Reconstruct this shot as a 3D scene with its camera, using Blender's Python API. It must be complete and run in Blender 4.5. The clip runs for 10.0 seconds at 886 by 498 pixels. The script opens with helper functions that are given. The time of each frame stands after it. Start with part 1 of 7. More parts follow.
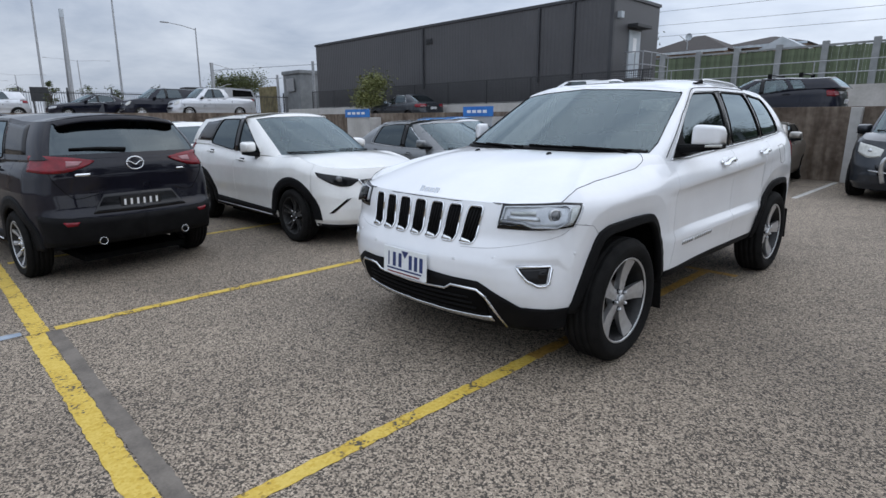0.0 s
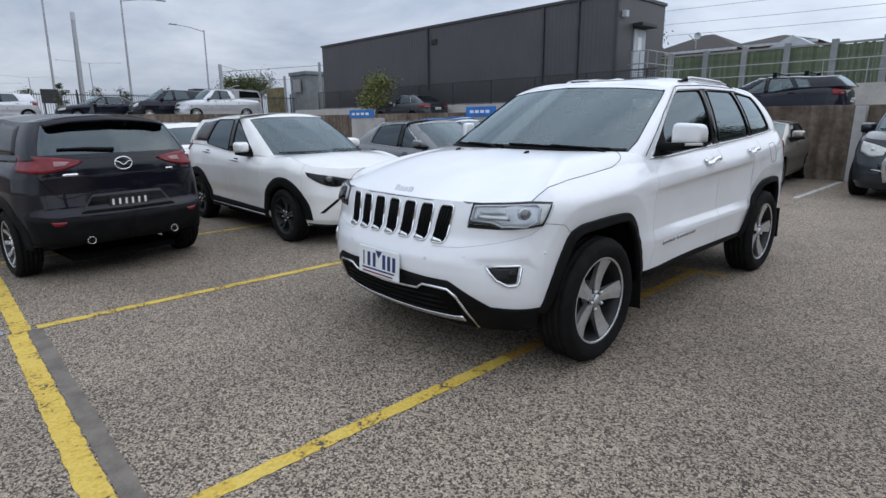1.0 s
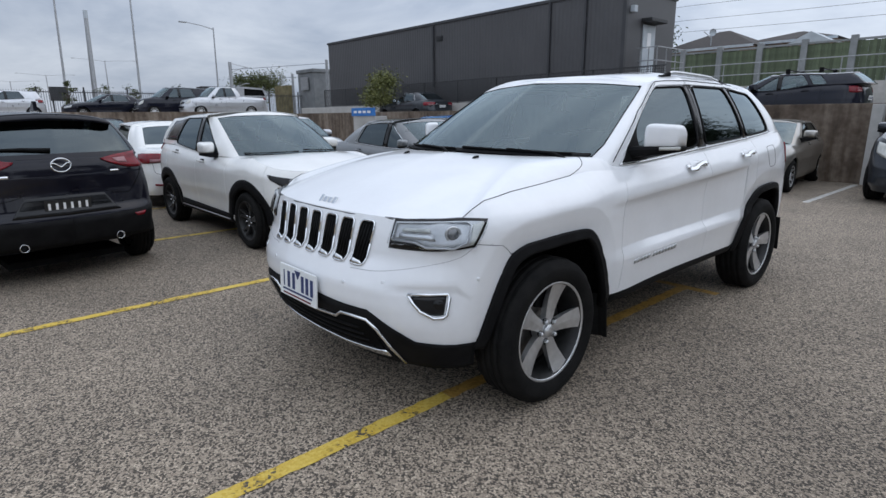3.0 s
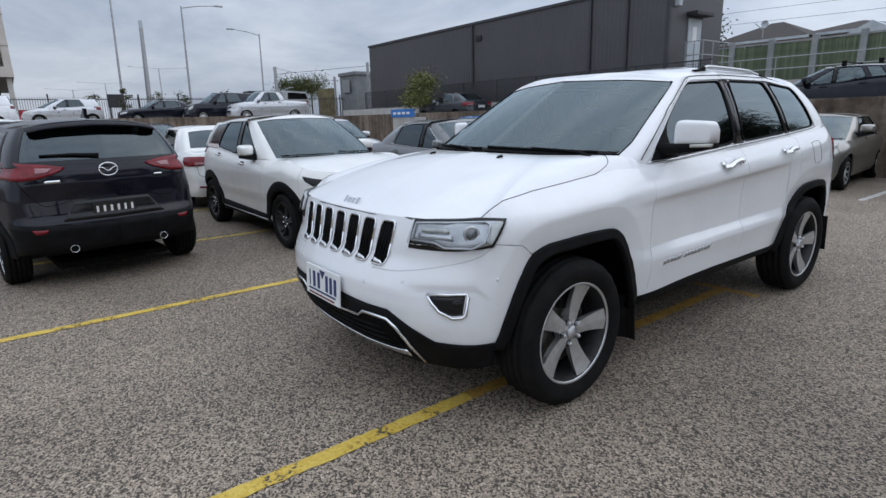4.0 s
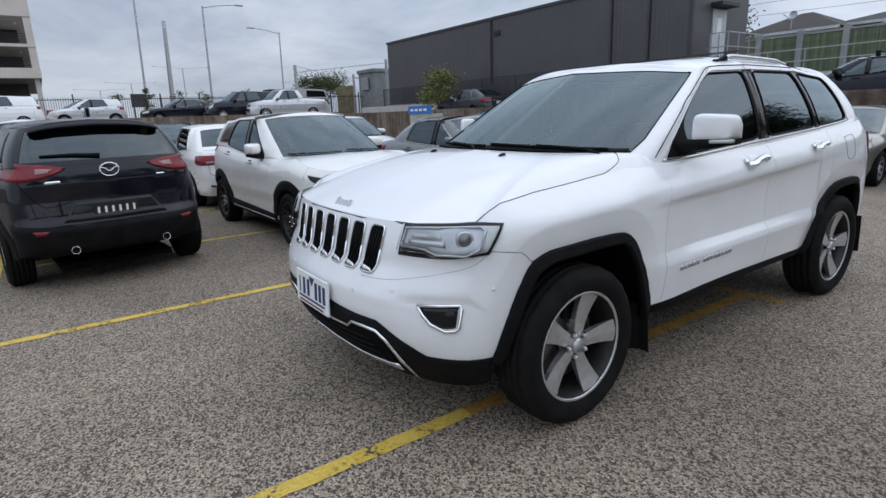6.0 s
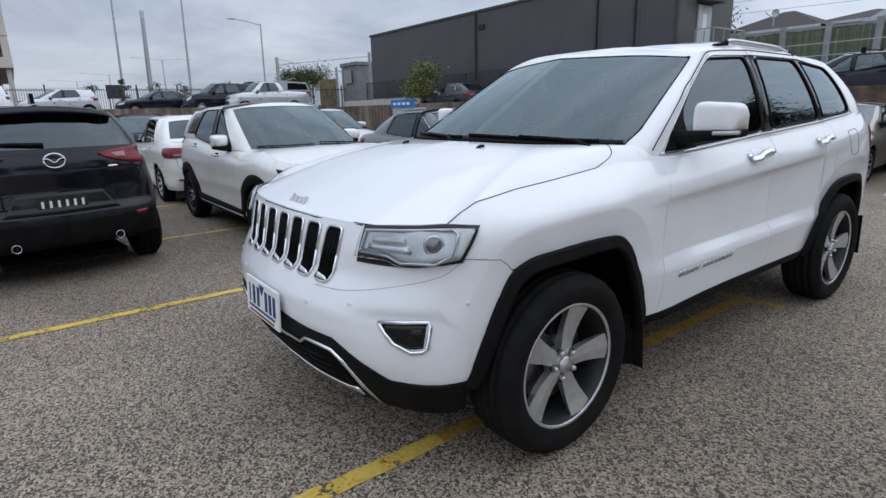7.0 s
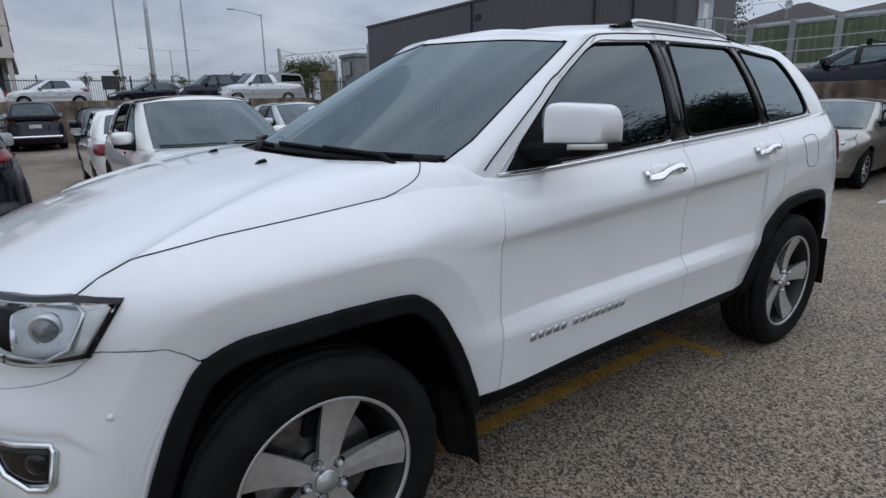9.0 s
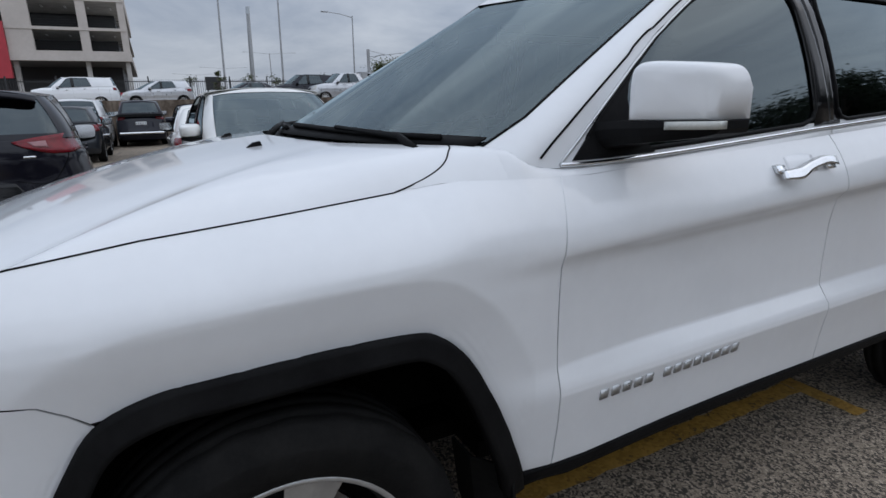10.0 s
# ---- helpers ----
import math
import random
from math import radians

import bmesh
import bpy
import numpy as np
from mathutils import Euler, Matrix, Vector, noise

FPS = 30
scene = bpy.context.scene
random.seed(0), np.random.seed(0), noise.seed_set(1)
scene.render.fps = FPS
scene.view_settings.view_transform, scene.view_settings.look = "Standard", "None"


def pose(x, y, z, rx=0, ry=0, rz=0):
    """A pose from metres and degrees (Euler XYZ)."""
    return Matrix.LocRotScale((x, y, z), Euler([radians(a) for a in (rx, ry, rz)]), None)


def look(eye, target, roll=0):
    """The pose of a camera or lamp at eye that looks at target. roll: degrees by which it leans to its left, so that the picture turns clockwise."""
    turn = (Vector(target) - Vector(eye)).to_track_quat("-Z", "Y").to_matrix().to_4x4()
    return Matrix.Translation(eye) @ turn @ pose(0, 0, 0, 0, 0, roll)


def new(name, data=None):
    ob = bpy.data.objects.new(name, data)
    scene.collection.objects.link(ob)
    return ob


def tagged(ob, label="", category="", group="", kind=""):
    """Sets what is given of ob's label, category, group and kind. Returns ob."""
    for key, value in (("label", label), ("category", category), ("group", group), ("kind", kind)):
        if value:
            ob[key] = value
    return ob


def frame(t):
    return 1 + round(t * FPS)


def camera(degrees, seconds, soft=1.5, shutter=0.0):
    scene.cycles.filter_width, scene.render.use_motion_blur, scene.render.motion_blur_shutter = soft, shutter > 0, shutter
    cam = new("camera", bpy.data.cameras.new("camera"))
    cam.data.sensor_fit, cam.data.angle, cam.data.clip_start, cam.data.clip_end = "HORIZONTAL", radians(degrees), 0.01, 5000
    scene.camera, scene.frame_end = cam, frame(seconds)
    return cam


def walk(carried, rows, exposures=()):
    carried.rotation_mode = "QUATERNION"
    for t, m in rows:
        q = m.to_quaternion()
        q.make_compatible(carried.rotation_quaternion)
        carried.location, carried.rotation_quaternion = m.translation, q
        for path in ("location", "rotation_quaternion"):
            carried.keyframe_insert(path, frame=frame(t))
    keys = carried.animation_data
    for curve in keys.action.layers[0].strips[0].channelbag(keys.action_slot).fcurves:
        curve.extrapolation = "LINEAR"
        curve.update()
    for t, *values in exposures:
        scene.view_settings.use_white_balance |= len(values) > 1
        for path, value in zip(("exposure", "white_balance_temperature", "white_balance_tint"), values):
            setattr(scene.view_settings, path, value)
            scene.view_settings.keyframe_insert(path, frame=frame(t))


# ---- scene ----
cam = camera(77.9, 10.0)
PATH = [
    (0, (2.455, -3.095, 1.516), (1.06, -1.741, 1.047), -0.4),
    (0.5, (2.526, -3.035, 1.512), (1.116, -1.695, 1.045), -0.5),
    (1, (2.594, -2.923, 1.503), (1.176, -1.592, 1.036), -0.6),
    (1.5, (2.534, -2.74, 1.502), (1.119, -1.408, 1.031), -0.6),
    (2, (2.455, -2.542, 1.506), (1.058, -1.192, 1.029), -0.2),
    (2.2, (2.457, -2.482, 1.494), (1.061, -1.131, 1.02), -0.2),
    (3.3, (2.581, -2.201, 1.512), (1.102, -0.941, 1.039), -0.9),
    (3.5, (2.592, -2.189, 1.511), (1.093, -0.952, 1.039), -1.2),
    (4, (2.614, -2.171, 1.506), (1.07, -0.99, 1.036), -1.5),
    (4.5, (2.629, -2.159, 1.508), (1.057, -1.016, 1.037), -1.8),
    (5, (2.636, -2.135, 1.506), (1.042, -1.022, 1.036), -2.1),
    (6.3, (2.424, -1.894, 1.493), (0.847, -0.764, 1.005), -1.9),
    (6.5, (2.346, -1.866, 1.486), (0.789, -0.711, 0.996), -1.6),
    (7, (2.279, -1.687, 1.451), (0.729, -0.525, 0.954), -1.5),
    (7.5, (2.347, -1.358, 1.478), (0.79, -0.21, 0.968), -1.9),
    (8, (2.264, -1.116, 1.457), (0.701, 0.021, 0.943), -1.2),
    (8.5, (2.163, -0.854, 1.475), (0.599, 0.277, 0.95), -1.1),
    (9, (2.214, -0.532, 1.463), (0.647, 0.597, 0.942), -1.2),
    (9.5, (2.119, -0.356, 1.452), (0.517, 0.723, 0.934), -1.3),
    (10, (1.86, -0.142, 1.367), (0.14, 0.738, 0.853), -1.3),
]
walk(cam, [(t, look(eye, target, roll)) for t, eye, target, roll in PATH],
     exposures=[(0.0, 0.40), (4.5, 0.31), (6.5, 0.36), (8.5, 0.19), (10.0, 0.03)])

# ---- world and sun ----
world = bpy.data.worlds.new("overcast_sky")
scene.world = world
world.use_nodes = True
wn, wl = world.node_tree.nodes, world.node_tree.links
wn.clear()
w_out = wn.new("ShaderNodeOutputWorld")
w_bg = wn.new("ShaderNodeBackground")
w_sky = wn.new("ShaderNodeTexSky")
w_sky.sky_type, w_sky.sun_disc = "NISHITA", False
w_sky.sun_elevation, w_sky.sun_rotation = radians(48), radians(20)
w_sky.air_density, w_sky.dust_density, w_sky.ozone_density = 1.0, 3.0, 1.5
w_co = wn.new("ShaderNodeTexCoord")
w_map = wn.new("ShaderNodeMapping")
w_map.inputs["Scale"].default_value = (1.6, 1.6, 6.0)
w_noise = wn.new("ShaderNodeTexNoise")
w_noise.inputs["Scale"].default_value, w_noise.inputs["Detail"].default_value = 1.7, 6.0
w_noise.inputs["Roughness"].default_value, w_noise.inputs["Distortion"].default_value = 0.6, 0.4
w_ramp = wn.new("ShaderNodeValToRGB")
w_ramp.color_ramp.elements[0].position, w_ramp.color_ramp.elements[0].color = 0.3, (3.35, 4.0, 5.2, 1)
w_ramp.color_ramp.elements[1].position, w_ramp.color_ramp.elements[1].color = 0.72, (6.6, 7.2, 8.2, 1)
w_mix = wn.new("ShaderNodeMix")
w_mix.data_type = "RGBA"
w_mix.inputs["Factor"].default_value = 0.9
wl.new(w_co.outputs["Generated"], w_map.inputs["Vector"])
wl.new(w_map.outputs["Vector"], w_noise.inputs["Vector"])
wl.new(w_noise.outputs["Fac"], w_ramp.inputs["Fac"])
wl.new(w_sky.outputs["Color"], w_mix.inputs["A"])
wl.new(w_ramp.outputs["Color"], w_mix.inputs["B"])
# an overcast dome: brighter overhead and a little brighter to the north-east
w_sep = wn.new("ShaderNodeSeparateXYZ")
w_up, w_side, w_gain, w_mul = wn.new("ShaderNodeMapRange"), wn.new("ShaderNodeVectorMath"), wn.new("ShaderNodeMath"), wn.new("ShaderNodeVectorMath")
w_up.inputs["From Min"].default_value, w_up.inputs["From Max"].default_value = 0.0, 0.9
w_up.inputs["To Min"].default_value, w_up.inputs["To Max"].default_value = 1.00, 1.60
w_side.operation = "DOT_PRODUCT"
w_side.inputs[1].default_value = (0.28, 0.06, 0.0)
w_gain.operation, w_mul.operation = "ADD", "SCALE"
wl.new(w_co.outputs["Generated"], w_sep.inputs["Vector"])
wl.new(w_co.outputs["Generated"], w_side.inputs[0])
wl.new(w_sep.outputs["Z"], w_up.inputs["Value"])
wl.new(w_up.outputs["Result"], w_gain.inputs[0])
wl.new(w_side.outputs["Value"], w_gain.inputs[1])
wl.new(w_mix.outputs["Result"], w_mul.inputs[0])
wl.new(w_gain.outputs["Value"], w_mul.inputs["Scale"])
wl.new(w_mul.outputs["Vector"], w_bg.inputs["Color"])
w_bg.inputs["Strength"].default_value = 0.1
wl.new(w_bg.outputs["Background"], w_out.inputs["Surface"])

sun_data = bpy.data.lights.new("sun", "SUN")
sun_data.energy, sun_data.angle, sun_data.color = 0.6, radians(150), (0.98, 0.99, 1.0)
sun = new("sun", sun_data)
sun.matrix_world = look((8, 3, 17), (0, 0, 0))

# ---- materials ----
def surface(name, dark, light, scale=6.0, rough=0.6, metal=0.0, bump=0.0, bump_scale=60.0, coat=0.0, rough_spread=0.08, by_object=0.0, spec=0.5):
    """A procedural surface: two tones at two scales, uneven gloss, fine relief."""
    m = bpy.data.materials.new(name)
    m.use_nodes = True
    n, l = m.node_tree.nodes, m.node_tree.links
    b = n["Principled BSDF"]
    co = n.new("ShaderNodeTexCoord")
    big, fine = n.new("ShaderNodeTexNoise"), n.new("ShaderNodeTexNoise")
    big.inputs["Scale"].default_value, big.inputs["Detail"].default_value = scale, 5.0
    fine.inputs["Scale"].default_value, fine.inputs["Detail"].default_value = scale * 9.0, 4.0
    add = n.new("ShaderNodeMath")
    add.operation = "MULTIPLY_ADD"
    add.inputs[1].default_value = 0.35
    ramp = n.new("ShaderNodeValToRGB")
    ramp.color_ramp.elements[0].position, ramp.color_ramp.elements[0].color = 0.5, (*dark, 1)
    ramp.color_ramp.elements[1].position, ramp.color_ramp.elements[1].color = 0.85, (*light, 1)
    l.new(co.outputs["Object"], big.inputs["Vector"])
    l.new(co.outputs["Object"], fine.inputs["Vector"])
    l.new(fine.outputs["Fac"], add.inputs[0])
    l.new(big.outputs["Fac"], add.inputs[2])
    l.new(add.outputs[0], ramp.inputs["Fac"])
    tone = ramp.outputs["Color"]
    if by_object:
        info, hsv, span = n.new("ShaderNodeObjectInfo"), n.new("ShaderNodeHueSaturation"), n.new("ShaderNodeMapRange")
        span.inputs["To Min"].default_value, span.inputs["To Max"].default_value = 1 - by_object, 1 + by_object
        l.new(info.outputs["Random"], span.inputs["Value"])
        l.new(span.outputs["Result"], hsv.inputs["Value"])
        l.new(tone, hsv.inputs["Color"])
        tone = hsv.outputs["Color"]
    l.new(tone, b.inputs["Base Color"])
    gl = n.new("ShaderNodeMapRange")
    gl.inputs["To Min"].default_value, gl.inputs["To Max"].default_value = max(0.02, rough - rough_spread), min(1.0, rough + rough_spread)
    l.new(big.outputs["Fac"], gl.inputs["Value"])
    l.new(gl.outputs["Result"], b.inputs["Roughness"])
    b.inputs["Metallic"].default_value = metal
    b.inputs["Specular IOR Level"].default_value = spec
    b.inputs["Coat Weight"].default_value = coat
    b.inputs["Coat Roughness"].default_value = 0.04
    if bump:
        rel, bm_ = n.new("ShaderNodeTexNoise"), n.new("ShaderNodeBump")
        rel.inputs["Scale"].default_value, rel.inputs["Detail"].default_value = bump_scale, 4.0
        bm_.inputs["Strength"].default_value, bm_.inputs["Distance"].default_value = bump, 0.01
        l.new(co.outputs["Object"], rel.inputs["Vector"])
        l.new(rel.outputs["Fac"], bm_.inputs["Height"])
        l.new(bm_.outputs["Normal"], b.inputs["Normal"])
    return m


def tinted_glass(name, tint, ior=1.55, sheen=(1, 1, 1)):
    m = bpy.data.materials.new(name)
    m.use_nodes = True
    n, l = m.node_tree.nodes, m.node_tree.links
    n.clear()
    out, mix = n.new("ShaderNodeOutputMaterial"), n.new("ShaderNodeMixShader")
    clear, gloss, fr = n.new("ShaderNodeBsdfTransparent"), n.new("ShaderNodeBsdfGlossy"), n.new("ShaderNodeFresnel")
    clear.inputs["Color"].default_value = (*tint, 1)
    gloss.inputs["Roughness"].default_value = 0.02
    gloss.inputs["Color"].default_value = (*sheen, 1)
    fr.inputs["IOR"].default_value = ior
    l.new(fr.outputs["Fac"], mix.inputs["Fac"])
    l.new(clear.outputs["BSDF"], mix.inputs[1])
    l.new(gloss.outputs["BSDF"], mix.inputs[2])
    l.new(mix.outputs["Shader"], out.inputs["Surface"])
    return m


def aggregate():
    """Worn chip-seal paving: single stones of many greys in a dark binder, with patches of wear."""
    m = bpy.data.materials.new("chip_seal_paving")
    m.use_nodes = True
    n, l = m.node_tree.nodes, m.node_tree.links
    b = n["Principled BSDF"]
    co = n.new("ShaderNodeTexCoord")
    warp = n.new("ShaderNodeTexNoise")
    warp.inputs["Scale"].default_value = 90.0
    mixv = n.new("ShaderNodeMix")
    mixv.data_type = "VECTOR"
    mixv.inputs["Factor"].default_value = 0.012
    l.new(co.outputs["Object"], warp.inputs["Vector"])
    l.new(co.outputs["Object"], mixv.inputs["A"])
    l.new(warp.outputs["Color"], mixv.inputs["B"])
    stone, edge = n.new("ShaderNodeTexVoronoi"), n.new("ShaderNodeTexVoronoi")
    edge.feature = "DISTANCE_TO_EDGE"
    for v in (stone, edge):
        v.inputs["Scale"].default_value = 116.0
        l.new(mixv.outputs["Result"], v.inputs["Vector"])
    grey = n.new("ShaderNodeValToRGB")
    r = grey.color_ramp
    r.elements[0].position, r.elements[0].color = 0.0, (0.052, 0.044, 0.036, 1)
    r.elements[1].position, r.elements[1].color = 1.0, (0.52, 0.428, 0.328, 1)
    for p, c in ((0.30, (0.066, 0.053, 0.040)), (0.41, (0.248, 0.200, 0.150)), (0.8, (0.365, 0.298, 0.228))):
        e = r.elements.new(p)
        e.color = (*c, 1)
    sep = n.new("ShaderNodeSeparateColor")
    l.new(stone.outputs["Color"], sep.inputs["Color"])
    wear, stain = n.new("ShaderNodeTexNoise"), n.new("ShaderNodeTexNoise")
    wear.inputs["Scale"].default_value, wear.inputs["Detail"].default_value = 1.1, 6.0
    stain.inputs["Scale"].default_value, stain.inputs["Detail"].default_value = 0.23, 5.0
    l.new(co.outputs["Object"], wear.inputs["Vector"])
    l.new(co.outputs["Object"], stain.inputs["Vector"])
    shift = n.new("ShaderNodeMath")
    shift.operation = "MULTIPLY_ADD"
    shift.inputs[1].default_value = 0.30
    l.new(wear.outputs["Fac"], shift.inputs[0])
    l.new(sep.outputs["Red"], shift.inputs[2])
    less = n.new("ShaderNodeMath")
    less.operation = "SUBTRACT"
    less.inputs[1].default_value = 0.15
    l.new(shift.outputs[0], less.inputs[0])
    l.new(less.outputs[0], grey.inputs["Fac"])
    gap = n.new("ShaderNodeMapRange")
    gap.inputs["From Max"].default_value = 0.10
    gap.inputs["To Min"].default_value = 0.45
    l.new(edge.outputs["Distance"], gap.inputs["Value"])
    mul = n.new("ShaderNodeMix")
    mul.data_type, mul.blend_type = "RGBA", "MULTIPLY"
    mul.inputs["Factor"].default_value = 1.0
    l.new(grey.outputs["Color"], mul.inputs["A"])
    l.new(gap.outputs["Result"], mul.inputs["B"])
    tone = n.new("ShaderNodeMapRange")
    tone.inputs["From Min"].default_value, tone.inputs["From Max"].default_value = 0.34, 0.66
    tone.inputs["To Min"].default_value, tone.inputs["To Max"].default_value = 0.74, 1.16
    l.new(stain.outputs["Fac"], tone.inputs["Value"])
    mul2 = n.new("ShaderNodeMix")
    mul2.data_type, mul2.blend_type = "RGBA", "MULTIPLY"
    mul2.inputs["Factor"].default_value = 1.0
    l.new(mul.outputs["Result"], mul2.inputs["A"])
    l.new(tone.outputs["Result"], mul2.inputs["B"])
    l.new(mul2.outputs["Result"], b.inputs["Base Color"])
    b.inputs["Roughness"].default_value = 0.85
    bump = n.new("ShaderNodeBump")
    bump.inputs["Strength"].default_value, bump.inputs["Distance"].default_value = 0.7, 0.004
    l.new(edge.outputs["Distance"], bump.inputs["Height"])
    l.new(bump.outputs["Normal"], b.inputs["Normal"])
    return m


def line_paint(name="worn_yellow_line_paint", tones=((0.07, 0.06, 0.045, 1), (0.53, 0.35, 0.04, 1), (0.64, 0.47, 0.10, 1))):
    """Yellow road paint on stones, worn through in specks and patches to the paving below."""
    m = bpy.data.materials.new(name)
    m.use_nodes = True
    n, l = m.node_tree.nodes, m.node_tree.links
    b = n["Principled BSDF"]
    co = n.new("ShaderNodeTexCoord")
    stone = n.new("ShaderNodeTexVoronoi")
    stone.inputs["Scale"].default_value = 70.0
    wear = n.new("ShaderNodeTexNoise")
    wear.inputs["Scale"].default_value, wear.inputs["Detail"].default_value = 5.0, 6.0
    sep = n.new("ShaderNodeSeparateColor")
    l.new(co.outputs["Object"], stone.inputs["Vector"])
    l.new(co.outputs["Object"], wear.inputs["Vector"])
    l.new(stone.outputs["Color"], sep.inputs["Color"])
    add = n.new("ShaderNodeMath")
    add.operation = "MULTIPLY_ADD"
    add.inputs[1].default_value = 0.45
    l.new(sep.outputs["Green"], add.inputs[0])
    l.new(wear.outputs["Fac"], add.inputs[2])
    ramp = n.new("ShaderNodeValToRGB")
    r = ramp.color_ramp
    r.elements[0].position, r.elements[0].color = 0.44, tones[0]
    r.elements[1].position, r.elements[1].color = 0.98, tones[2]
    e = r.elements.new(0.56)
    e.color = tones[1]
    l.new(add.outputs[0], ramp.inputs["Fac"])
    l.new(ramp.outputs["Color"], b.inputs["Base Color"])
    b.inputs["Roughness"].default_value = 0.7
    bump = n.new("ShaderNodeBump")
    bump.inputs["Strength"].default_value, bump.inputs["Distance"].default_value = 0.5, 0.004
    l.new(stone.outputs["Distance"], bump.inputs["Height"])
    l.new(bump.outputs["Normal"], b.inputs["Normal"])
    return m


def streaked(name, dark, light, rough):
    """Board-marked concrete with stains that run down the face."""
    m = surface(name, dark, light, 1.1, rough, bump=0.35, bump_scale=25)
    n, l = m.node_tree.nodes, m.node_tree.links
    co, mp, runs, blot = n.new("ShaderNodeTexCoord"), n.new("ShaderNodeMapping"), n.new("ShaderNodeTexNoise"), n.new("ShaderNodeTexNoise")
    mp.inputs["Scale"].default_value = (3.2, 3.2, 0.35)
    runs.inputs["Scale"].default_value, runs.inputs["Detail"].default_value = 1.6, 6.0
    blot.inputs["Scale"].default_value, blot.inputs["Detail"].default_value = 5.5, 5.0
    l.new(co.outputs["Object"], mp.inputs["Vector"])
    l.new(mp.outputs["Vector"], runs.inputs["Vector"])
    l.new(co.outputs["Object"], blot.inputs["Vector"])
    ramp = n.new("ShaderNodeValToRGB")
    for e, (p, c) in zip(ramp.color_ramp.elements, ((0.36, (0.50, 0.44, 0.38, 1)), (0.64, (1.12, 1.10, 1.06, 1)))):
        e.position, e.color = p, c
    half = n.new("ShaderNodeMath")
    half.operation = "MULTIPLY_ADD"
    half.inputs[1].default_value, half.inputs[2].default_value = 0.3, -0.15
    add = n.new("ShaderNodeMath")
    l.new(blot.outputs["Fac"], half.inputs[0])
    l.new(half.outputs[0], add.inputs[0])
    l.new(runs.outputs["Fac"], add.inputs[1])
    l.new(add.outputs[0], ramp.inputs["Fac"])
    mul = n.new("ShaderNodeMix")
    mul.data_type, mul.blend_type = "RGBA", "MULTIPLY"
    mul.inputs["Factor"].default_value = 1.0
    b = n["Principled BSDF"]
    l.new(b.inputs["Base Color"].links[0].from_socket, mul.inputs["A"])
    l.new(ramp.outputs["Color"], mul.inputs["B"])
    l.new(mul.outputs["Result"], b.inputs["Base Color"])
    return m


def corrugated(name, dark, light, pitch, along="X", rough=0.5):
    m = surface(name, dark, light, 0.6, rough, bump=0.0)
    n, l = m.node_tree.nodes, m.node_tree.links
    co, wave, bump = n.new("ShaderNodeTexCoord"), n.new("ShaderNodeTexWave"), n.new("ShaderNodeBump")
    wave.bands_direction = along
    wave.inputs["Scale"].default_value = 0.314 / pitch
    bump.inputs["Strength"].default_value, bump.inputs["Distance"].default_value = 0.6, 0.02
    l.new(co.outputs["Object"], wave.inputs["Vector"])
    l.new(wave.outputs["Fac"], bump.inputs["Height"])
    l.new(bump.outputs["Normal"], n["Principled BSDF"].inputs["Normal"])
    return m


PAINT_WHITE = surface("white_car_paint", (0.76, 0.77, 0.785), (0.80, 0.81, 0.825), 3.0, 0.35, coat=1.0, rough_spread=0.05, spec=0.2)
PAINT_PEARL = surface("pearl_white_car_paint", (0.75, 0.745, 0.72), (0.82, 0.815, 0.79), 3.0, 0.3, coat=1.0, rough_spread=0.05)
PAINT_BLACK = surface("black_blue_car_paint", (0.0065, 0.0065, 0.011), (0.011, 0.011, 0.017), 3.0, 0.3, coat=0.6, rough_spread=0.1, spec=0.03)
PAINT_GREY = surface("grey_car_paint", (0.13, 0.14, 0.145), (0.165, 0.17, 0.175), 3.0, 0.3, metal=0.4, coat=0.9)
PAINT_SILVER = surface("silver_car_paint", (0.50, 0.51, 0.53), (0.58, 0.59, 0.61), 3.0, 0.3, metal=0.5, coat=0.9)
PAINT_WARM = surface("warm_silver_car_paint", (0.24, 0.225, 0.20), (0.29, 0.275, 0.245), 3.0, 0.32, metal=0.5, coat=0.9)
PAINT_NAVY = surface("dark_navy_car_paint", (0.006, 0.007, 0.014), (0.011, 0.012, 0.021), 3.0, 0.3, coat=0.7, spec=0.03)
PAINT_SLATE = surface("dark_slate_car_paint", (0.022, 0.026, 0.032), (0.036, 0.04, 0.047), 3.0, 0.3, metal=0.2, coat=0.8, spec=0.05)
PAINT_MAROON = surface("maroon_car_paint", (0.10, 0.012, 0.02), (0.15, 0.018, 0.03), 3.0, 0.3, coat=0.9)
PAINT_BLUE = surface("bright_blue_car_paint", (0.02, 0.16, 0.42), (0.03, 0.22, 0.52), 3.0, 0.3, coat=1.0)
BLACK_TRIM = surface("black_plastic_trim", (0.0055, 0.0055, 0.006), (0.0105, 0.0105, 0.011), 8.0, 0.57, bump=0.15, bump_scale=300, spec=0.08)
GLOSS_BLACK = surface("gloss_black_plastic", (0.004, 0.004, 0.005), (0.008, 0.008, 0.009), 8.0, 0.15, spec=0.35)
LINER = surface("dark_underbody", (0.002, 0.002, 0.002), (0.005, 0.005, 0.005), 6.0, 0.95, spec=0.1)
CHROME = surface("chrome", (0.70, 0.71, 0.72), (0.78, 0.79, 0.80), 20.0, 0.12, metal=1.0)
SATIN = surface("satin_silver_plastic", (0.55, 0.56, 0.57), (0.62, 0.63, 0.64), 20.0, 0.3, metal=0.8)
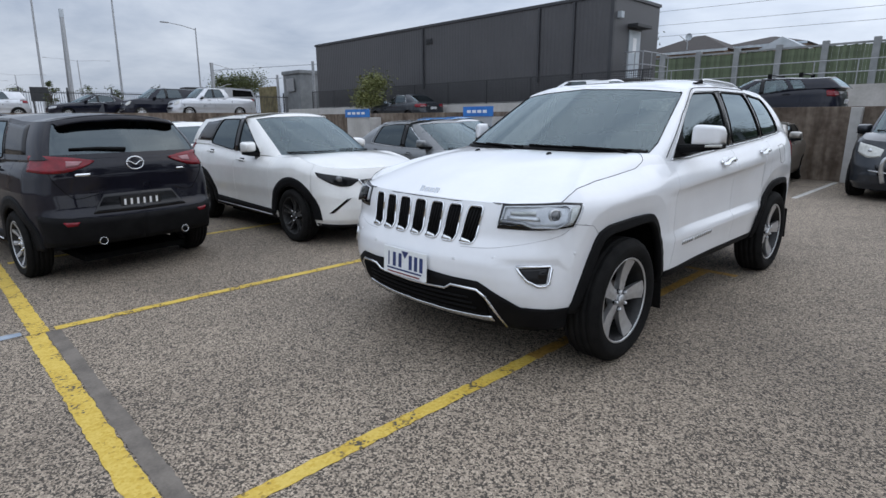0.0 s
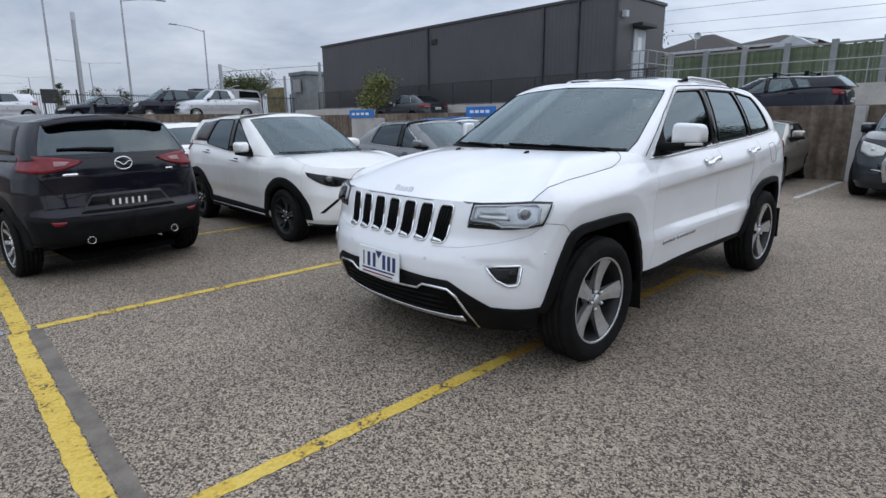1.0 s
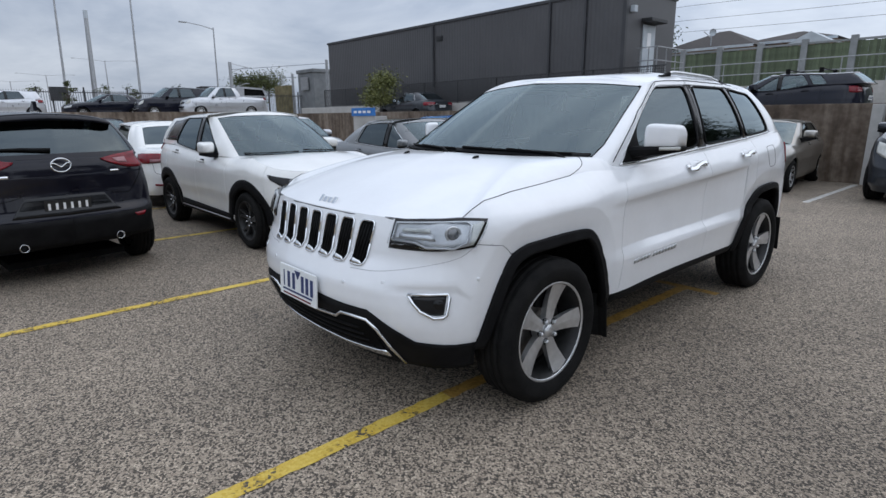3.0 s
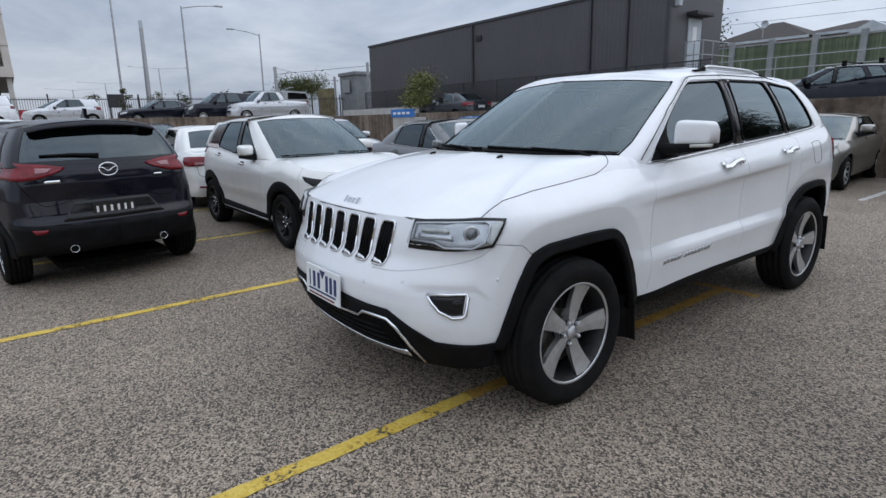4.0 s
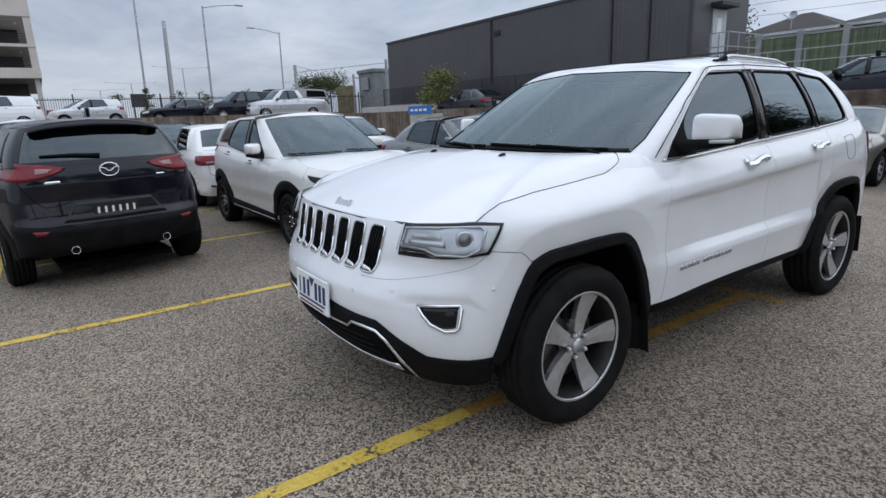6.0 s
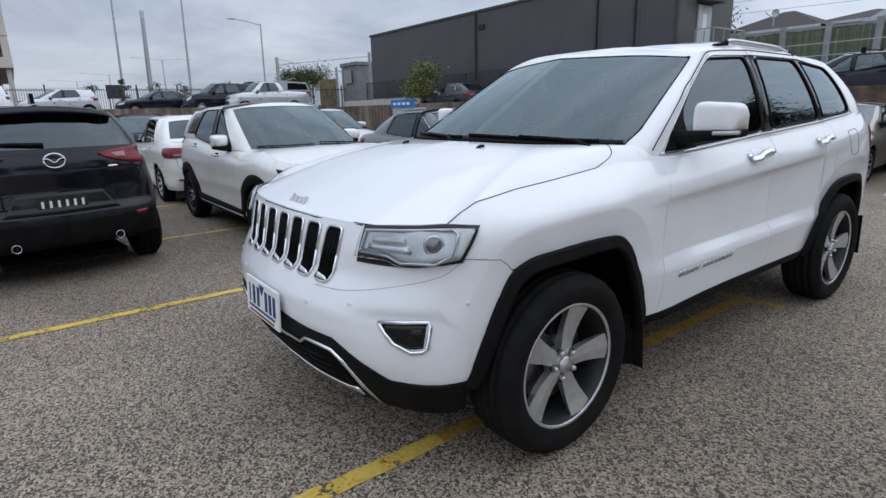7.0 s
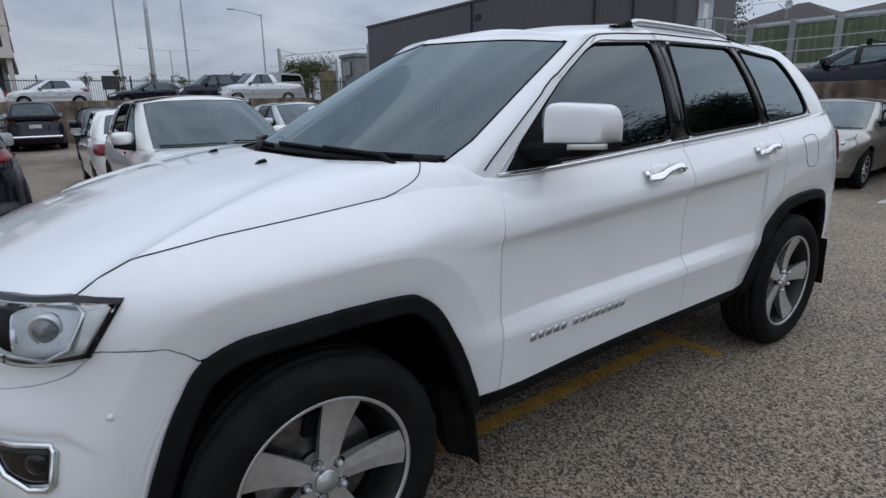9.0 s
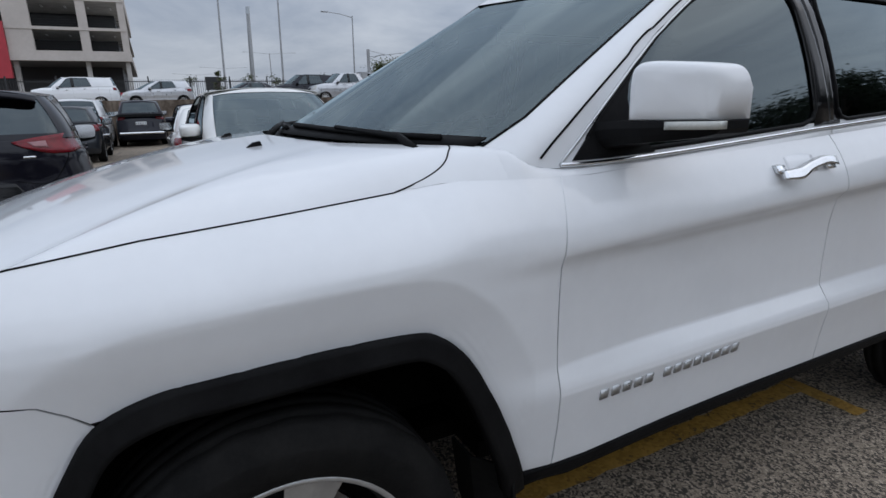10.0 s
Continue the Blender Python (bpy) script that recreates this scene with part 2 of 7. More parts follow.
ALLOY = surface("machined_alloy", (0.56, 0.57, 0.58), (0.66, 0.67, 0.68), 30.0, 0.32, metal=0.80)
ALLOY_DARK = surface("dark_grey_alloy", (0.012, 0.012, 0.012), (0.025, 0.025, 0.025), 30.0, 0.5, metal=0.3)
ALLOY_MID = surface("gunmetal_alloy", (0.09, 0.09, 0.09), (0.15, 0.15, 0.15), 30.0, 0.35, metal=0.8)
RUBBER = surface("tyre_rubber", (0.006, 0.006, 0.006), (0.013, 0.0125, 0.012), 12.0, 0.85, bump=0.2, bump_scale=150, spec=0.12)
STEEL = surface("galvanised_steel", (0.28, 0.29, 0.30), (0.38, 0.39, 0.40), 8.0, 0.5, metal=0.6)
STEEL_DARK = surface("black_painted_steel", (0.015, 0.016, 0.018), (0.03, 0.031, 0.033), 8.0, 0.55)
BRAKE = surface("brake_disc_steel", (0.12, 0.11, 0.10), (0.2, 0.19, 0.18), 30.0, 0.4, metal=0.9)
LENS_RED = surface("red_lamp_lens", (0.13, 0.005, 0.011), (0.21, 0.008, 0.017), 20.0, 0.15, spec=0.4)
LENS_ROSE = surface("rosy_reversing_lens", (0.26, 0.12, 0.13), (0.36, 0.18, 0.19), 20.0, 0.15)
SEAM_GREY = surface("pale_panel_gap", (0.20, 0.20, 0.21), (0.28, 0.28, 0.29), 20.0, 0.6)
LENS_CLEAR = tinted_glass("clear_lamp_lens", (0.95, 0.96, 0.97), 1.18)
SMOKED = surface("smoked_projector_lens", (0.10, 0.105, 0.11), (0.16, 0.165, 0.17), 20.0, 0.08, coat=1.0)
DARK_SHEET = surface("dull_grey_sheet_metal", (0.13, 0.14, 0.145), (0.19, 0.20, 0.205), 2.0, 0.6)
LENS_PALE = surface("pale_lamp_lens", (0.42, 0.43, 0.40), (0.58, 0.58, 0.54), 20.0, 0.1, coat=1.0)
LAMP_BOWL = surface("lamp_reflector", (0.42, 0.43, 0.44), (0.60, 0.61, 0.62), 12.0, 0.3, metal=0.3)
GLASS_WS = tinted_glass("windscreen_glass", (0.46, 0.55, 0.56), 2.04, (0.80, 0.95, 1.0))
GLASS_DARK = tinted_glass("dark_tinted_glass", (0.03, 0.038, 0.044), 1.85, (0.80, 0.94, 1.0))
SCREEN_BORDER = surface("black_screen_border", (0.004, 0.004, 0.005), (0.008, 0.008, 0.009), 8.0, 0.5, spec=0.2)
CABIN = surface("dark_cabin_trim", (0.02, 0.02, 0.022), (0.04, 0.04, 0.042), 8.0, 0.8)
SEAT = surface("dark_seat_fabric", (0.05, 0.05, 0.052), (0.09, 0.09, 0.09), 20.0, 0.9, bump=0.3, bump_scale=400)
PLATE_WHITE = surface("white_number_plate", (0.72, 0.74, 0.74), (0.8, 0.82, 0.82), 20.0, 0.4)
PLATE_BLACK = surface("black_number_plate", (0.012, 0.012, 0.013), (0.02, 0.02, 0.02), 20.0, 0.4)
INK_BLUE = surface("dark_blue_ink", (0.015, 0.03, 0.11), (0.02, 0.04, 0.15), 20.0, 0.5)
INK_WHITE = surface("white_ink", (0.75, 0.75, 0.75), (0.8, 0.8, 0.8), 20.0, 0.5)
PAVING = aggregate()
YELLOW = line_paint()
# browner tones for the line under the car: oil drips plus painted-in shade
YELLOW_UNDER_CAR = line_paint("oil_and_shade_line_paint", ((0.05, 0.04, 0.03, 1), (0.26, 0.14, 0.022, 1), (0.42, 0.24, 0.045, 1)))
WHITE_LINE = surface("faded_white_line", (0.32, 0.31, 0.29), (0.55, 0.54, 0.51), 9.0, 0.8, bump=0.4, bump_scale=90)
BLUE_LINE = surface("faded_pale_blue_line", (0.22, 0.27, 0.33), (0.36, 0.41, 0.46), 9.0, 0.8, bump=0.4, bump_scale=90)
JOINT = surface("smooth_sealed_joint", (0.11, 0.094, 0.078), (0.19, 0.165, 0.138), 7.0, 0.8, bump=0.3, bump_scale=120)
CONCRETE = streaked("weathered_concrete", (0.085, 0.062, 0.046), (0.24, 0.20, 0.165), 0.85)
CONCRETE_PALE = surface("pale_concrete", (0.36, 0.35, 0.33), (0.50, 0.49, 0.47), 1.0, 0.85, bump=0.3, bump_scale=25)
CLAD = corrugated("charcoal_ribbed_cladding", (0.060, 0.059, 0.062), (0.073, 0.072, 0.075), 0.2)
CLAD_TRIM = surface("charcoal_flashing", (0.03, 0.031, 0.035), (0.045, 0.046, 0.05), 2.0, 0.5)
GREEN_WALL = surface("weathered_green_timber", (0.068, 0.090, 0.052), (0.125, 0.15, 0.092), 2.0, 0.85, bump=0.3, bump_scale=40, by_object=0.25)
GREY_POST = surface("grey_concrete_post", (0.20, 0.21, 0.21), (0.28, 0.29, 0.29), 2.0, 0.8)
BRICK_TAN = surface("tan_brick_wall", (0.30, 0.21, 0.155), (0.42, 0.31, 0.23), 4.0, 0.9)
ROOF_TILE = surface("grey_brown_roof_tiles", (0.032, 0.027, 0.025), (0.058, 0.049, 0.044), 5.0, 0.85)
PALE_SHEET = surface("pale_grey_sheet_metal", (0.38, 0.42, 0.45), (0.48, 0.52, 0.55), 2.0, 0.5)
CREAM = surface("cream_concrete_panel", (0.44, 0.40, 0.365), (0.52, 0.475, 0.44), 0.4, 0.8)
RED_PANEL = surface("red_facade_panel", (0.30, 0.02, 0.03), (0.42, 0.03, 0.045), 0.5, 0.5)
SIGN_BLUE = surface("blue_sign_board", (0.02, 0.13, 0.42), (0.03, 0.19, 0.52), 3.0, 0.5)
LEAF = surface("dull_green_leaves", (0.05, 0.064, 0.022), (0.11, 0.13, 0.045), 3.0, 0.7)
LEAF_SHRUB = surface("yellow_green_leaves", (0.075, 0.09, 0.022), (0.17, 0.175, 0.05), 3.0, 0.7)
LEAF_DARK = surface("dark_green_leaves", (0.022, 0.036, 0.014), (0.05, 0.07, 0.03), 3.0, 0.75)
BARK = surface("bark", (0.06, 0.05, 0.04), (0.12, 0.10, 0.08), 9.0, 0.9)
SOIL = surface("distant_soil_and_grass", (0.06, 0.065, 0.035), (0.13, 0.12, 0.08), 0.1, 0.95)
BALLAST = surface("grey_rail_ballast", (0.16, 0.15, 0.14), (0.26, 0.25, 0.235), 5.0, 0.95, bump=0.5, bump_scale=30)


# ---- mesh helpers ----
def part(name, bm, material, parent=None, label="", smooth=False):
    """Links a bmesh as one mesh object under a thing or a part."""
    me = bpy.data.meshes.new(name)
    bm.normal_update()
    bm.to_mesh(me)
    bm.free()
    me.materials.append(material)
    if smooth:
        for p in me.polygons:
            p.use_smooth = True
    ob = new(name, me)
    if parent is not None:
        ob.parent = parent
    if label:
        ob["label"] = label
    return ob


def thing(name, m, label, category, group="", kind=""):
    ob = new(name)
    ob.matrix_world = m
    return tagged(ob, label, category, group, kind)


def structure(name, bm, material, label, category, smooth=False):
    return tagged(part(name, bm, material, None, "", smooth), label, category, "", "structure")


def add_box(bm, x0, x1, y0, y1, z0, z1, bevel=0.0):
    v = [bm.verts.new(p) for p in ((x0, y0, z0), (x1, y0, z0), (x1, y1, z0), (x0, y1, z0), (x0, y0, z1), (x1, y0, z1), (x1, y1, z1), (x0, y1, z1))]
    f = [bm.faces.new([v[i] for i in q]) for q in ((3, 2, 1, 0), (4, 5, 6, 7), (0, 1, 5, 4), (1, 2, 6, 5), (2, 3, 7, 6), (3, 0, 4, 7))]
    if bevel:
        es = list({e for q in f for e in q.edges})
        bmesh.ops.bevel(bm, geom=es, offset=bevel, segments=2, affect="EDGES", profile=0.6)


def box(x0, x1, y0, y1, z0, z1, bevel=0.0):
    bm = bmesh.new()
    add_box(bm, x0, x1, y0, y1, z0, z1, bevel)
    return bm


def add_tube(bm, pts, radii, n=8, cap=True):
    """A round bar along points, with a radius at each."""
    pts = [Vector(p) for p in pts]
    if not hasattr(radii, "__len__"):
        radii = [radii] * len(pts)
    rings = []
    up = Vector((0, 0, 1))
    for i, p in enumerate(pts):
        d = (pts[min(i + 1, len(pts) - 1)] - pts[max(i - 1, 0)]).normalized()
        a = d.cross(up)
        a = a.normalized() if a.length > 1e-3 else Vector((1, 0, 0))
        c = d.cross(a).normalized()
        rings.append([bm.verts.new(p + radii[i] * (math.cos(t) * a + math.sin(t) * c)) for t in (2 * math.pi * k / n for k in range(n))])
    for r0, r1 in zip(rings, rings[1:]):
        for k in range(n):
            bm.faces.new((r0[k], r0[(k + 1) % n], r1[(k + 1) % n], r1[k]))
    if cap:
        bm.faces.new(rings[0][::-1])
        bm.faces.new(rings[-1])


def tube(pts, radii, n=8):
    bm = bmesh.new()
    add_tube(bm, pts, radii, n)
    return bm


def add_lathe(bm, profile, n=32, axis="X", centre=(0, 0, 0)):
    """Turns (radius, along) points about an axis."""
    rings = []
    for r, a in profile:
        ring = []
        for k in range(n):
            t = 2 * math.pi * k / n
            p = {"X": (a, r * math.cos(t), r * math.sin(t)), "Y": (r * math.cos(t), a, r * math.sin(t)), "Z": (r * math.cos(t), r * math.sin(t), a)}[axis]
            ring.append(bm.verts.new(Vector(p) + Vector(centre)))
        rings.append(ring)
    for r0, r1 in zip(rings, rings[1:]):
        for k in range(n):
            bm.faces.new((r0[k], r0[(k + 1) % n], r1[(k + 1) % n], r1[k]))


def lathe(profile, n=32, axis="X", centre=(0, 0, 0)):
    bm = bmesh.new()
    add_lathe(bm, profile, n, axis, centre)
    return bm


def add_grid(bm, rows, flip=False):
    """A sheet from rows of points."""
    vs = [[bm.verts.new(p) for p in r] for r in rows]
    for r0, r1 in zip(vs, vs[1:]):
        for i in range(len(r0) - 1):
            q = (r0[i], r0[i + 1], r1[i + 1], r1[i])
            try:
                bm.faces.new(q[::-1] if flip else q)
            except ValueError:
                pass
    return vs


def add_slab(bm, outer, inner):
    """A solid sheet between two equal grids of points, closed along its rim."""
    a, b = add_grid(bm, outer), add_grid(bm, inner, True)
    for u, w in ((a[0], b[0]), (b[-1], a[-1]), ([r[-1] for r in a], [r[-1] for r in b]), ([r[0] for r in b], [r[0] for r in a])):
        for i in range(len(u) - 1):
            try:
                bm.faces.new((u[i + 1], u[i], w[i], w[i + 1]))
            except ValueError:
                pass


def add_prism(bm, outline, y0, y1, plane="XZ"):
    """Extrudes a flat outline between two depths."""
    def at(p, d):
        return (p[0], d, p[1]) if plane == "XZ" else ((d, p[0], p[1]) if plane == "YZ" else (p[0], p[1], d))
    a, b = [bm.verts.new(at(p, y0)) for p in outline], [bm.verts.new(at(p, y1)) for p in outline]
    bm.faces.new(a)
    bm.faces.new(b[::-1])
    for i in range(len(a)):
        j = (i + 1) % len(a)
        bm.faces.new((a[j], a[i], b[i], b[j]))


def prism(outline, y0, y1, plane="XZ"):
    bm = bmesh.new()
    add_prism(bm, outline, y0, y1, plane)
    bmesh.ops.recalc_face_normals(bm, faces=bm.faces)
    return bm


def words(name, text, size, m, material, parent, depth=0.002, spread=1.0, label=""):
    """Raised lettering in the built-in font, as a mesh centred on the pose m."""
    cu = bpy.data.curves.new(name, "FONT")
    cu.body, cu.size, cu.extrude, cu.align_x, cu.align_y, cu.space_character = text, size, depth, "CENTER", "CENTER", spread
    tmp = new(name + "_text", cu)
    me = bpy.data.meshes.new_from_object(tmp.evaluated_get(bpy.context.evaluated_depsgraph_get()))
    bpy.data.objects.remove(tmp)
    me.materials.clear()
    me.materials.append(material)
    ob = new(name, me)
    ob.parent = parent
    ob.matrix_local = m
    if label:
        ob["label"] = label
    return ob

# ---- vehicles: shape ----
# SHAPE-BEGIN
def table(points, x):
    if x <= points[0][0]:
        return points[0][1]
    for (x0, y0), (x1, y1) in zip(points, points[1:]):
        if x < x1:
            return y0 + (y1 - y0) * (x - x0) / (x1 - x0)
    return points[-1][1]


def spline(points, per=12):
    """A smooth line through points."""
    p = np.array(points, float)
    p = np.vstack([2 * p[0] - p[1], p, 2 * p[-1] - p[-2]])
    out = []
    for i in range(1, len(p) - 2):
        for k in range(per):
            t = k / per
            out.append(0.5 * (2 * p[i] + (p[i + 1] - p[i - 1]) * t + (2 * p[i - 1] - 5 * p[i] + 4 * p[i + 1] - p[i + 2]) * t * t
                              + (3 * p[i] - p[i - 1] - 3 * p[i + 1] + p[i + 2]) * t ** 3))
    out.append(p[-2])
    return np.array(out)


class Shape:
    """A car's skin. Below the belt: a plan outline, drawn in by a depth that changes with height. Above: a ruled cabin between belt and roof.
    Origin on the ground under the front axle, facing -y. q: metres along the outline from the nose, negative on the car's right side."""

    def __init__(self, plan, front, side, rear, top, sill, arches, shoulder, belt, roof, bulge=0.02, crown=0.05, rise=1.7, crease=None, chamfer=0.0, bow=False):
        self.line = spline(plan)
        mirror = np.vstack([self.line[1:2] * (-1, 1), self.line, self.line[-2:-1] * (-1, 1)])
        d = mirror[2:] - mirror[:-2]
        d /= np.linalg.norm(d, axis=1)[:, None]
        self.normal = np.stack([d[:, 1], -d[:, 0]], 1)
        self.s = np.concatenate([[0], np.cumsum(np.linalg.norm(np.diff(self.line, axis=0), axis=1))])
        self.front, self.side, self.rear, self.top, self.sill, self.arches, self.shoulder = front, side, rear, top, sill, [spline(a, 5) for a in arches], shoulder
        self.belt, self.roof, self.bulge, self.crown, self.rise = spline(belt, 8), spline(roof, 8), bulge, crown, rise
        self.end = float(self.s[-1])
        self.crease, self.chamfer, self.bow, self.memo, self.tops = crease, chamfer, bow, {}, {}

    def lean(self, z):
        """How steeply the pressed creases climb towards the tail."""
        return table([(0.72, self.crease[2]), (0.98, self.crease[3])], z)

    def qy(self, y):
        """q on the left side at length y."""
        return float(np.interp(y, self.line[:, 1], self.s))

    def qx(self, x):
        """q on the nose at half width x, signed."""
        k = int(np.argmax(self.line[:, 0] > 0.97 * self.line[:, 0].max()))
        return math.copysign(float(np.interp(abs(x), self.line[:k, 0], self.s[:k])), x)

    def qr(self, x):
        """q on the tail at half width x, signed."""
        k = int(len(self.line) - 1 - np.argmax(self.line[::-1, 0] > 0.97 * self.line[:, 0].max()))
        return math.copysign(float(np.interp(-abs(x), -self.line[k:, 0], self.s[k:])), x)

    def plan_at(self, q):
        a = abs(q)
        if a in self.memo:
            return self.memo[a]
        x, y = np.interp(a, self.s, self.line[:, 0]), np.interp(a, self.s, self.line[:, 1])
        nx, ny = np.interp(a, self.s, self.normal[:, 0]), np.interp(a, self.s, self.normal[:, 1])
        g = math.hypot(nx, ny)
        self.memo[a] = (float(x), float(y), float(nx / g), float(ny / g))
        return self.memo[a]

    def top_at(self, q):
        a = abs(q)
        if a not in self.tops:
            self.tops[a] = table(self.top, self.plan_at(q)[1])
        return self.tops[a]

    def bottom_at(self, q):
        y = self.plan_at(q)[1]
        z = table(self.sill, y)
        for a in self.arches:
            if a[0, 0] < y < a[-1, 0]:
                z = max(z, float(np.interp(y, a[:, 0], a[:, 1])))
        return z

    def skin(self, q, z, off=0.0):
        x, y, nx, ny = self.plan_at(q)
        flank = table(self.side, z)
        if self.crease:
            w = table(self.crease[1], y)
            flank = flank * (1 - w) + w * table(self.crease[0], z - self.lean(z) * (y - 1.4))
        if self.chamfer and nx > 0.5 and z < 1.05:
            near = min(float(np.min(np.hypot(a[:, 0] - y, a[:, 1] - z))) for a in self.arches)
            flank += self.chamfer * max(0.0, 1 - near / 0.12)
        d = nx * nx * flank + (table(self.front, z) if ny < 0 else table(self.rear, z)) * ny * ny
        if self.bow and ny < -0.2:
            # pressed hollow round the fog lamp, sharp along its upper lip
            a = abs(q)
            across = min(1.0, max(0.0, (a - 0.64) / 0.10)) * min(1.0, max(0.0, (1.08 - a) / 0.10))
            d += 0.020 * across * table([(0.56, 0.0), (0.70, 0.9), (0.716, 1.0), (0.738, 0.0)], z)
        depth, reach = table(self.shoulder[0], y), self.shoulder[1]
        h = max(0.0, 1 - max(0.0, self.top_at(q) - z) / reach)
        d += depth * h * h * (0.35 + 0.65 * nx * nx) - off
        x, y = x - nx * d, y - ny * d
        return np.array((math.copysign(1, q) * max(x, 0) if q else x, y, z))

    def cabin(self, u, v, off=0.0):
        """u: station from the windscreen's middle round to the rear glass's, negative on the right side; v: 0 belt to 1 roof."""
        a = abs(u)
        if self.bow and a < 4.0:
            # the windscreen's edge and the front window's edge bow apart from the straight pillar
            edge = 0.085 * min(1.0, max(0.0, v) / 0.15) - 0.02
            window = table([(0.0, -0.04), (0.1, -0.07), (0.38, -0.16), (0.60, -0.25), (0.80, -0.14), (0.92, 0.0)], v)
            a += table([(0.0, 0.0), (1.95, edge), (3.0, window), (4.0, 0.0)], a)
        a = min(a * 8, len(self.belt) - 1)
        k = min(int(a), len(self.belt) - 2)
        f = a - k
        b, r = self.belt[k] * (1 - f) + self.belt[k + 1] * f, self.roof[k] * (1 - f) + self.roof[k + 1] * f
        t = (self.belt[k + 1] - self.belt[k] + self.roof[k + 1] - self.roof[k])
        n = np.cross(t, r - b)
        n /= np.linalg.norm(n) + 1e-9
        swell = self.bulge * (min(1.0, max(0.2, (a / 8 - 1.9) / 0.6)) if self.bow else 1.0)
        p = b + (r - b) * v + n * (swell * 4 * v * (1 - v) + off)
        return np.array((p[0] * (1 if u >= 0 else -1), p[1], p[2]))

    def edge(self, q):
        return self.skin(q, self.top_at(q))

    def deck(self, side, f, w, off=0.0):
        """The bonnet: f from the nose's middle to the windscreen's corner, w from the rim to the windscreen."""
        e = self.edge(side * f * self.qy(self.belt[16][1]) or 1e-6)
        b = self.cabin(side * max(f * 2, 1e-4), 0)
        p = e + (b - e) * w
        p[2] = e[2] + (b[2] - e[2]) * (1 - (1 - w) ** self.rise) + off
        return p
# SHAPE-END


def arch_stations(sh, q0, q1, step=0.09):
    """Stations along the outline, close together where a wheel arch or a corner bends."""
    qs = list(np.linspace(q0, q1, max(3, int((q1 - q0) / step))))
    for a in sh.arches:
        for y in a[:, 0]:
            q = sh.qy(y)
            if q0 < q < q1:
                qs.append(q)
    qs = sorted(qs)
    out = [qs[0]]
    for q in qs[1:-1]:
        if q - out[-1] > 0.0004 and qs[-1] - q > 0.0004:
            out.append(q)
    return out + [qs[-1]]


def skin_panel(name, sh, q0, q1, side, material, parent, z0=None, z1=None, rows=40, label=""):
    """One body panel between two stations, with a folded rim."""
    bm = bmesh.new()
    qs = arch_stations(sh, q0 + 0.002, q1 - 0.002)
    lo = lambda q: max(sh.bottom_at(q), z0(q) if callable(z0) else (z0 or 0))
    hi = lambda q: min(sh.top_at(q), z1(q) if callable(z1) else (z1 or 9)) - (0.002 if z1 is None and not sh.bow and sh.plan_at(q)[1] < sh.belt[16][1] - 0.12 else 0)
    def heights(q):
        """Even steps from sill to shoulder, with pairs of close rows along the pressed creases."""
        a, b = lo(q), hi(q)
        if not sh.crease or not 0.4 < sh.plan_at(qs[0])[1] < 2.6:
            return [a + (b - a) * (1 - (1 - v) ** 1.5) for v in np.linspace(0, 1, rows + (20 if sh.crease else 0))]
        along = sh.plan_at(q)[1] - 1.4
        stops = [a]
        over = [a + d * min(1.0, (b - a) / 0.24) for d in (0.03, 0.06, 0.09, 0.112, 0.117, 0.122, 0.127, 0.14, 0.16)]
        for z in (over if a > 0.6 else [k + sh.lean(k) * along for k in (0.660, 0.668, 0.684, 0.734, 0.746, 0.935, 1.000, 1.040, 1.053)]):
            stops.append(min(max(z, stops[-1] + 0.003), b - 0.08))
        for i in range(len(stops) - 1, 0, -1):
            stops[i] = min(stops[i], b - 0.03 - 0.003 * (len(stops) - i))
        stops.append(b)
        out = []
        for i, (p, w) in enumerate(zip(stops, stops[1:])):
            n = 8 if i in (0, 5) else 16 if i == len(stops) - 2 else 3 if i == 3 else 2
            f = [k / n for k in range(n)]
            out += [p + (w - p) * (1 - (1 - k) ** 1.5 if n == 16 else k) for k in f]
        return out + [b]
    cols = [heights(q) for q in qs]
    def lean_back(q, z):
        if not sh.bow or z < 1.0:
            return q
        return q + 0.05 * ((z - 1.0) / 0.2) ** 1.5 * max(0.0, 1 - abs(q - sh.qy(0.66)) / 0.3)
    grid = [[sh.skin(side * lean_back(q, c[i]), c[i]) for q, c in zip(qs, cols)] for i in range(len(cols[0]))]
    vs = add_grid(bm, grid, side < 0)
    ins = [[sh.skin(side * q, lo(q) + (hi(q) - lo(q)) * (1 - (1 - v) ** 1.5), -0.02) for q in qs] for v in (0, 1)]
    for rim, inner, fl in ((vs[0], ins[0], False), (vs[-1], ins[1], True)):
        w = [bm.verts.new(p) for p in inner]
        rim = [bm.verts.new(v.co) for v in rim]
        for i in range(len(rim) - 1):
            f = (rim[i], w[i], w[i + 1], rim[i + 1])
            bm.faces.new(f if fl == (side < 0) else f[::-1])
    for k in (0, -1):
        col = [bm.verts.new(r[k].co) for r in vs]
        w = [bm.verts.new(sh.skin(side * qs[k], v.co.z, -0.02)) for v in col]
        for i in range(len(col) - 1):
            bm.faces.new((col[i], col[i + 1], w[i + 1], w[i]) if (k == 0) == (side > 0) else (col[i + 1], col[i], w[i], w[i + 1]))
    return part(name, bm, material, parent, label, True)


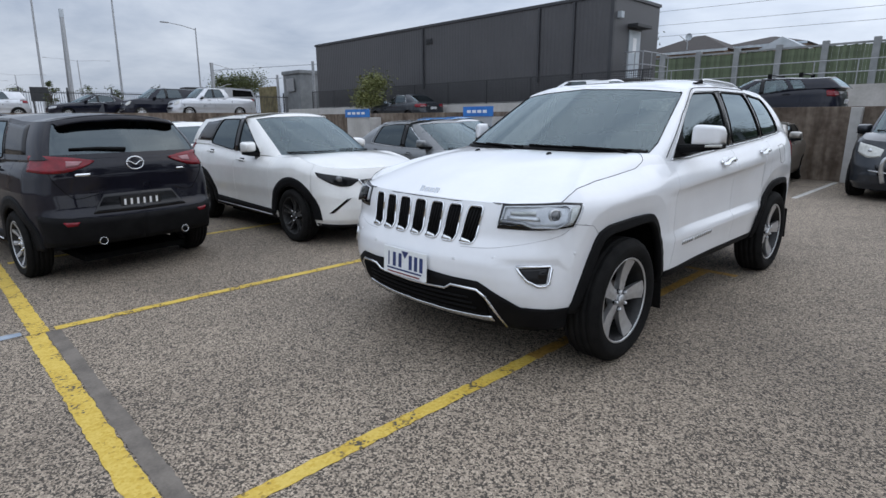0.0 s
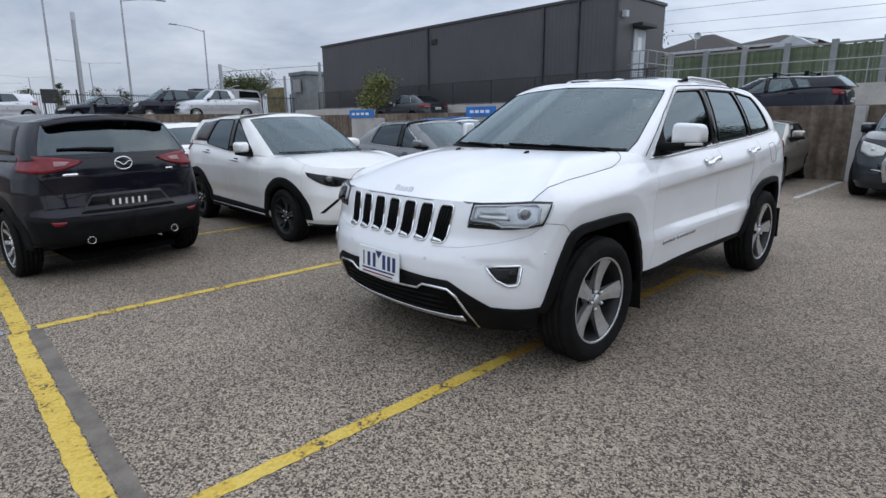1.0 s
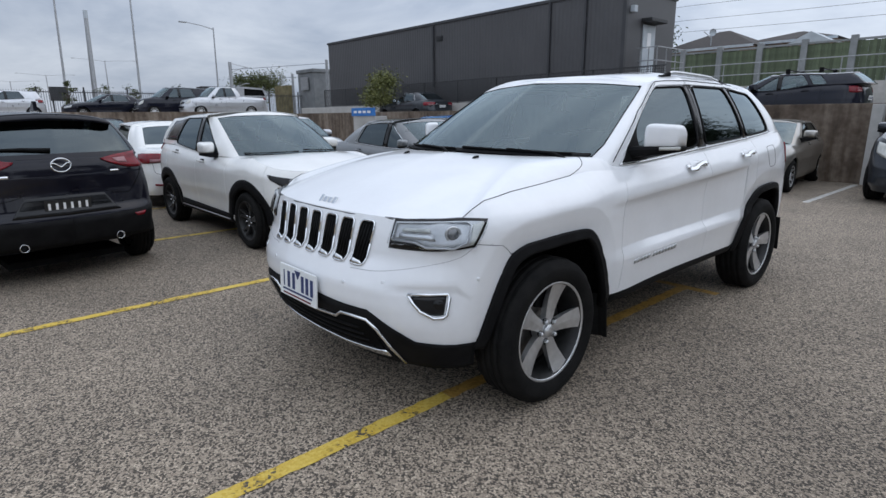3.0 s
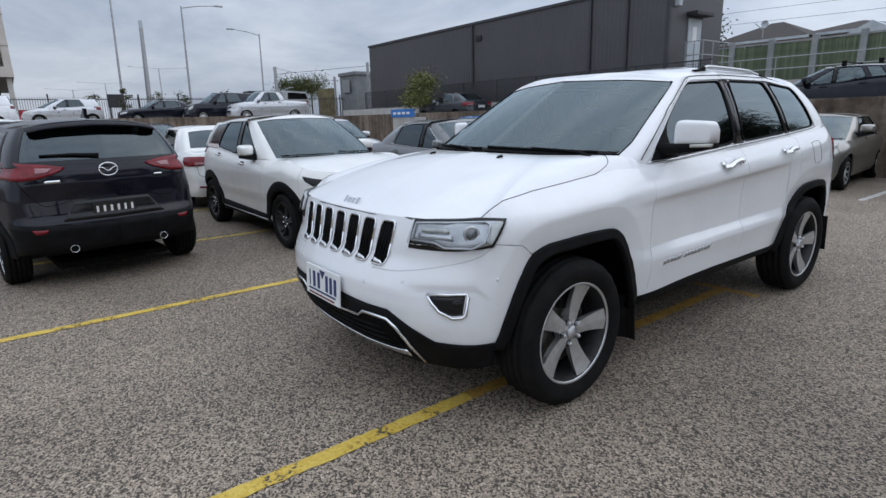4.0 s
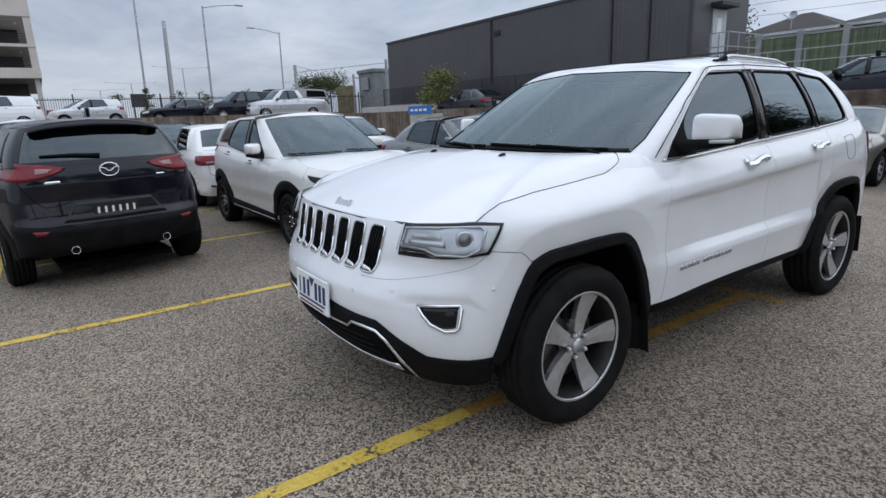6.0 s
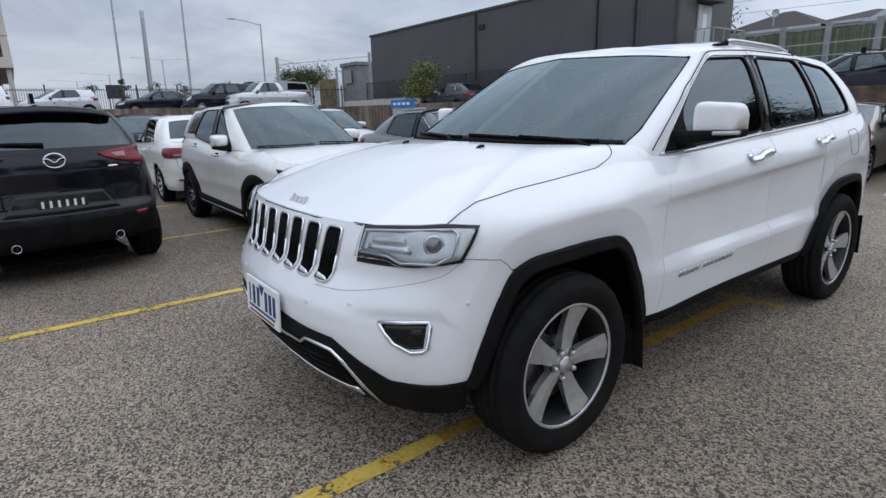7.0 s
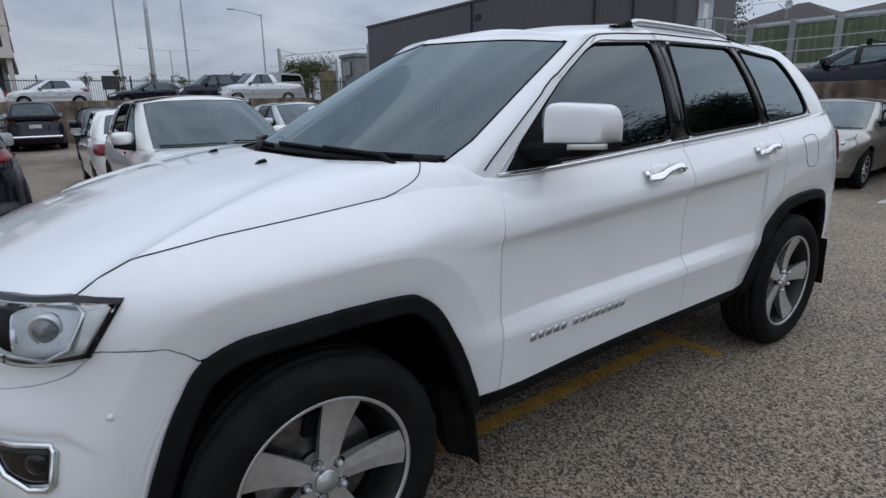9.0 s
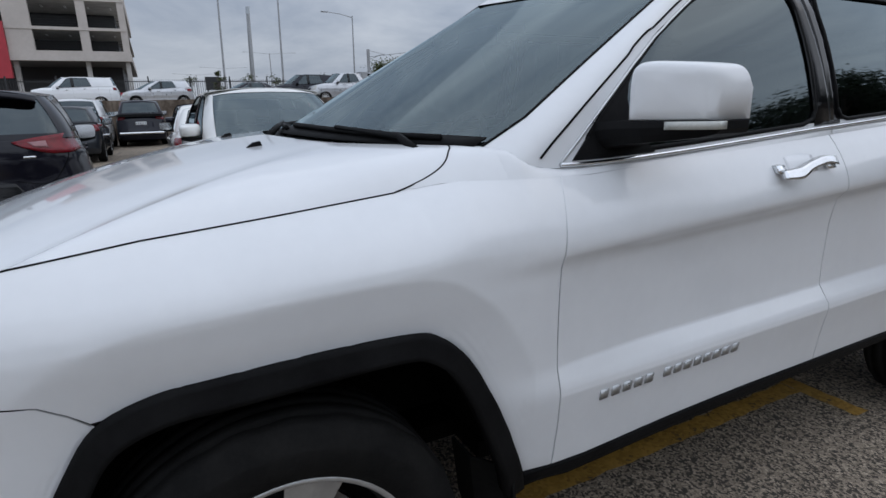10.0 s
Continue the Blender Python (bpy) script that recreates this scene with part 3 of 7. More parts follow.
def skin_patch(name, sh, top, bottom, off, thick, material, parent, n=14, m=4, label="", smooth=True, curve=True):
    """A shaped piece that follows the skin between two lines of (q, z)."""
    def run(line):
        line = np.array(line, float)
        if curve and len(line) > 2:
            line = spline(line, 8)
        s = np.concatenate([[0], np.cumsum(np.linalg.norm(np.diff(line, axis=0), axis=1))])
        t = np.linspace(0, s[-1], n)
        return np.stack([np.interp(t, s, line[:, 0]), np.interp(t, s, line[:, 1])], 1)
    a, b = run(top), run(bottom)
    outer = [[sh.skin(*(a[i] * (1 - w) + b[i] * w), off) for i in range(n)] for w in np.linspace(0, 1, m)]
    inner = [[sh.skin(*(a[i] * (1 - w) + b[i] * w), off - thick) for i in range(n)] for w in np.linspace(0, 1, m)]
    bm = bmesh.new()
    add_slab(bm, outer, inner)
    bmesh.ops.recalc_face_normals(bm, faces=bm.faces)
    return part(name, bm, material, parent, label, smooth)


def skin_bar(name, sh, line, r, material, parent, off=0.0, closed=False, n=6, label="", curve=True, per=6):
    """A round bar that follows a line of (q, z) on the skin."""
    line = [tuple(p) for p in line] + ([tuple(line[0])] if closed else [])
    pts = spline(line, per) if curve else np.array(line)
    bm = bmesh.new()
    add_tube(bm, [sh.skin(q, z, off) for q, z in pts], r, n)
    return part(name, bm, material, parent, label, True)


def cabin_patch(name, sh, u0, u1, v0, v1, off, thick, material, parent, label="", n=10, m=6):
    """A piece on the cabin between two stations and two heights."""
    grids = [[[sh.cabin(u, v, o) for u in np.linspace(u0, u1, n)] for v in np.linspace(v0, v1, m)] for o in (off, off - thick)]
    bm = bmesh.new()
    add_slab(bm, *grids)
    bmesh.ops.recalc_face_normals(bm, faces=bm.faces)
    return part(name, bm, material, parent, label, True)


def cabin_bar(name, sh, line, r, material, parent, off=0.0, label="", n=6):
    pts = spline(line, 8)
    bm = bmesh.new()
    add_tube(bm, [sh.cabin(u, v, off) for u, v in pts], r, n)
    return part(name, bm, material, parent, label, True)


def cabin_sheet(sh, us, vs, side, off=0.0):
    return [[sh.cabin(side * u, v, off) for u in us] for v in vs]


def wheel(parent, x, y, radius, rim, width, style, side, turn=0.0):
    """tyre, rim with its spokes, hub and disc. side: +1 for the car's left."""
    w = new("wheel")
    w.parent = parent
    w.matrix_local = pose(x, y, radius - 0.006, 0, 0, (0 if side > 0 else 180) + turn) @ pose(0, 0, 0, style.get("spin", 0))
    hw = width / 2
    prof = [(rim - 0.012, -hw * 0.8), (rim + 0.01, -hw * 0.92), (rim + (radius - rim) * 0.5, -hw * 1.04), (radius - 0.03, -hw * 0.95), (radius - 0.008, -hw * 0.8)]
    for g in (-0.55, -0.18, 0.18, 0.55):
        c = hw * g
        prof += [(radius, c - 0.022 * hw / 0.13), (radius, c - 0.006), (radius - 0.009, c - 0.005), (radius - 0.009, c + 0.005), (radius, c + 0.006)]
    prof += [(radius - 0.008, hw * 0.8), (radius - 0.03, hw * 0.95), (rim + (radius - rim) * 0.62, hw * 1.03), (rim + (radius - rim) * 0.58, hw * 1.045), (rim + (radius - rim) * 0.3, hw * 1.03), (rim + 0.012, hw * 0.95), (rim - 0.004, hw * 0.86), (rim - 0.012, hw * 0.8)]
    bm = lathe(prof, 96)
    # tread blocks along both shoulders
    for i, v in enumerate(bm.verts):
        if abs(v.co.x) > hw * 0.5 and math.hypot(v.co.y, v.co.z) > radius - 0.02 and i % 4 < 2:
            v.co.y, v.co.z = v.co.y * (1 - 0.004 / radius), v.co.z * (1 - 0.004 / radius)
    bmesh.ops.recalc_face_normals(bm, faces=bm.faces)
    part("tyre", bm, RUBBER, w, "", True)
    face = hw * 0.82
    bm = lathe([(rim - 0.03, -hw * 0.75), (rim - 0.035, face - 0.05), (rim - 0.020, face - 0.012), (rim - 0.014, face + 0.003)], 56)
    bmesh.ops.recalc_face_normals(bm, faces=bm.faces)
    part("barrel", bm, style.get("barrel", ALLOY_DARK), w, "", True)
    bm = lathe([(rim - 0.0145, face + 0.002), (rim - 0.010, face + 0.008), (rim - 0.002, face + 0.008), (rim + 0.004, face + 0.002), (rim + 0.004, face - 0.02)], 56)
    bmesh.ops.recalc_face_normals(bm, faces=bm.faces)
    part("rim", bm, style["lip"], w, "", True)
    n = style["n"]
    r0, r1 = style.get("hub", 0.07), rim - 0.02
    for k in range(n):
        bm = bmesh.new()
        for tw in style.get("pair", (0,)):
            wi, wo = style["wi"], style["wo"]
            rows_o, rows_i = [], []
            for f in np.linspace(0, 1, 7):
                r = r0 * 0.7 + (r1 + 0.006 - r0 * 0.7) * f
                half = wi + (wo - wi) * f ** style.get("flare", 1.0)
                dz = face - 0.026 + 0.026 * f - 0.012 * math.sin(math.pi * f)
                sw = tw * f
                rows_o.append([(dz - 0.004 * abs(c), r, c * half + sw) for c in (-1, -0.8, 0, 0.8, 1)])
                rows_i.append([(dz - 0.045 + 0.01 * f, r, c * half * 0.8 + sw) for c in (-1, -0.8, 0, 0.8, 1)])
            add_slab(bm, rows_o, rows_i)
        bmesh.ops.recalc_face_normals(bm, faces=bm.faces)
        bmesh.ops.rotate(bm, verts=bm.verts, cent=(0, 0, 0), matrix=Matrix.Rotation(2 * math.pi * k / n, 3, "X"))
        part("spoke", bm, style["face"], w, "", False)
    cap, nut = style.get("cap", 0.030), style.get("nut", 0.011)
    part("hub", lathe([(0.0, face - 0.030), (r0 * 0.75, face - 0.031), (r0, face - 0.042), (r0, face - 0.09)], 28), style["face"], w, "", True)
    part("hub_cap", lathe([(0.0, face - 0.009), (cap * 0.78, face - 0.010), (cap * 0.82, face - 0.013), (cap * 0.95, face - 0.013), (cap, face - 0.018), (cap, face - 0.034)], 28), SATIN if "cap" in style else style["face"], w, "", True)
    if style.get("nuts", True):
        for k in range(5):
            t = 2 * math.pi * (k + 0.5) / 5
            c = (0, 0.061 * math.cos(t), 0.061 * math.sin(t))
            if "nut" in style:
                part("nut_recess", lathe([(nut + 0.007, face - 0.0285), (nut + 0.005, face - 0.026), (nut + 0.001, face - 0.040), (0.0, face - 0.040)], 12, "X", c), GLOSS_BLACK, w)
            part("wheel_nut", lathe([(0.0, face - 0.006), (nut * 0.6, face - 0.007), (nut * 0.95, face - 0.014), (nut, face - 0.018), (nut, face - 0.05)], 6, "X", c), SATIN if "nut" in style else CHROME, w)
    part("brake_disc", lathe([(0.06, face - 0.10), (rim * 0.68, face - 0.10), (rim * 0.68, face - 0.125), (0.06, face - 0.125)], 36), BRAKE, w, "", False)
    part("brake_caliper", box(face - 0.15, face - 0.08, rim * 0.40, rim * 0.72, -0.07, 0.07, 0.01), BLACK_TRIM, w)
    part("wheel_back", lathe([(0.0, -hw * 0.2), (rim - 0.04, -hw * 0.2)], 32), LINER, w)
    return w


FIVE_SPOKE = dict(n=5, wi=0.030, wo=0.062, hub=0.062, flare=1.3, face=ALLOY, lip=ALLOY, barrel=ALLOY_DARK, nut=0.0115, cap=0.036, spin=76)
TEN_DARK = dict(n=5, wi=0.016, wo=0.012, hub=0.06, pair=(-0.040, 0.040), face=ALLOY_MID, lip=ALLOY_DARK, spin=15)
TEN_SILVER = dict(n=10, wi=0.018, wo=0.022, hub=0.075, face=ALLOY, lip=ALLOY, spin=4)


def build_car(sh, name, m, label, category, paint, spec):
    """The whole car: panels, glass, wheels, cabin."""
    car = thing(name, m, label, category, spec.get("group", ""))
    wb, half = spec["wheelbase"], spec["half"]
    cuts = [0, spec["fender"], spec["door"][0], spec["door"][1], spec["door"][2], spec["tail"]]
    qs = [0] + [sh.qy(y) for y in cuts[1:]] + [sh.end]
    names = ["front_bumper", "front_fender", "front_door", "rear_door", "rear_quarter", "rear_bumper"]
    low = spec.get("low_trim")
    for side in (1, -1):
        for k, nm in enumerate(names):
            if k in (0, 5):
                continue
            z_split = spec.get("split")
            skin_panel(nm, sh, qs[k], qs[k + 1], side, paint, car, (lambda q: table(z_split, sh.plan_at(q)[1]) + 0.003 if q < sh.qy(spec["split_end"]) else 0) if k == 1 and z_split else None)
    # nose and tail run across the middle
    for nm, a, b in (("front_bumper", 0, qs[1]), ("rear_bumper", qs[5], sh.end)):
        bm = bmesh.new()
        z_split, ext = spec.get("split"), sh.qy(spec.get("split_end", 0))
        half_q = arch_stations(sh, a if a else 0.0, (ext if z_split else b - 0.002) if nm == "front_bumper" else b, 0.06)
        rim_z = lambda q: min(sh.top_at(q), table(z_split, sh.plan_at(q)[1])) if z_split and abs(q) > b - 0.001 else sh.top_at(q)
        if nm == "front_bumper":
            line = [-q for q in half_q[::-1]][:-1] + [max(q, 1e-6) for q in half_q]
            grid = [[sh.skin(q, min(sh.bottom_at(q), rim_z(q)) + (rim_z(q) - min(sh.bottom_at(q), rim_z(q))) * v) for q in line] for v in np.linspace(0, 1, 40)]
        else:
            half_q = [q + 0.002 if i == 0 else q for i, q in enumerate(half_q)]
            line = half_q[:-1] + [-q for q in half_q[::-1]]
            grid = [[sh.skin(q, sh.bottom_at(q) + (sh.top_at(q) - sh.bottom_at(q)) * v) for q in line] for v in np.linspace(0, 1, 40)]
        add_grid(bm, grid)
        part(nm, bm, paint, car, "", True)
    # dark shell behind the panel gaps
    bm = bmesh.new()
    for side in (1, -1):
        line = arch_stations(sh, 0.0, sh.end, 0.12)
        add_grid(bm, [[sh.skin(side * max(q, 1e-6), (lambda a, b: a + (b - a) * v)(sh.bottom_at(q) + 0.02, sh.top_at(q) - 0.015), -0.03) for q in line] for v in np.linspace(0, 1, 12)], side < 0)
    part("inner_shell", bm, LINER, car)
    # bonnet and cowl
    end = spec.get("bonnet_end", 0.93)
    for nm, mt in (("bonnet", paint), ("cowl", BLACK_TRIM)):
        bm = bmesh.new()
        fs = np.linspace(1e-5, 1 if nm == "bonnet" or not sh.bow else 0.945, 30)
        rows = []
        for k in np.linspace(0, 1, 24):
            row = []
            for side, f in [(-1, f) for f in fs[::-1]] + [(1, f) for f in fs[1:]]:
                far = end + (1 - end) * min(1.0, max(0.0, (f - 0.88) / 0.05)) if sh.bow else end
                w = (0.0 if sh.bow else 0.004) + (far - (0.0 if sh.bow else 0.004)) * k if nm == "bonnet" else end + 0.003 + (0.997 - end) * k
                row.append(Vector(sh.deck(side, f, w)) + Vector((0, 0, -0.012 if nm == "cowl" else 0)))
            rows.append(row)
        add_grid(bm, rows)
        part(nm, bm, mt, car, "", True)
    # shoulder between belt edge and cabin, and the rear deck
    last = (len(sh.belt) - 1) / 8
    d_st = spec["stations"]["deck"]
    for side in (1, -1):
        bm = bmesh.new()
        us = np.linspace(2, last, 60)
        q_d = sh.qy(sh.cabin(d_st, 0)[1])
        foot = []
        for u in us:
            q = sh.qy(sh.cabin(u, 0)[1]) if u <= d_st else q_d + (sh.end - q_d) * (u - d_st) / (last - d_st)
            foot.append(sh.edge(side * q))
        head = [sh.cabin(side * u, 0) for u in us]
        rows = []
        for w in np.linspace(0, 1, 6):
            rows.append([f_ + (h - f_) * w + np.array((0, 0, (h[2] - f_[2]) * ((1 - (1 - w) ** sh.rise - w) if sh.bow else 0.25 * math.sin(math.pi * w)))) for f_, h in zip(foot, head)])
        add_grid(bm, rows, side < 0)
        part("shoulder", bm, paint, car, "", True)
    # pillars, with real window openings
    st, v0, v1 = spec["stations"], spec.get("v0", 0.05), spec.get("v1", 0.93)
    holes = [st[k] for k in ("front_window", "rear_window", "quarter_window") if k in st]
    v0s = spec.get("screen_v", (0.0, 0.97))
    bm = bmesh.new()
    bands = sorted({0.0, last, *[x for h in holes for x in h], st["windscreen"], st["rear_glass"]})
    for side in (1, -1):
        for a, b in zip(bands, bands[1:]):
            us = np.linspace(a, b, max(3, int((b - a) * 8)))
            mid = (a + b) / 2
            lo, hi = (0, 1), None
            if mid < st["windscreen"]:
                spans = [(v0s[1], 1)]
            elif mid > st["rear_glass"]:
                spans = [(0, spec.get("rear_v", (0.1, 0.9))[0]), (spec.get("rear_v", (0.1, 0.9))[1], 1)]
            elif any(h[0] <= mid <= h[1] for h in holes):
                spans = [(0, v0), (v1, 1)]
            else:
                spans = [(0, 1)]
            for s0, s1 in spans:
                if s1 - s0 > 1e-4:
                    add_grid(bm, cabin_sheet(sh, us, np.linspace(s0, s1, 8 if s1 - s0 > 0.5 else 3), side), side < 0)
    part("cabin_frame", bm, spec.get("pillar_paint", paint), car, "", True)

    def pane(nm, u0, u1, a, b, mt, side, both=False):
        g = bmesh.new()
        us = np.linspace(u0, u1, 16)
        line = [-u for u in us[::-1]][:-1] + [max(u, 1e-6) for u in us] if both else [side * u for u in us]
        add_grid(g, [[sh.cabin(u, v, -0.004) for u in line] for v in np.linspace(a, b, 10)], side < 0)
        ob = part(nm, g, mt, car, "", True)
        return ob

    def seal(u0, u1, a, b, side, r=0.007, mt=BLACK_TRIM, nm="window_seal"):
        """A rubber seal round an opening, with rounded corners."""
        pts = []
        cu, cv = 0.10 * (u1 - u0), 0.09 * (b - a)
        for u, v in ((u0, a + cv), (u0, b - cv * 2), (u0 + cu * 0.3, b - cv * 0.4), (u0 + cu, b), (u1 - cu, b), (u1 - cu * 0.3, b - cv * 0.4), (u1, b - cv * 1.6), (u1, a + cv), (u1 - cu * 0.3, a + cv * 0.3), (u1 - cu, a), (u0 + cu, a), (u0 + cu * 0.3, a + cv * 0.3), (u0, a + cv)):
            pts.append((u, v))
        dense = []
        for (ua, va), (ub, vb) in zip(pts, pts[1:]):
            dense += [(ua + (ub - ua) * t, va + (vb - va) * t) for t in np.linspace(0, 1, 6)[:-1]]
        g = bmesh.new()
        add_tube(g, [sh.cabin(side * u, v, 0.0) for u, v in dense + [dense[0]]], r, 6)
        part(nm, g, mt, car, "", True)

    pane("windscreen", 0, st["windscreen"], v0s[0], v0s[1], GLASS_WS, 1, True)
    g = bmesh.new()
    last_u = np.linspace(last, st["rear_glass"], 16)
    ra, rb = spec.get("rear_v", (0.1, 0.9))
    add_grid(g, [[sh.cabin(u, v, -0.004) for u in list(last_u[::-1]) + [-x for x in last_u[1:]]] for v in np.linspace(ra, rb, 8)])
    part("rear_glass", g, GLASS_DARK, car, "", True)
    side_glass = spec.get("side_glass", GLASS_DARK)
    for side in (1, -1):
        for k in ("front_window", "rear_window", "quarter_window"):
            if k in st:
                pane(k, st[k][0], st[k][1], v0, v1, side_glass, side)
                seal(st[k][0], st[k][1], v0, v1, side)
    # roof
    bm = bmesh.new()
    us = np.linspace(1e-4, last - 1e-4, 64)
    across = (-1, -0.985, -0.96, -0.92, -0.86, -0.78, -0.66, -0.5, -0.25, 0, 0.25, 0.5, 0.66, 0.78, 0.86, 0.92, 0.96, 0.985, 1)
    rows = []
    for u in us:
        p = sh.cabin(u, 1.0)
        # the bowed roof stands fuller over the doors
        crown, power = (table([(1.30, sh.crown), (1.80, sh.crown + 0.022)], p[1]), 5.0) if sh.bow else (sh.crown, 2.4)
        rows.append([(p[0] * c, p[1], p[2] + crown * (1 - abs(c) ** power) * min(1.0, (p[0] / (0.55 * half)) ** 2)) for c in across])
    add_grid(bm, rows)
    bmesh.ops.recalc_face_normals(bm, faces=bm.faces)
    part("roof", bm, paint, car, "", True)
    # floor, arches and cabin
    y_a, y_b = sh.line[0][1] + 0.35, sh.line[-1][1] - 0.3
    bm = bmesh.new()
    zf = spec.get("floor", 0.28)
    add_box(bm, -half * 0.55, half * 0.55, y_a, y_b, zf - 0.06, zf)
    add_box(bm, -half * 0.70, half * 0.70, sh.arches[0][-1, 0] + 0.02, sh.arches[1][0, 0] - 0.02, zf - 0.06, zf)
    part("underbody", bm, LINER, car)
    for a in sh.arches:
        for side in (1, -1):
            bm = bmesh.new()
            rows = []
            for y, z in a[::2]:
                xo = sh.skin(sh.qy(y), max(z, 0.4), -0.03)[0]
                rows.append([(side * xo, y, z + 0.012), (side * (xo - 0.15), y, z + 0.01), (side * half * 0.5, y, z)])
            add_grid(bm, rows)
            add_prism(bm, [(r[2][1], r[2][2]) for r in rows], side * half * 0.5, side * half * 0.49, "YZ")
            part("wheel_arch_liner", bm, LINER, car)
    zb = sh.cabin(3, 0)[2]
    y_s = sh.cabin(0.001, 0)[1]
    bm = bmesh.new()
    hw = half * 0.80
    dash_y = sh.cabin(2, 0)[1] + 0.15
    add_box(bm, -hw, hw, sh.cabin(0.001, 0)[1] + 0.12, dash_y + 0.35, zb - 0.35, zb - 0.03, 0.05)
    part("dashboard", bm, CABIN, car)
    bm = bmesh.new()
    y_e = sh.cabin(d_st, 0)[1] - 0.1
    add_box(bm, -hw, hw, dash_y + 0.35, y_e, zf, zf + 0.05)
    add_box(bm, -hw, hw, y_e - 0.5, y_e, zf + 0.05, zb - 0.06)
    part("cabin_floor", bm, CABIN, car)
    roof_z = sh.cabin(4, 1)[2]
    for row_y, n_s in ((dash_y + 0.95, 2), (dash_y + 1.78, 3)):
        if row_y > y_e:
            continue
        xs = (-0.42 * half / 0.95, 0.42 * half / 0.95) if n_s == 2 else (-0.5 * half, 0, 0.5 * half)
        for sx in xs:
            bm = bmesh.new()
            wd = 0.25 if n_s == 2 else 0.22
            add_box(bm, sx - wd, sx + wd, row_y - 0.45, row_y + 0.08, zf + 0.2, zf + 0.38, 0.05)
            prof = [(row_y, zf + 0.34), (row_y + 0.15, zf + 0.34), (row_y + 0.30, roof_z - 0.42), (row_y + 0.18, roof_z - 0.40)]
            add_prism(bm, prof, sx - wd * 0.9, sx + wd * 0.9, "YZ")
            add_box(bm, sx - 0.13, sx + 0.13, row_y + 0.20, row_y + 0.32, roof_z - 0.40, roof_z - 0.20, 0.04)
            bmesh.ops.recalc_face_normals(bm, faces=bm.faces)
            part("seat", bm, spec.get("seat", SEAT), car)
    # steering wheel on the car's right
    bm = bmesh.new()
    ring = [(-0.42 * half / 0.95 + 0.19 * math.cos(t), dash_y + 0.50 + 0.07 * math.sin(t), zb - 0.06 + 0.17 * math.sin(t)) for t in np.linspace(0, 2 * math.pi, 25)]
    add_tube(bm, ring, 0.016, 6)
    add_tube(bm, [ring[0], (-0.42 * half / 0.95, dash_y + 0.46, zb - 0.09), ring[12]], 0.03, 6)
    part("steering_wheel", bm, CABIN, car, "", True)
    # wheels
    r, rim, wid, style = spec["wheel"]
    for y in spec.get("axles", (0, wb)):
        for side in (1, -1):
            wheel(car, side * spec["track"], y, r, rim, wid, style, side)
    return car


def door_mirror(car, cx, y, z, size, foot_x, paint, side, lens=True):
    """A door mirror: painted shell, dark foot and glass. y: its rear face."""
    w, h, d = size
    mir = new("door_mirror")
    mir.parent = car
    rows = []
    for f in np.linspace(0, 1, 9):
        k = math.sin(0.5 * math.pi * (0.44 + 0.56 * f))
        rows.append([(side * (cx + math.copysign(abs(math.cos(t)) ** 0.45, math.cos(t)) * w / 2 * k + 0.02 * (1 - f)), y - d + d * f + 0.10 * (cx - (cx + math.cos(t) * w / 2)) * (1 - f), z + math.copysign(abs(math.sin(t)) ** 0.48, math.sin(t)) * h / 2 * k) for t in np.linspace(0, 2 * math.pi, 33)])
    bm = bmesh.new()
    add_grid(bm, rows)
    bm.faces.new([bm.verts.new(p) for p in rows[0][:-1]])
    bmesh.ops.remove_doubles(bm, verts=bm.verts, dist=1e-5)
    bmesh.ops.recalc_face_normals(bm, faces=bm.faces)
    part("shell", bm, paint, mir, "", True)
    bm = bmesh.new()
    bm.faces.new([bm.verts.new((p[0], y - 0.006, p[2])) for p in rows[-1][:-1]])
    part("mirror_glass", bm, CHROME, mir)
    x_in, x_out = cx - w * 0.5, cx + w * 0.47
    bm = bmesh.new()
    zb = z - h / 2
    secs = [(foot_x - 0.03, y - d * 1.75, d * 1.5, zb - 0.42 * h, zb + 0.10 * h), (x_in, y - d * 1.15, d * 1.0, zb - 0.33 * h, zb + 0.06 * h), (x_in + 0.5 * w, y - d * 0.98, d * 0.85, zb - 0.26 * h, zb + 0.06 * h), (x_out, y - d * 0.68, d * 0.55, zb - 0.10 * h, zb + 0.10 * h)]
    add_grid(bm, [[(side * x, yy, z0), (side * x, yy + dd, z0), (side * x, yy + dd, z1), (side * x, yy, z1), (side * x, yy, z0)] for x, yy, dd, z0, z1 in secs])
    bmesh.ops.remove_doubles(bm, verts=bm.verts, dist=1e-5)
    bmesh.ops.recalc_face_normals(bm, faces=bm.faces)
    part("foot", bm, BLACK_TRIM, mir, "", False)
    if lens:
        a, b = side * (x_in + 0.62 * w), side * (x_out + 0.004)
        part("indicator", box(min(a, b), max(a, b), y - d * 0.80, y - d * 0.30, zb - 0.020, zb + 0.010, 0.006), LENS_PALE, mir, "clear indicator lens")
    return mir

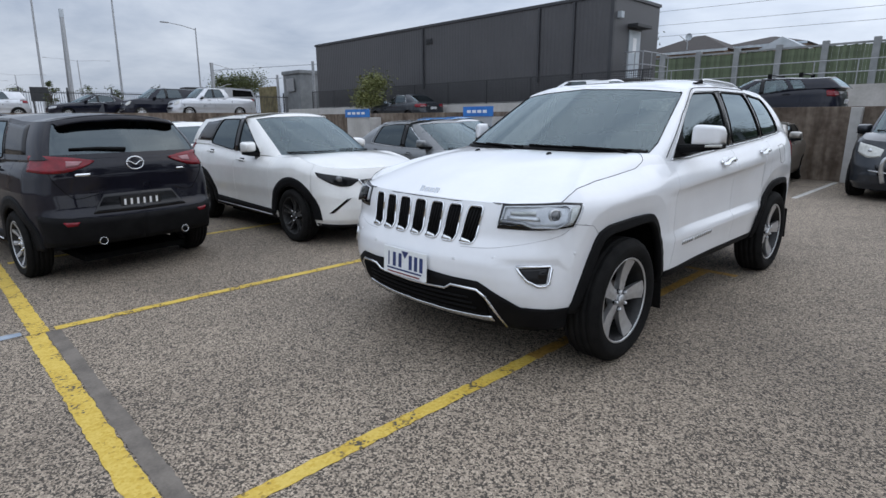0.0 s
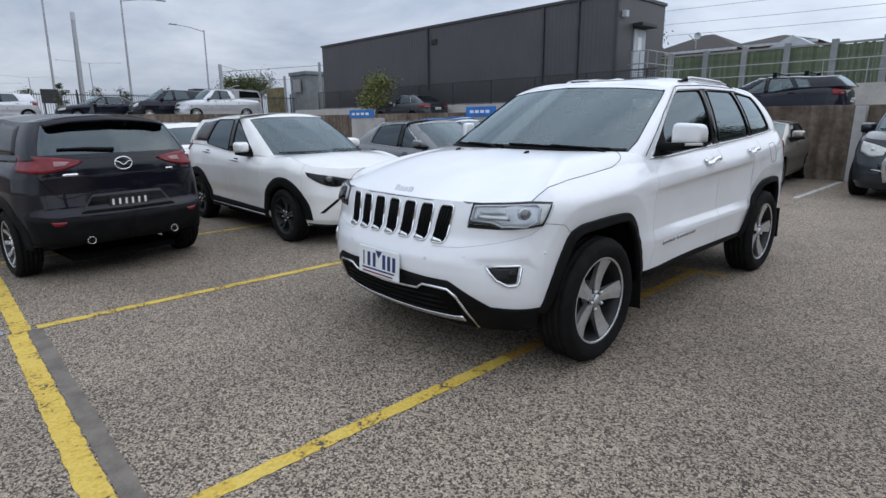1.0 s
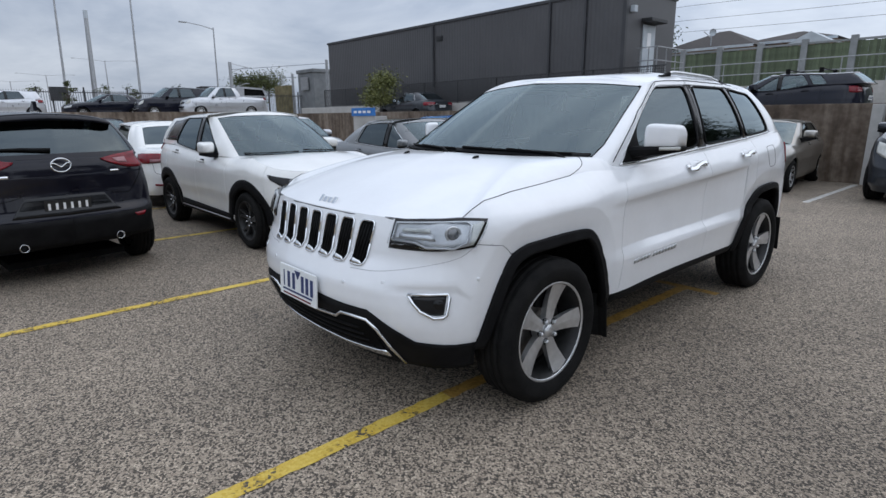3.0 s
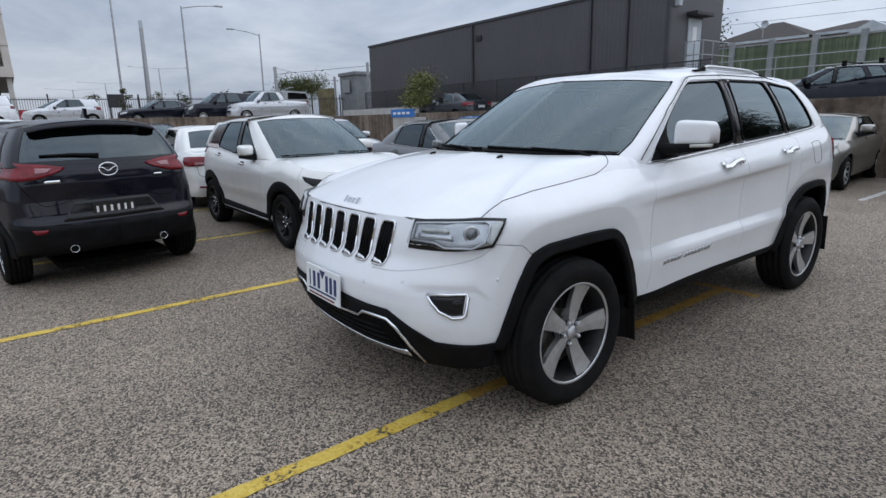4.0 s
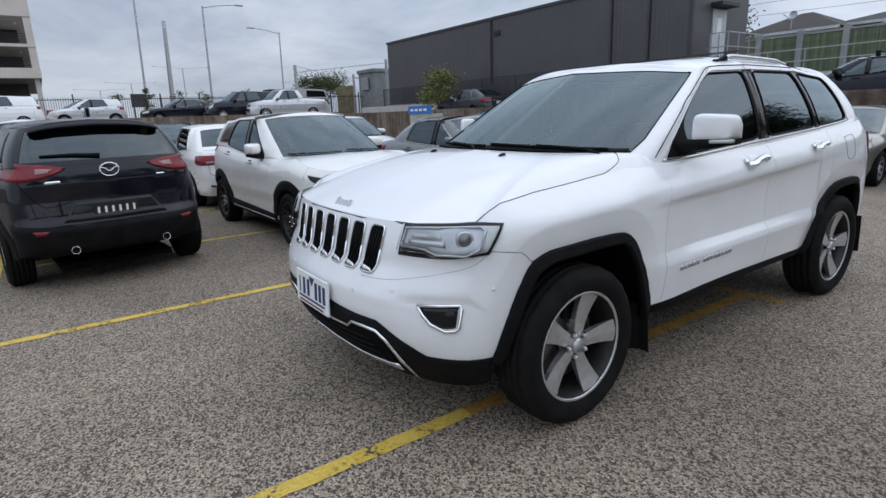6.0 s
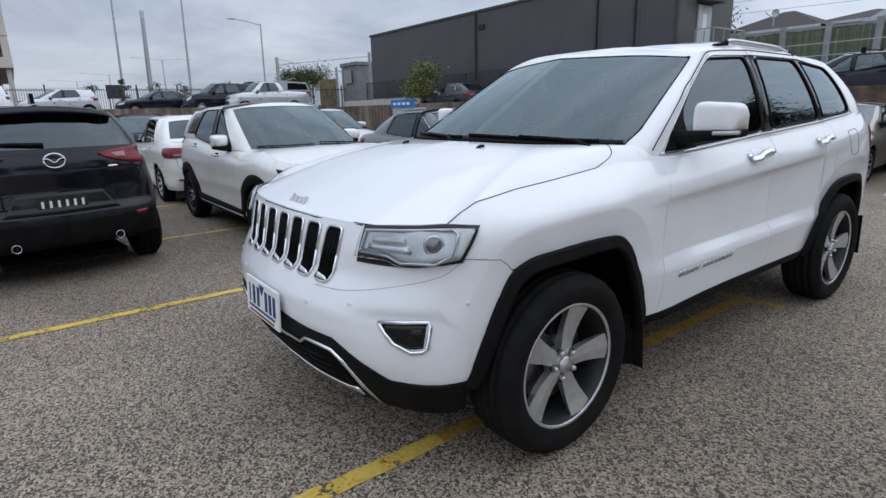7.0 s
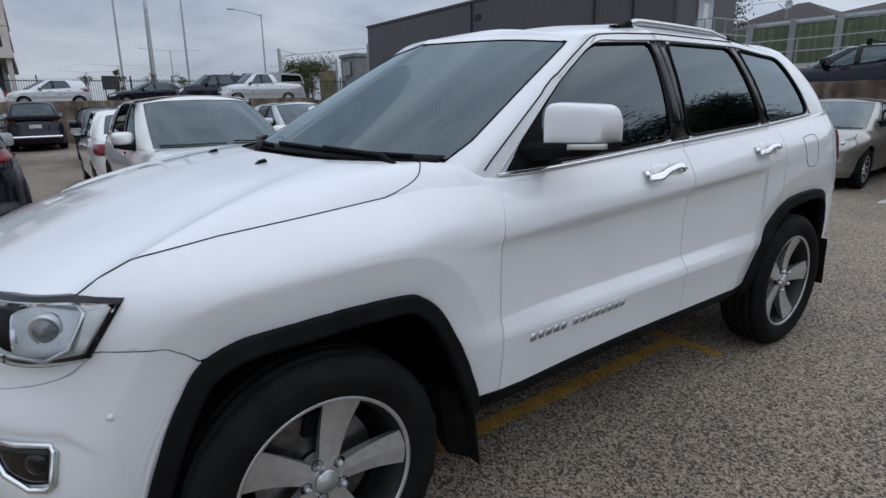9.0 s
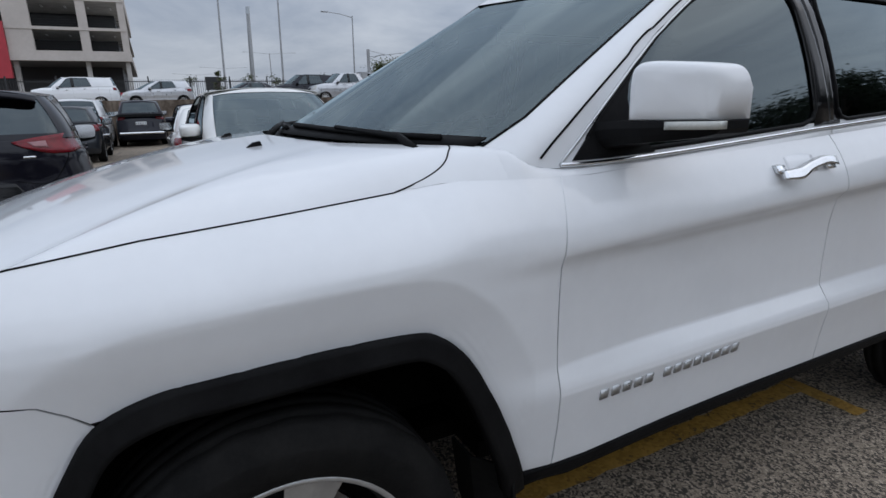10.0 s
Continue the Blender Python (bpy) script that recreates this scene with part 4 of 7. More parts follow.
# ---- setting ----
LOW_Y, LEFT_X, DECK_A, DECK_B = 12.4, -27.6, 1.2, 1.52
structure("ground", box(-700, 700, -700, 700, -0.4, 0.0), PAVING, "grey chip-seal car park paving, worn and speckled", "ground")
DECK_C = 0.98
structure("upper_pavement_north", box(LEFT_X + 0.1, -6.2, LOW_Y, 24.0, 0.004, DECK_A), PAVING, "raised grey car park terrace behind a concrete wall", "pavement")
structure("upper_pavement_east", box(-6.198, 500, LOW_Y, 24.0, 0.004, DECK_C), PAVING, "slightly lower raised terrace bays behind a concrete wall", "pavement")
structure("upper_pavement_far", box(LEFT_X + 0.1, 500, 24.002, 500, 0.004, DECK_A), PAVING, "raised ground behind the terrace bays", "pavement")
structure("upper_pavement_west", box(-600, LEFT_X + 0.1, -500, 500, 0.004, DECK_B), PAVING, "raised grey car park terrace with parked cars", "pavement")


def lines():
    def stripe(x0, x1, y0, y1, mt=YELLOW, nm="bay_line", label="worn yellow painted bay line"):
        b = bmesh.new()
        long_x = abs(x1 - x0) > abs(y1 - y0)
        n = max(2, int(max(abs(x1 - x0), abs(y1 - y0)) / 0.04))
        rows = [[], []]
        for i in range(n + 1):
            f = i / n
            w0, w1 = (random.uniform(-0.006, 0.006) for _ in range(2))
            if long_x:
                x = x0 + (x1 - x0) * f
                rows[0].append((x, y0 + w0, 0.004))
                rows[1].append((x, y1 + w1, 0.004))
            else:
                y = y0 + (y1 - y0) * f
                rows[0].append((x1 + w0, y, 0.004))
                rows[1].append((x0 + w1, y, 0.004))
        add_grid(b, rows)
        tagged(part(nm, b, mt), label, "road marking", "bay lines", "structure")
    stripe(0.455, 0.545, -2.48, -0.40)
    # stretches below the car, with oil and its shade put into the colour
    stripe(0.455, 0.545, -0.398, 2.42, YELLOW_UNDER_CAR, "bay_line", "worn yellow bay line, toned darker for oil and shade under the car")
    stripe(0.25, 0.79, 2.422, 2.51, YELLOW_UNDER_CAR, "bay_line", "worn yellow bay line, toned darker for oil and shade under the car")
    stripe(-2.36, -2.27, -2.50, 2.42)
    stripe(-2.6, -2.0, 2.42, 2.51)
    stripe(-5.0, -4.91, -2.48, 2.42)
    stripe(-7.7, -7.61, -2.48, 2.42)
    stripe(-14.0, -2.28, -2.655, -2.54)
    stripe(-2.27, 3.5, -2.685, -2.572)
    stripe(-2.27, 3.5, -2.566, -2.475, JOINT, "joint_strip", "smooth grey sealed joint beside the yellow line")
    stripe(-2.40, -2.31, -4.6, -2.70, BLUE_LINE, "blue_line", "faded pale blue painted line")
    stripe(-0.30, -0.20, 8.6, 12.0, WHITE_LINE, "white_line", "faded white painted bay line")
    stripe(2.5, 2.6, 8.6, 12.0, WHITE_LINE, "white_line", "faded white painted bay line")


lines()


def retaining_walls():
    b = bmesh.new()
    add_box(b, LEFT_X, 40, LOW_Y - 0.1, LOW_Y + 0.1, 0.0, 1.68, 0.01)
    structure("wall_north", b, CONCRETE, "stained grey-brown concrete retaining wall", "wall")
    b = bmesh.new()
    add_box(b, LEFT_X, LEFT_X + 0.2, -60, LOW_Y - 0.11, 0.0, 1.80, 0.01)
    structure("wall_west", b, CONCRETE, "stained grey-brown concrete retaining wall", "wall")
    for x in (-0.10, 9.0, -9.2):
        tagged(part("wall_pier", box(x - 0.1, x + 0.1, LOW_Y - 0.36, LOW_Y - 0.102, 0, 1.66, 0.012), CONCRETE_PALE), "pale concrete pier against the retaining wall", "pier", "wall piers", "structure")


retaining_walls()


def shed():
    """Long charcoal shed on a pale plinth."""
    x0, x1, y0, y1, z1 = -31.75, -9.6, 18.2, 22.2, 6.30
    h = thing("equipment_shed", pose(0, 0, 0), "long charcoal ribbed-metal shed with a flat roof", "shed")
    part("wall", box(x0, x1, y0, y1, 2.2, z1 - 0.12), CLAD, h, "charcoal ribbed cladding")
    part("plinth", box(x0 - 0.05, x1 + 0.05, y0 - 0.05, y1 + 0.05, DECK_A, 2.2), CONCRETE_PALE, h, "pale concrete plinth")
    part("roof", box(x0 - 0.06, x1 + 0.06, y0 - 0.06, y1 + 0.06, z1 - 0.12, z1), CLAD_TRIM, h)
    for x in (-20.9, -13.2, -11.4):
        part("downpipe", box(x - 0.05, x + 0.05, y0 - 0.1, y0 - 0.002, 3.0, z1 - 0.15, 0.02), CLAD_TRIM, h)
    part("corner_trim", box(x1 - 0.12, x1 + 0.03, y0 - 0.03, y0 + 0.12, 2.2, z1 - 0.13), CLAD_TRIM, h)
    v = part("wall_vent", box(-20.65, -20.2, y0 - 0.05, y0 - 0.002, 5.33, 5.58), STEEL_DARK, h)
    for k in range(4):
        part("slat", box(-20.61, -20.24, y0 - 0.07, y0 - 0.052, 5.36 + 0.055 * k, 5.39 + 0.055 * k), STEEL_DARK, v)
    part("wall_lamp", box(x1 + 0.002, x1 + 0.2, 18.5, 18.72, 5.35, 5.6, 0.02), PALE_SHEET, h, "pale square floodlight")
    d = part("door", box(x1 + 0.002, x1 + 0.05, 19.55, 20.5, 3.05, 5.0), PALE_SHEET, h, "pale grey steel door")
    part("sign", box(x1 + 0.054, x1 + 0.06, 19.85, 20.15, 4.1, 4.7), INK_WHITE, d)
    part("door_hood", box(x1 + 0.002, x1 + 0.45, 19.4, 20.7, 5.08, 5.22, 0.02), STEEL_DARK, h)
    s = thing("landing_stairs", pose(0, 0, 0), "galvanised steel landing with rails at the shed door", "stairs")
    part("landing", box(x1 + 0.06, x1 + 1.0, 19.0, 21.4, 2.98, 3.04), STEEL, s)
    for y in (19.05, 19.8, 20.6, 21.35):
        part("post", tube([(x1 + 0.95, y, DECK_A), (x1 + 0.95, y, 4.05)], 0.025, 6), STEEL, s)
    for x in (x1 + 0.25, x1 + 0.6):
        part("post", tube([(x, 19.05, 3.04), (x, 19.05, 4.05)], 0.025, 6), STEEL, s)
    for z in (3.55, 4.05):
        part("rail", tube([(x1 + 0.1, 19.05, z), (x1 + 0.95, 19.05, z), (x1 + 0.95, 21.35, z)], 0.022, 6), STEEL, s)


shed()


def mesh_fence(x0, x1, y, z0, z1, gap=2.6):
    """Chain-wire fence: posts, rails and a sheet of wire as fine bars."""
    f = thing("wire_fence", pose(0, 0, 0), "dark chain-wire fence before the shed", "fence")
    x = x0
    while x <= x1 + 0.01:
        part("post", tube([(x, y, z0), (x, y, z1)], 0.03, 6), STEEL_DARK, f)
        x += gap
    part("rail", tube([(x0, y, z1), (x1, y, z1)], 0.02, 6), STEEL_DARK, f)
    b = bmesh.new()
    x = x0
    while x < x1:
        add_box(b, x, x + 0.014, y - 0.004, y + 0.004, z0, z1)
        x += 0.085
    z = z0
    while z < z1:
        add_box(b, x0, x1, y - 0.006, y - 0.0045, z, z + 0.014)
        z += 0.085
    part("wire", b, STEEL_DARK, f)["kind"] = "stuff"


mesh_fence(-31.2, -7.4, 17.4, DECK_A, 3.2)
tagged(part("plinth_wall", box(-34, -6.5, 17.1, 17.3, DECK_A, 2.1, 0.02), CONCRETE_PALE), "pale low concrete wall under the wire fence", "wall", "", "structure")


def noise_wall():
    y, gap, z0, z1 = 34.0, 2.26, 2.9, 5.1
    w = thing("noise_wall", pose(0, 0, 0), "green timber noise wall between grey concrete posts", "noise wall")
    n = 0
    x = -19.2
    bays = []
    while x < 30:
        part("post", box(x - 0.16, x + 0.16, y - 0.14, y + 0.14, DECK_A, z1 + 0.3, 0.02), GREY_POST, w)
        bays.append(x)
        x += gap
    shared = None
    for x in bays[:-1]:
        for k in range(12):
            a = x + 0.16 + (gap - 0.32) * k / 12
            if shared is None:
                o = part("board", box(0, (gap - 0.32) / 12 - 0.012, y - 0.03, y + 0.03, z0, z1), GREEN_WALL, w)
                shared = o.data
            else:
                o = new("board", shared)
                o.parent = w
            o.location = (a, random.uniform(-0.012, 0.012), random.uniform(-0.02, 0.02))
        part("plinth_panel", box(x + 0.16, x + gap - 0.16, y - 0.06, y + 0.06, DECK_A, z0 - 0.01), GREY_POST, w)
        part("capping", box(x + 0.16, x + gap - 0.16, y - 0.07, y + 0.07, z1 + 0.025, z1 + 0.13), GREY_POST, w)
    r = thing("pipe_rail", pose(0, 0, 0), "galvanised pipe handrail along the noise wall", "handrail")
    for k in range(26):
        xx = -17 + k * 1.9
        part("post", tube([(xx, 32.0, DECK_A), (xx, 32.0, 4.2)], 0.03, 6), STEEL, r)
    for z in (3.6, 4.2):
        part("rail", tube([(-17, 32.0, z), (31, 32.0, z)], 0.028, 6), STEEL, r)
    tagged(part("bank", box(-17.5, 40, 31.4, 33.8, DECK_A + 0.004, 2.95), CONCRETE_PALE), "grey rubble bank below the noise wall", "bank", "", "structure")


noise_wall()


def house(x, y, z, w, d, h, rise, label, gable=False):
    t = thing("house", pose(x, y, z), label, "house", "hillside houses")
    part("wall", box(-w / 2, w / 2, -d / 2, d / 2, -6, h), BRICK_TAN, t)
    e = 0.5
    b = bmesh.new()
    rd = 0.02 if gable else d * 0.42
    low = [(-w / 2 - e, -d / 2 - e, h), (w / 2 + e, -d / 2 - e, h), (w / 2 + e, d / 2 + e, h), (-w / 2 - e, d / 2 + e, h)]
    top = [(-w / 2 + rd, 0, h + rise), (w / 2 - rd, 0, h + rise)]
    v = [b.verts.new(p) for p in low + top]
    for q in ((0, 1, 5, 4), (1, 2, 5), (2, 3, 4, 5), (3, 0, 4), (3, 2, 1, 0)):
        b.faces.new([v[i] for i in q])
    part("roof", b, ROOF_TILE, t)
    part("fascia", box(-w / 2 - e, w / 2 + e, -d / 2 - e - 0.05, -d / 2 - e - 0.005, h - 0.22, h + 0.02), PALE_SHEET, t)
    for k in range(3):
        wx = -w * 0.32 + k * w * 0.3
        wn_ = part("window", box(wx - 0.9, wx + 0.9, -d / 2 - 0.06, -d / 2 - 0.003, h - 1.7, h - 0.4), INK_WHITE, t, "white-framed window")
        part("pane", box(wx - 0.82, wx + 0.82, -d / 2 - 0.075, -d / 2 - 0.062, h - 1.62, h - 0.48), GLOSS_BLACK, wn_)
    return t


house(-23.7, 62, 6.1, 8.6, 9, 1.84, 2.05, "tan brick house with a grey-brown tiled hip roof")
house(-17.6, 66, 6.6, 8.0, 9, 1.8, 1.25, "tan brick house with a brown tiled hip roof")
gb = bmesh.new()
add_prism(gb, [(-16.6, 7.55), (-12.5, 7.55), (-14.5, 8.65)], 58, 64)
bmesh.ops.recalc_face_normals(gb, faces=gb.faces)
gh = thing("gabled_house", pose(0, 0, 0), "small house with a pale grey metal gable roof", "house", "hillside houses")
part("roof", gb, PALE_SHEET, gh)
part("wall", box(-16.3, -12.8, 58.3, 63.7, 2, 7.54), BRICK_TAN, gh)
dish = thing("satellite_dish", pose(-23.2, 57.6, 8.3), "grey satellite dish and aerial above a tiled roof", "satellite dish")
part("stem", tube([(0, 0, -1.5), (0, 0, 0.9)], 0.06, 6), STEEL, dish)
part("bowl", lathe([(0.0, 0.0), (0.2, -0.04), (0.34, -0.12), (0.35, -0.14)], 18, "Y", (0.2, -0.1, 1.1)), PALE_SHEET, dish, "", True)
part("arm", tube([(0, 0, 0.6), (-0.8, 0, 1.3)], 0.05, 5), STEEL, dish)


def wires():
    for k, (z0, z1, y) in enumerate(((10.6, 9.0, 45), (9.5, 7.9, 45), (8.5, 7.2, 45))):
        w = bmesh.new()
        add_tube(w, [(-60 + 8 * i, y, z0 + (z1 - z0) * i / 14 - 0.25 * math.sin(math.pi * ((i % 5) / 5.0))) for i in range(15)], 0.013, 5)
        tagged(part("overhead_wire", w, STEEL_DARK), "thin dark overhead railway wire", "wire", "overhead wires")
    for x, y in ((-60, 45), (52, 45), (-20, 40.9)):
        m = thing("rail_mast", pose(x, y, 0), "dark steel railway mast carrying overhead wires", "mast", "rail masts")
        part("post", box(-0.14, 0.14, -0.14, 0.14, 0, 10.8 if y == 45 else 8.2, 0.01), STEEL, m)
    for k, (y, z) in enumerate(((22.6, 6.6), (24.4, 5.6))):
        w = bmesh.new()
        add_tube(w, [(-60, y, z), (-40, y + 9, z + 0.2), (-20, y + 18, z + 1.4)], 0.02, 5)
        tagged(part("overhead_wire", w, STEEL_DARK), "thin dark overhead railway wire", "wire", "overhead wires")


wires()


def kiosk():
    k = thing("substation_kiosk", pose(-39.2, 21.5, 0), "pale grey sheet-metal equipment kiosk beside the shed", "kiosk")
    part("wall", box(-1.3, 1.3, -1.1, 1.1, DECK_A, 4.9, 0.03), DARK_SHEET, k)
    part("roof", box(-1.4, 1.4, -1.2, 1.2, 4.91, 5.2, 0.05), DARK_SHEET, k)
    part("vent", box(-0.6, 0.6, -1.26, -1.205, 3.6, 4.6), STEEL, k)
    for i, (x, y, h) in enumerate(((-42.6, 21.0, 5.1), (-41.9, 21.5, 5.3), (-41.4, 21.0, 5.2), (-36.0, 20.5, 5.7))):
        tagged(part("steel_post", tube([(x, y, DECK_A), (x, y, h)], 0.11, 8), STEEL), "plain galvanised steel post by the kiosk", "post", "kiosk posts")
    tagged(part("hedge_panel", box(-46.2, -43.4, 21.0, 21.3, DECK_A, 4.2, 0.03), surface("dry_tan_creeper", (0.10, 0.085, 0.04), (0.2, 0.17, 0.09), 2.0, 0.95, bump=0.8, bump_scale=12)), "screen overgrown with tan creeper", "screen")
    tagged(part("skip_bin", box(-46.5, -45.0, 14.2, 17.0, DECK_B, 4.0, 0.05), STEEL_DARK), "black steel storage bin behind the fence", "bin")
    sb = thing("sign_board", pose(-46.2, 4.55, DECK_B), "black board on two posts on the far terrace", "board")
    part("board", box(-0.06, 0.06, -0.55, 0.55, 1.25, 2.23, 0.02), STEEL_DARK, sb)
    for y in (-0.4, 0.4):
        part("post", box(-0.14, -0.062, y - 0.04, y + 0.04, 0, 2.2), STEEL_DARK, sb)


kiosk()


def blue_signs():
    for x0, x1 in ((-19.0, -17.2), (-11.6, -10.2)):
        s = thing("wall_sign", pose(0, 0, 0), "blue sign board on a stained concrete block", "sign", "blue signs")
        part("block", box(x0 + 0.05, x1 - 0.05, LOW_Y - 0.75, LOW_Y - 0.11, 0, 1.51, 0.02), CONCRETE_PALE, s)
        part("board", box(x0, x1, LOW_Y - 0.80, LOW_Y - 0.76, 1.52, 1.86, 0.005), SIGN_BLUE, s)
        for i in range(4):
            a = x0 + 0.2 + (x1 - x0 - 0.4) * i / 4
            part("mark", box(a, a + (x1 - x0) * 0.13, LOW_Y - 0.806, LOW_Y - 0.801, 1.64, 1.74), INK_WHITE, s)


blue_signs()


def light_pole(x, y, z0, z1, arm, r=0.09, both=False, lean=0.0):
    p = thing("street_lamp", pose(x, y, z0), "tall galvanised light pole with a thin outreach arm", "street lamp", "light poles")
    h = z1 - z0
    part("pole", tube([(0, 0, 0), (0, lean, h)], [r, r * 0.6], 10), STEEL, p)
    part("base_plate", box(-0.2, 0.2, -0.2, 0.2, 0, 0.05, 0.01), STEEL, p)
    for s in ((1, -1) if both else (1,)):
        a = arm * s
        part("arm", tube([(0, lean, h - 0.15), (0, lean + a * 0.5, h + 0.12), (0, lean + a, h + 0.25)], [0.04, 0.035, 0.03], 6), STEEL, p)
        part("lantern", box(-0.13, 0.13, lean + a - 0.1 if a > 0 else lean + a - 0.6, lean + a + 0.6 if a > 0 else lean + a + 0.1, h + 0.2, h + 0.3, 0.03), STEEL, p)


light_pole(-60, 7.0, DECK_B, 13.4, -3.2, 0.12, False, 0.3)
light_pole(-49.5, 10.65, DECK_B, 11.0, 2.8, 0.10, False, 0.2)
light_pole(-53.5, 18.6, DECK_B, 9.83, -2.5, 0.09, False, 0.15)
light_pole(-150, 29.0, DECK_B, 14.6, 6.0, 0.16, True)
light_pole(-180, 21.0, DECK_B, 12.8, 6.0, 0.16, True)
light_pole(-190, 14.0, DECK_B, 11.5, 6.0, 0.16, True)
mast = thing("mast", pose(-77.8, 12.6, DECK_B), "thick grey monopole mast with a capped top", "mast")
part("pole", tube([(0, 0, 0), (0, 0.3, 11.6)], [0.33, 0.22], 12), STEEL, mast)
part("cap", tube([(0, 0.3, 11.6), (0, 0.33, 12.5)], [0.25, 0.25], 12), PALE_SHEET, mast)


def rail_mast(x, y, z1):
    m = thing("rail_mast", pose(x, y, DECK_B), "dark steel railway mast with wire brackets", "mast", "rail masts")
    h = z1 - DECK_B
    part("post", box(-0.14, 0.14, -0.14, 0.14, 0, h, 0.01), STEEL, m)
    for z in (h - 0.5, h - 2.2):
        part("bracket", tube([(0, 0, z - 0.6), (0, 1.6, z), (0, 2.0, z)], 0.04, 6), STEEL, m)
    part("stay", tube([(0, 0, h - 0.1), (0, 2.0, h - 0.5)], 0.025, 6), STEEL, m)


rail_mast(-60, 22.6, 7.4)
rail_mast(-78, 34, 7.6)


def palisade():
    f = thing("steel_fence", pose(-40, 0, DECK_B), "black steel paling fence along the far edge of the terrace", "fence")
    b = bmesh.new()
    y = -20.0
    while y < 30:
        add_box(b, -0.012, 0.012, y, y + 0.024, 0.05, 1.75)
        y += 0.13
    part("paling", b, STEEL_DARK, f)["kind"] = "stuff"
    for k in range(21):
        part("post", box(-0.04, 0.04, -20 + 2.5 * k, -19.92 + 2.5 * k, 0, 1.95), STEEL_DARK, f)
    for z in (0.2, 1.6):
        part("rail", box(-0.03, -0.013, -20, 30, z, z + 0.05), STEEL_DARK, f)


palisade()


def parking_building():
    """Cream multi-storey car park with dark open decks and a red corner."""
    x1, y1 = -62.0, -1.0
    t = thing("parking_building", pose(0, 0, 0), "cream multi-storey car park with dark open decks", "building")
    part("core", box(x1 - 30, x1 - 9.0, y1 - 13.5, y1 - 1.2, DECK_B, 12.8), STEEL_DARK, t)
    for z0, z1 in ((5.95, 6.84), (8.66, 8.92), (11.25, 13.0)):
        part("spandrel", box(x1 - 0.5, x1, y1 - 13.5, y1, z0, z1), CREAM, t)
        part("slab", box(x1 - 30, x1 - 0.51, y1 - 13.5, y1 - 0.02, z0, z0 + 0.25), CONCRETE_PALE if z0 > 6 else DARK_SHEET, t)
        part("side_spandrel", box(x1 - 30, x1 - 0.51, y1 - 0.3, y1 - 0.01, z0 + 0.251, z1), CREAM, t)
    for a, b in ((y1 - 0.60, y1 - 0.02), (y1 - 3.95, y1 - 3.2), (y1 - 9.6, y1 - 7.6)):
        part("pier", box(x1 - 0.62, x1 - 0.08, a, b, 6.845, 11.24), CREAM, t)
        part("column", box(x1 - 1.35, x1 - 0.95, a, a + 0.4, DECK_B, 5.94), CONCRETE_PALE, t)
    part("red_panel", box(x1 - 0.3, x1 + 0.25, y1 - 13.5, y1 - 9.62, 4.4, 9.2), RED_PANEL, t, "deep red facade panel")
    for k in range(6):
        for z in (8.55, 11.14):
            part("strip_lamp", box(x1 - 4.0, x1 - 2.8, y1 - 1.3 - 1.9 * k, y1 - 1.15 - 1.9 * k, z - 0.06, z), INK_WHITE, t)
    for k in range(4):
        for z in (6.85, 8.93):
            part("deck_rail", box(x1 - 0.9, x1 - 0.86, y1 - 9.6, y1 - 0.6, z + 0.28 + 0.22 * k, z + 0.32 + 0.22 * k), STEEL_DARK, t)
    part("ramp_wall", box(x1 - 1.6, x1 - 1.4, y1 - 12.5, y1 + 3.0, DECK_B, 3.1), RED_PANEL, t, "low red barrier wall")


parking_building()


def tree(x, y, z, h, w, material, label, name="tree", seed=1, leaves=150, size=1.0):
    """A tapered trunk with limbs, and a loose crown of small leaf clumps."""
    rnd = random.Random(seed)
    t = thing(name, pose(x, y, z), label, name)
    b = bmesh.new()
    add_tube(b, [(0, 0, -0.1), (0.03 * h, 0, 0.35 * h), (0, 0.02 * h, 0.75 * h)], [0.03 * h, 0.022 * h, 0.008 * h], 8)
    tips = []
    for k in range(11):
        a, e = rnd.uniform(0, 6.28), rnd.uniform(0.25, 1.0)
        s = Vector((0, 0, h * rnd.uniform(0.12, 0.6)))
        q = Vector((math.cos(a) * w * 0.42 * e, math.sin(a) * w * 0.42 * e, h * rnd.uniform(0.35, 0.92)))
        add_tube(b, [s, (s + q) / 2 + Vector((0, 0, 0.05 * h)), q], [0.014 * h, 0.009 * h, 0.003 * h], 5)
        tips.append(q)
    part("trunk", b, BARK, t, "", True)
    b = bmesh.new()
    for q in tips + [Vector((0, 0, h * 0.85))]:
        rad = w * rnd.uniform(0.14, 0.26)
        for _ in range(leaves):
            d = Vector((rnd.gauss(0, 1), rnd.gauss(0, 1), rnd.gauss(0, 0.8)))
            p = q + d * rad * 0.5
            if p.z < 0.04 * h:
                continue
            s = size * (0.05 * h * rnd.uniform(0.5, 1.2) if h < 4 else 0.028 * h * rnd.uniform(0.6, 1.3))
            n1 = Vector((rnd.uniform(-1, 1), rnd.uniform(-1, 1), rnd.uniform(-0.6, 0.6))).normalized()
            n2 = n1.orthogonal().normalized()
            vs = [b.verts.new(p + n1 * s * c + n2 * s * e) for c, e in ((-1, 0), (0, 0.45), (1, 0), (0, -0.45))]
            b.faces.new(vs)
    o = part("crown", b, material, t)
    o["kind"] = "stuff"
    return t


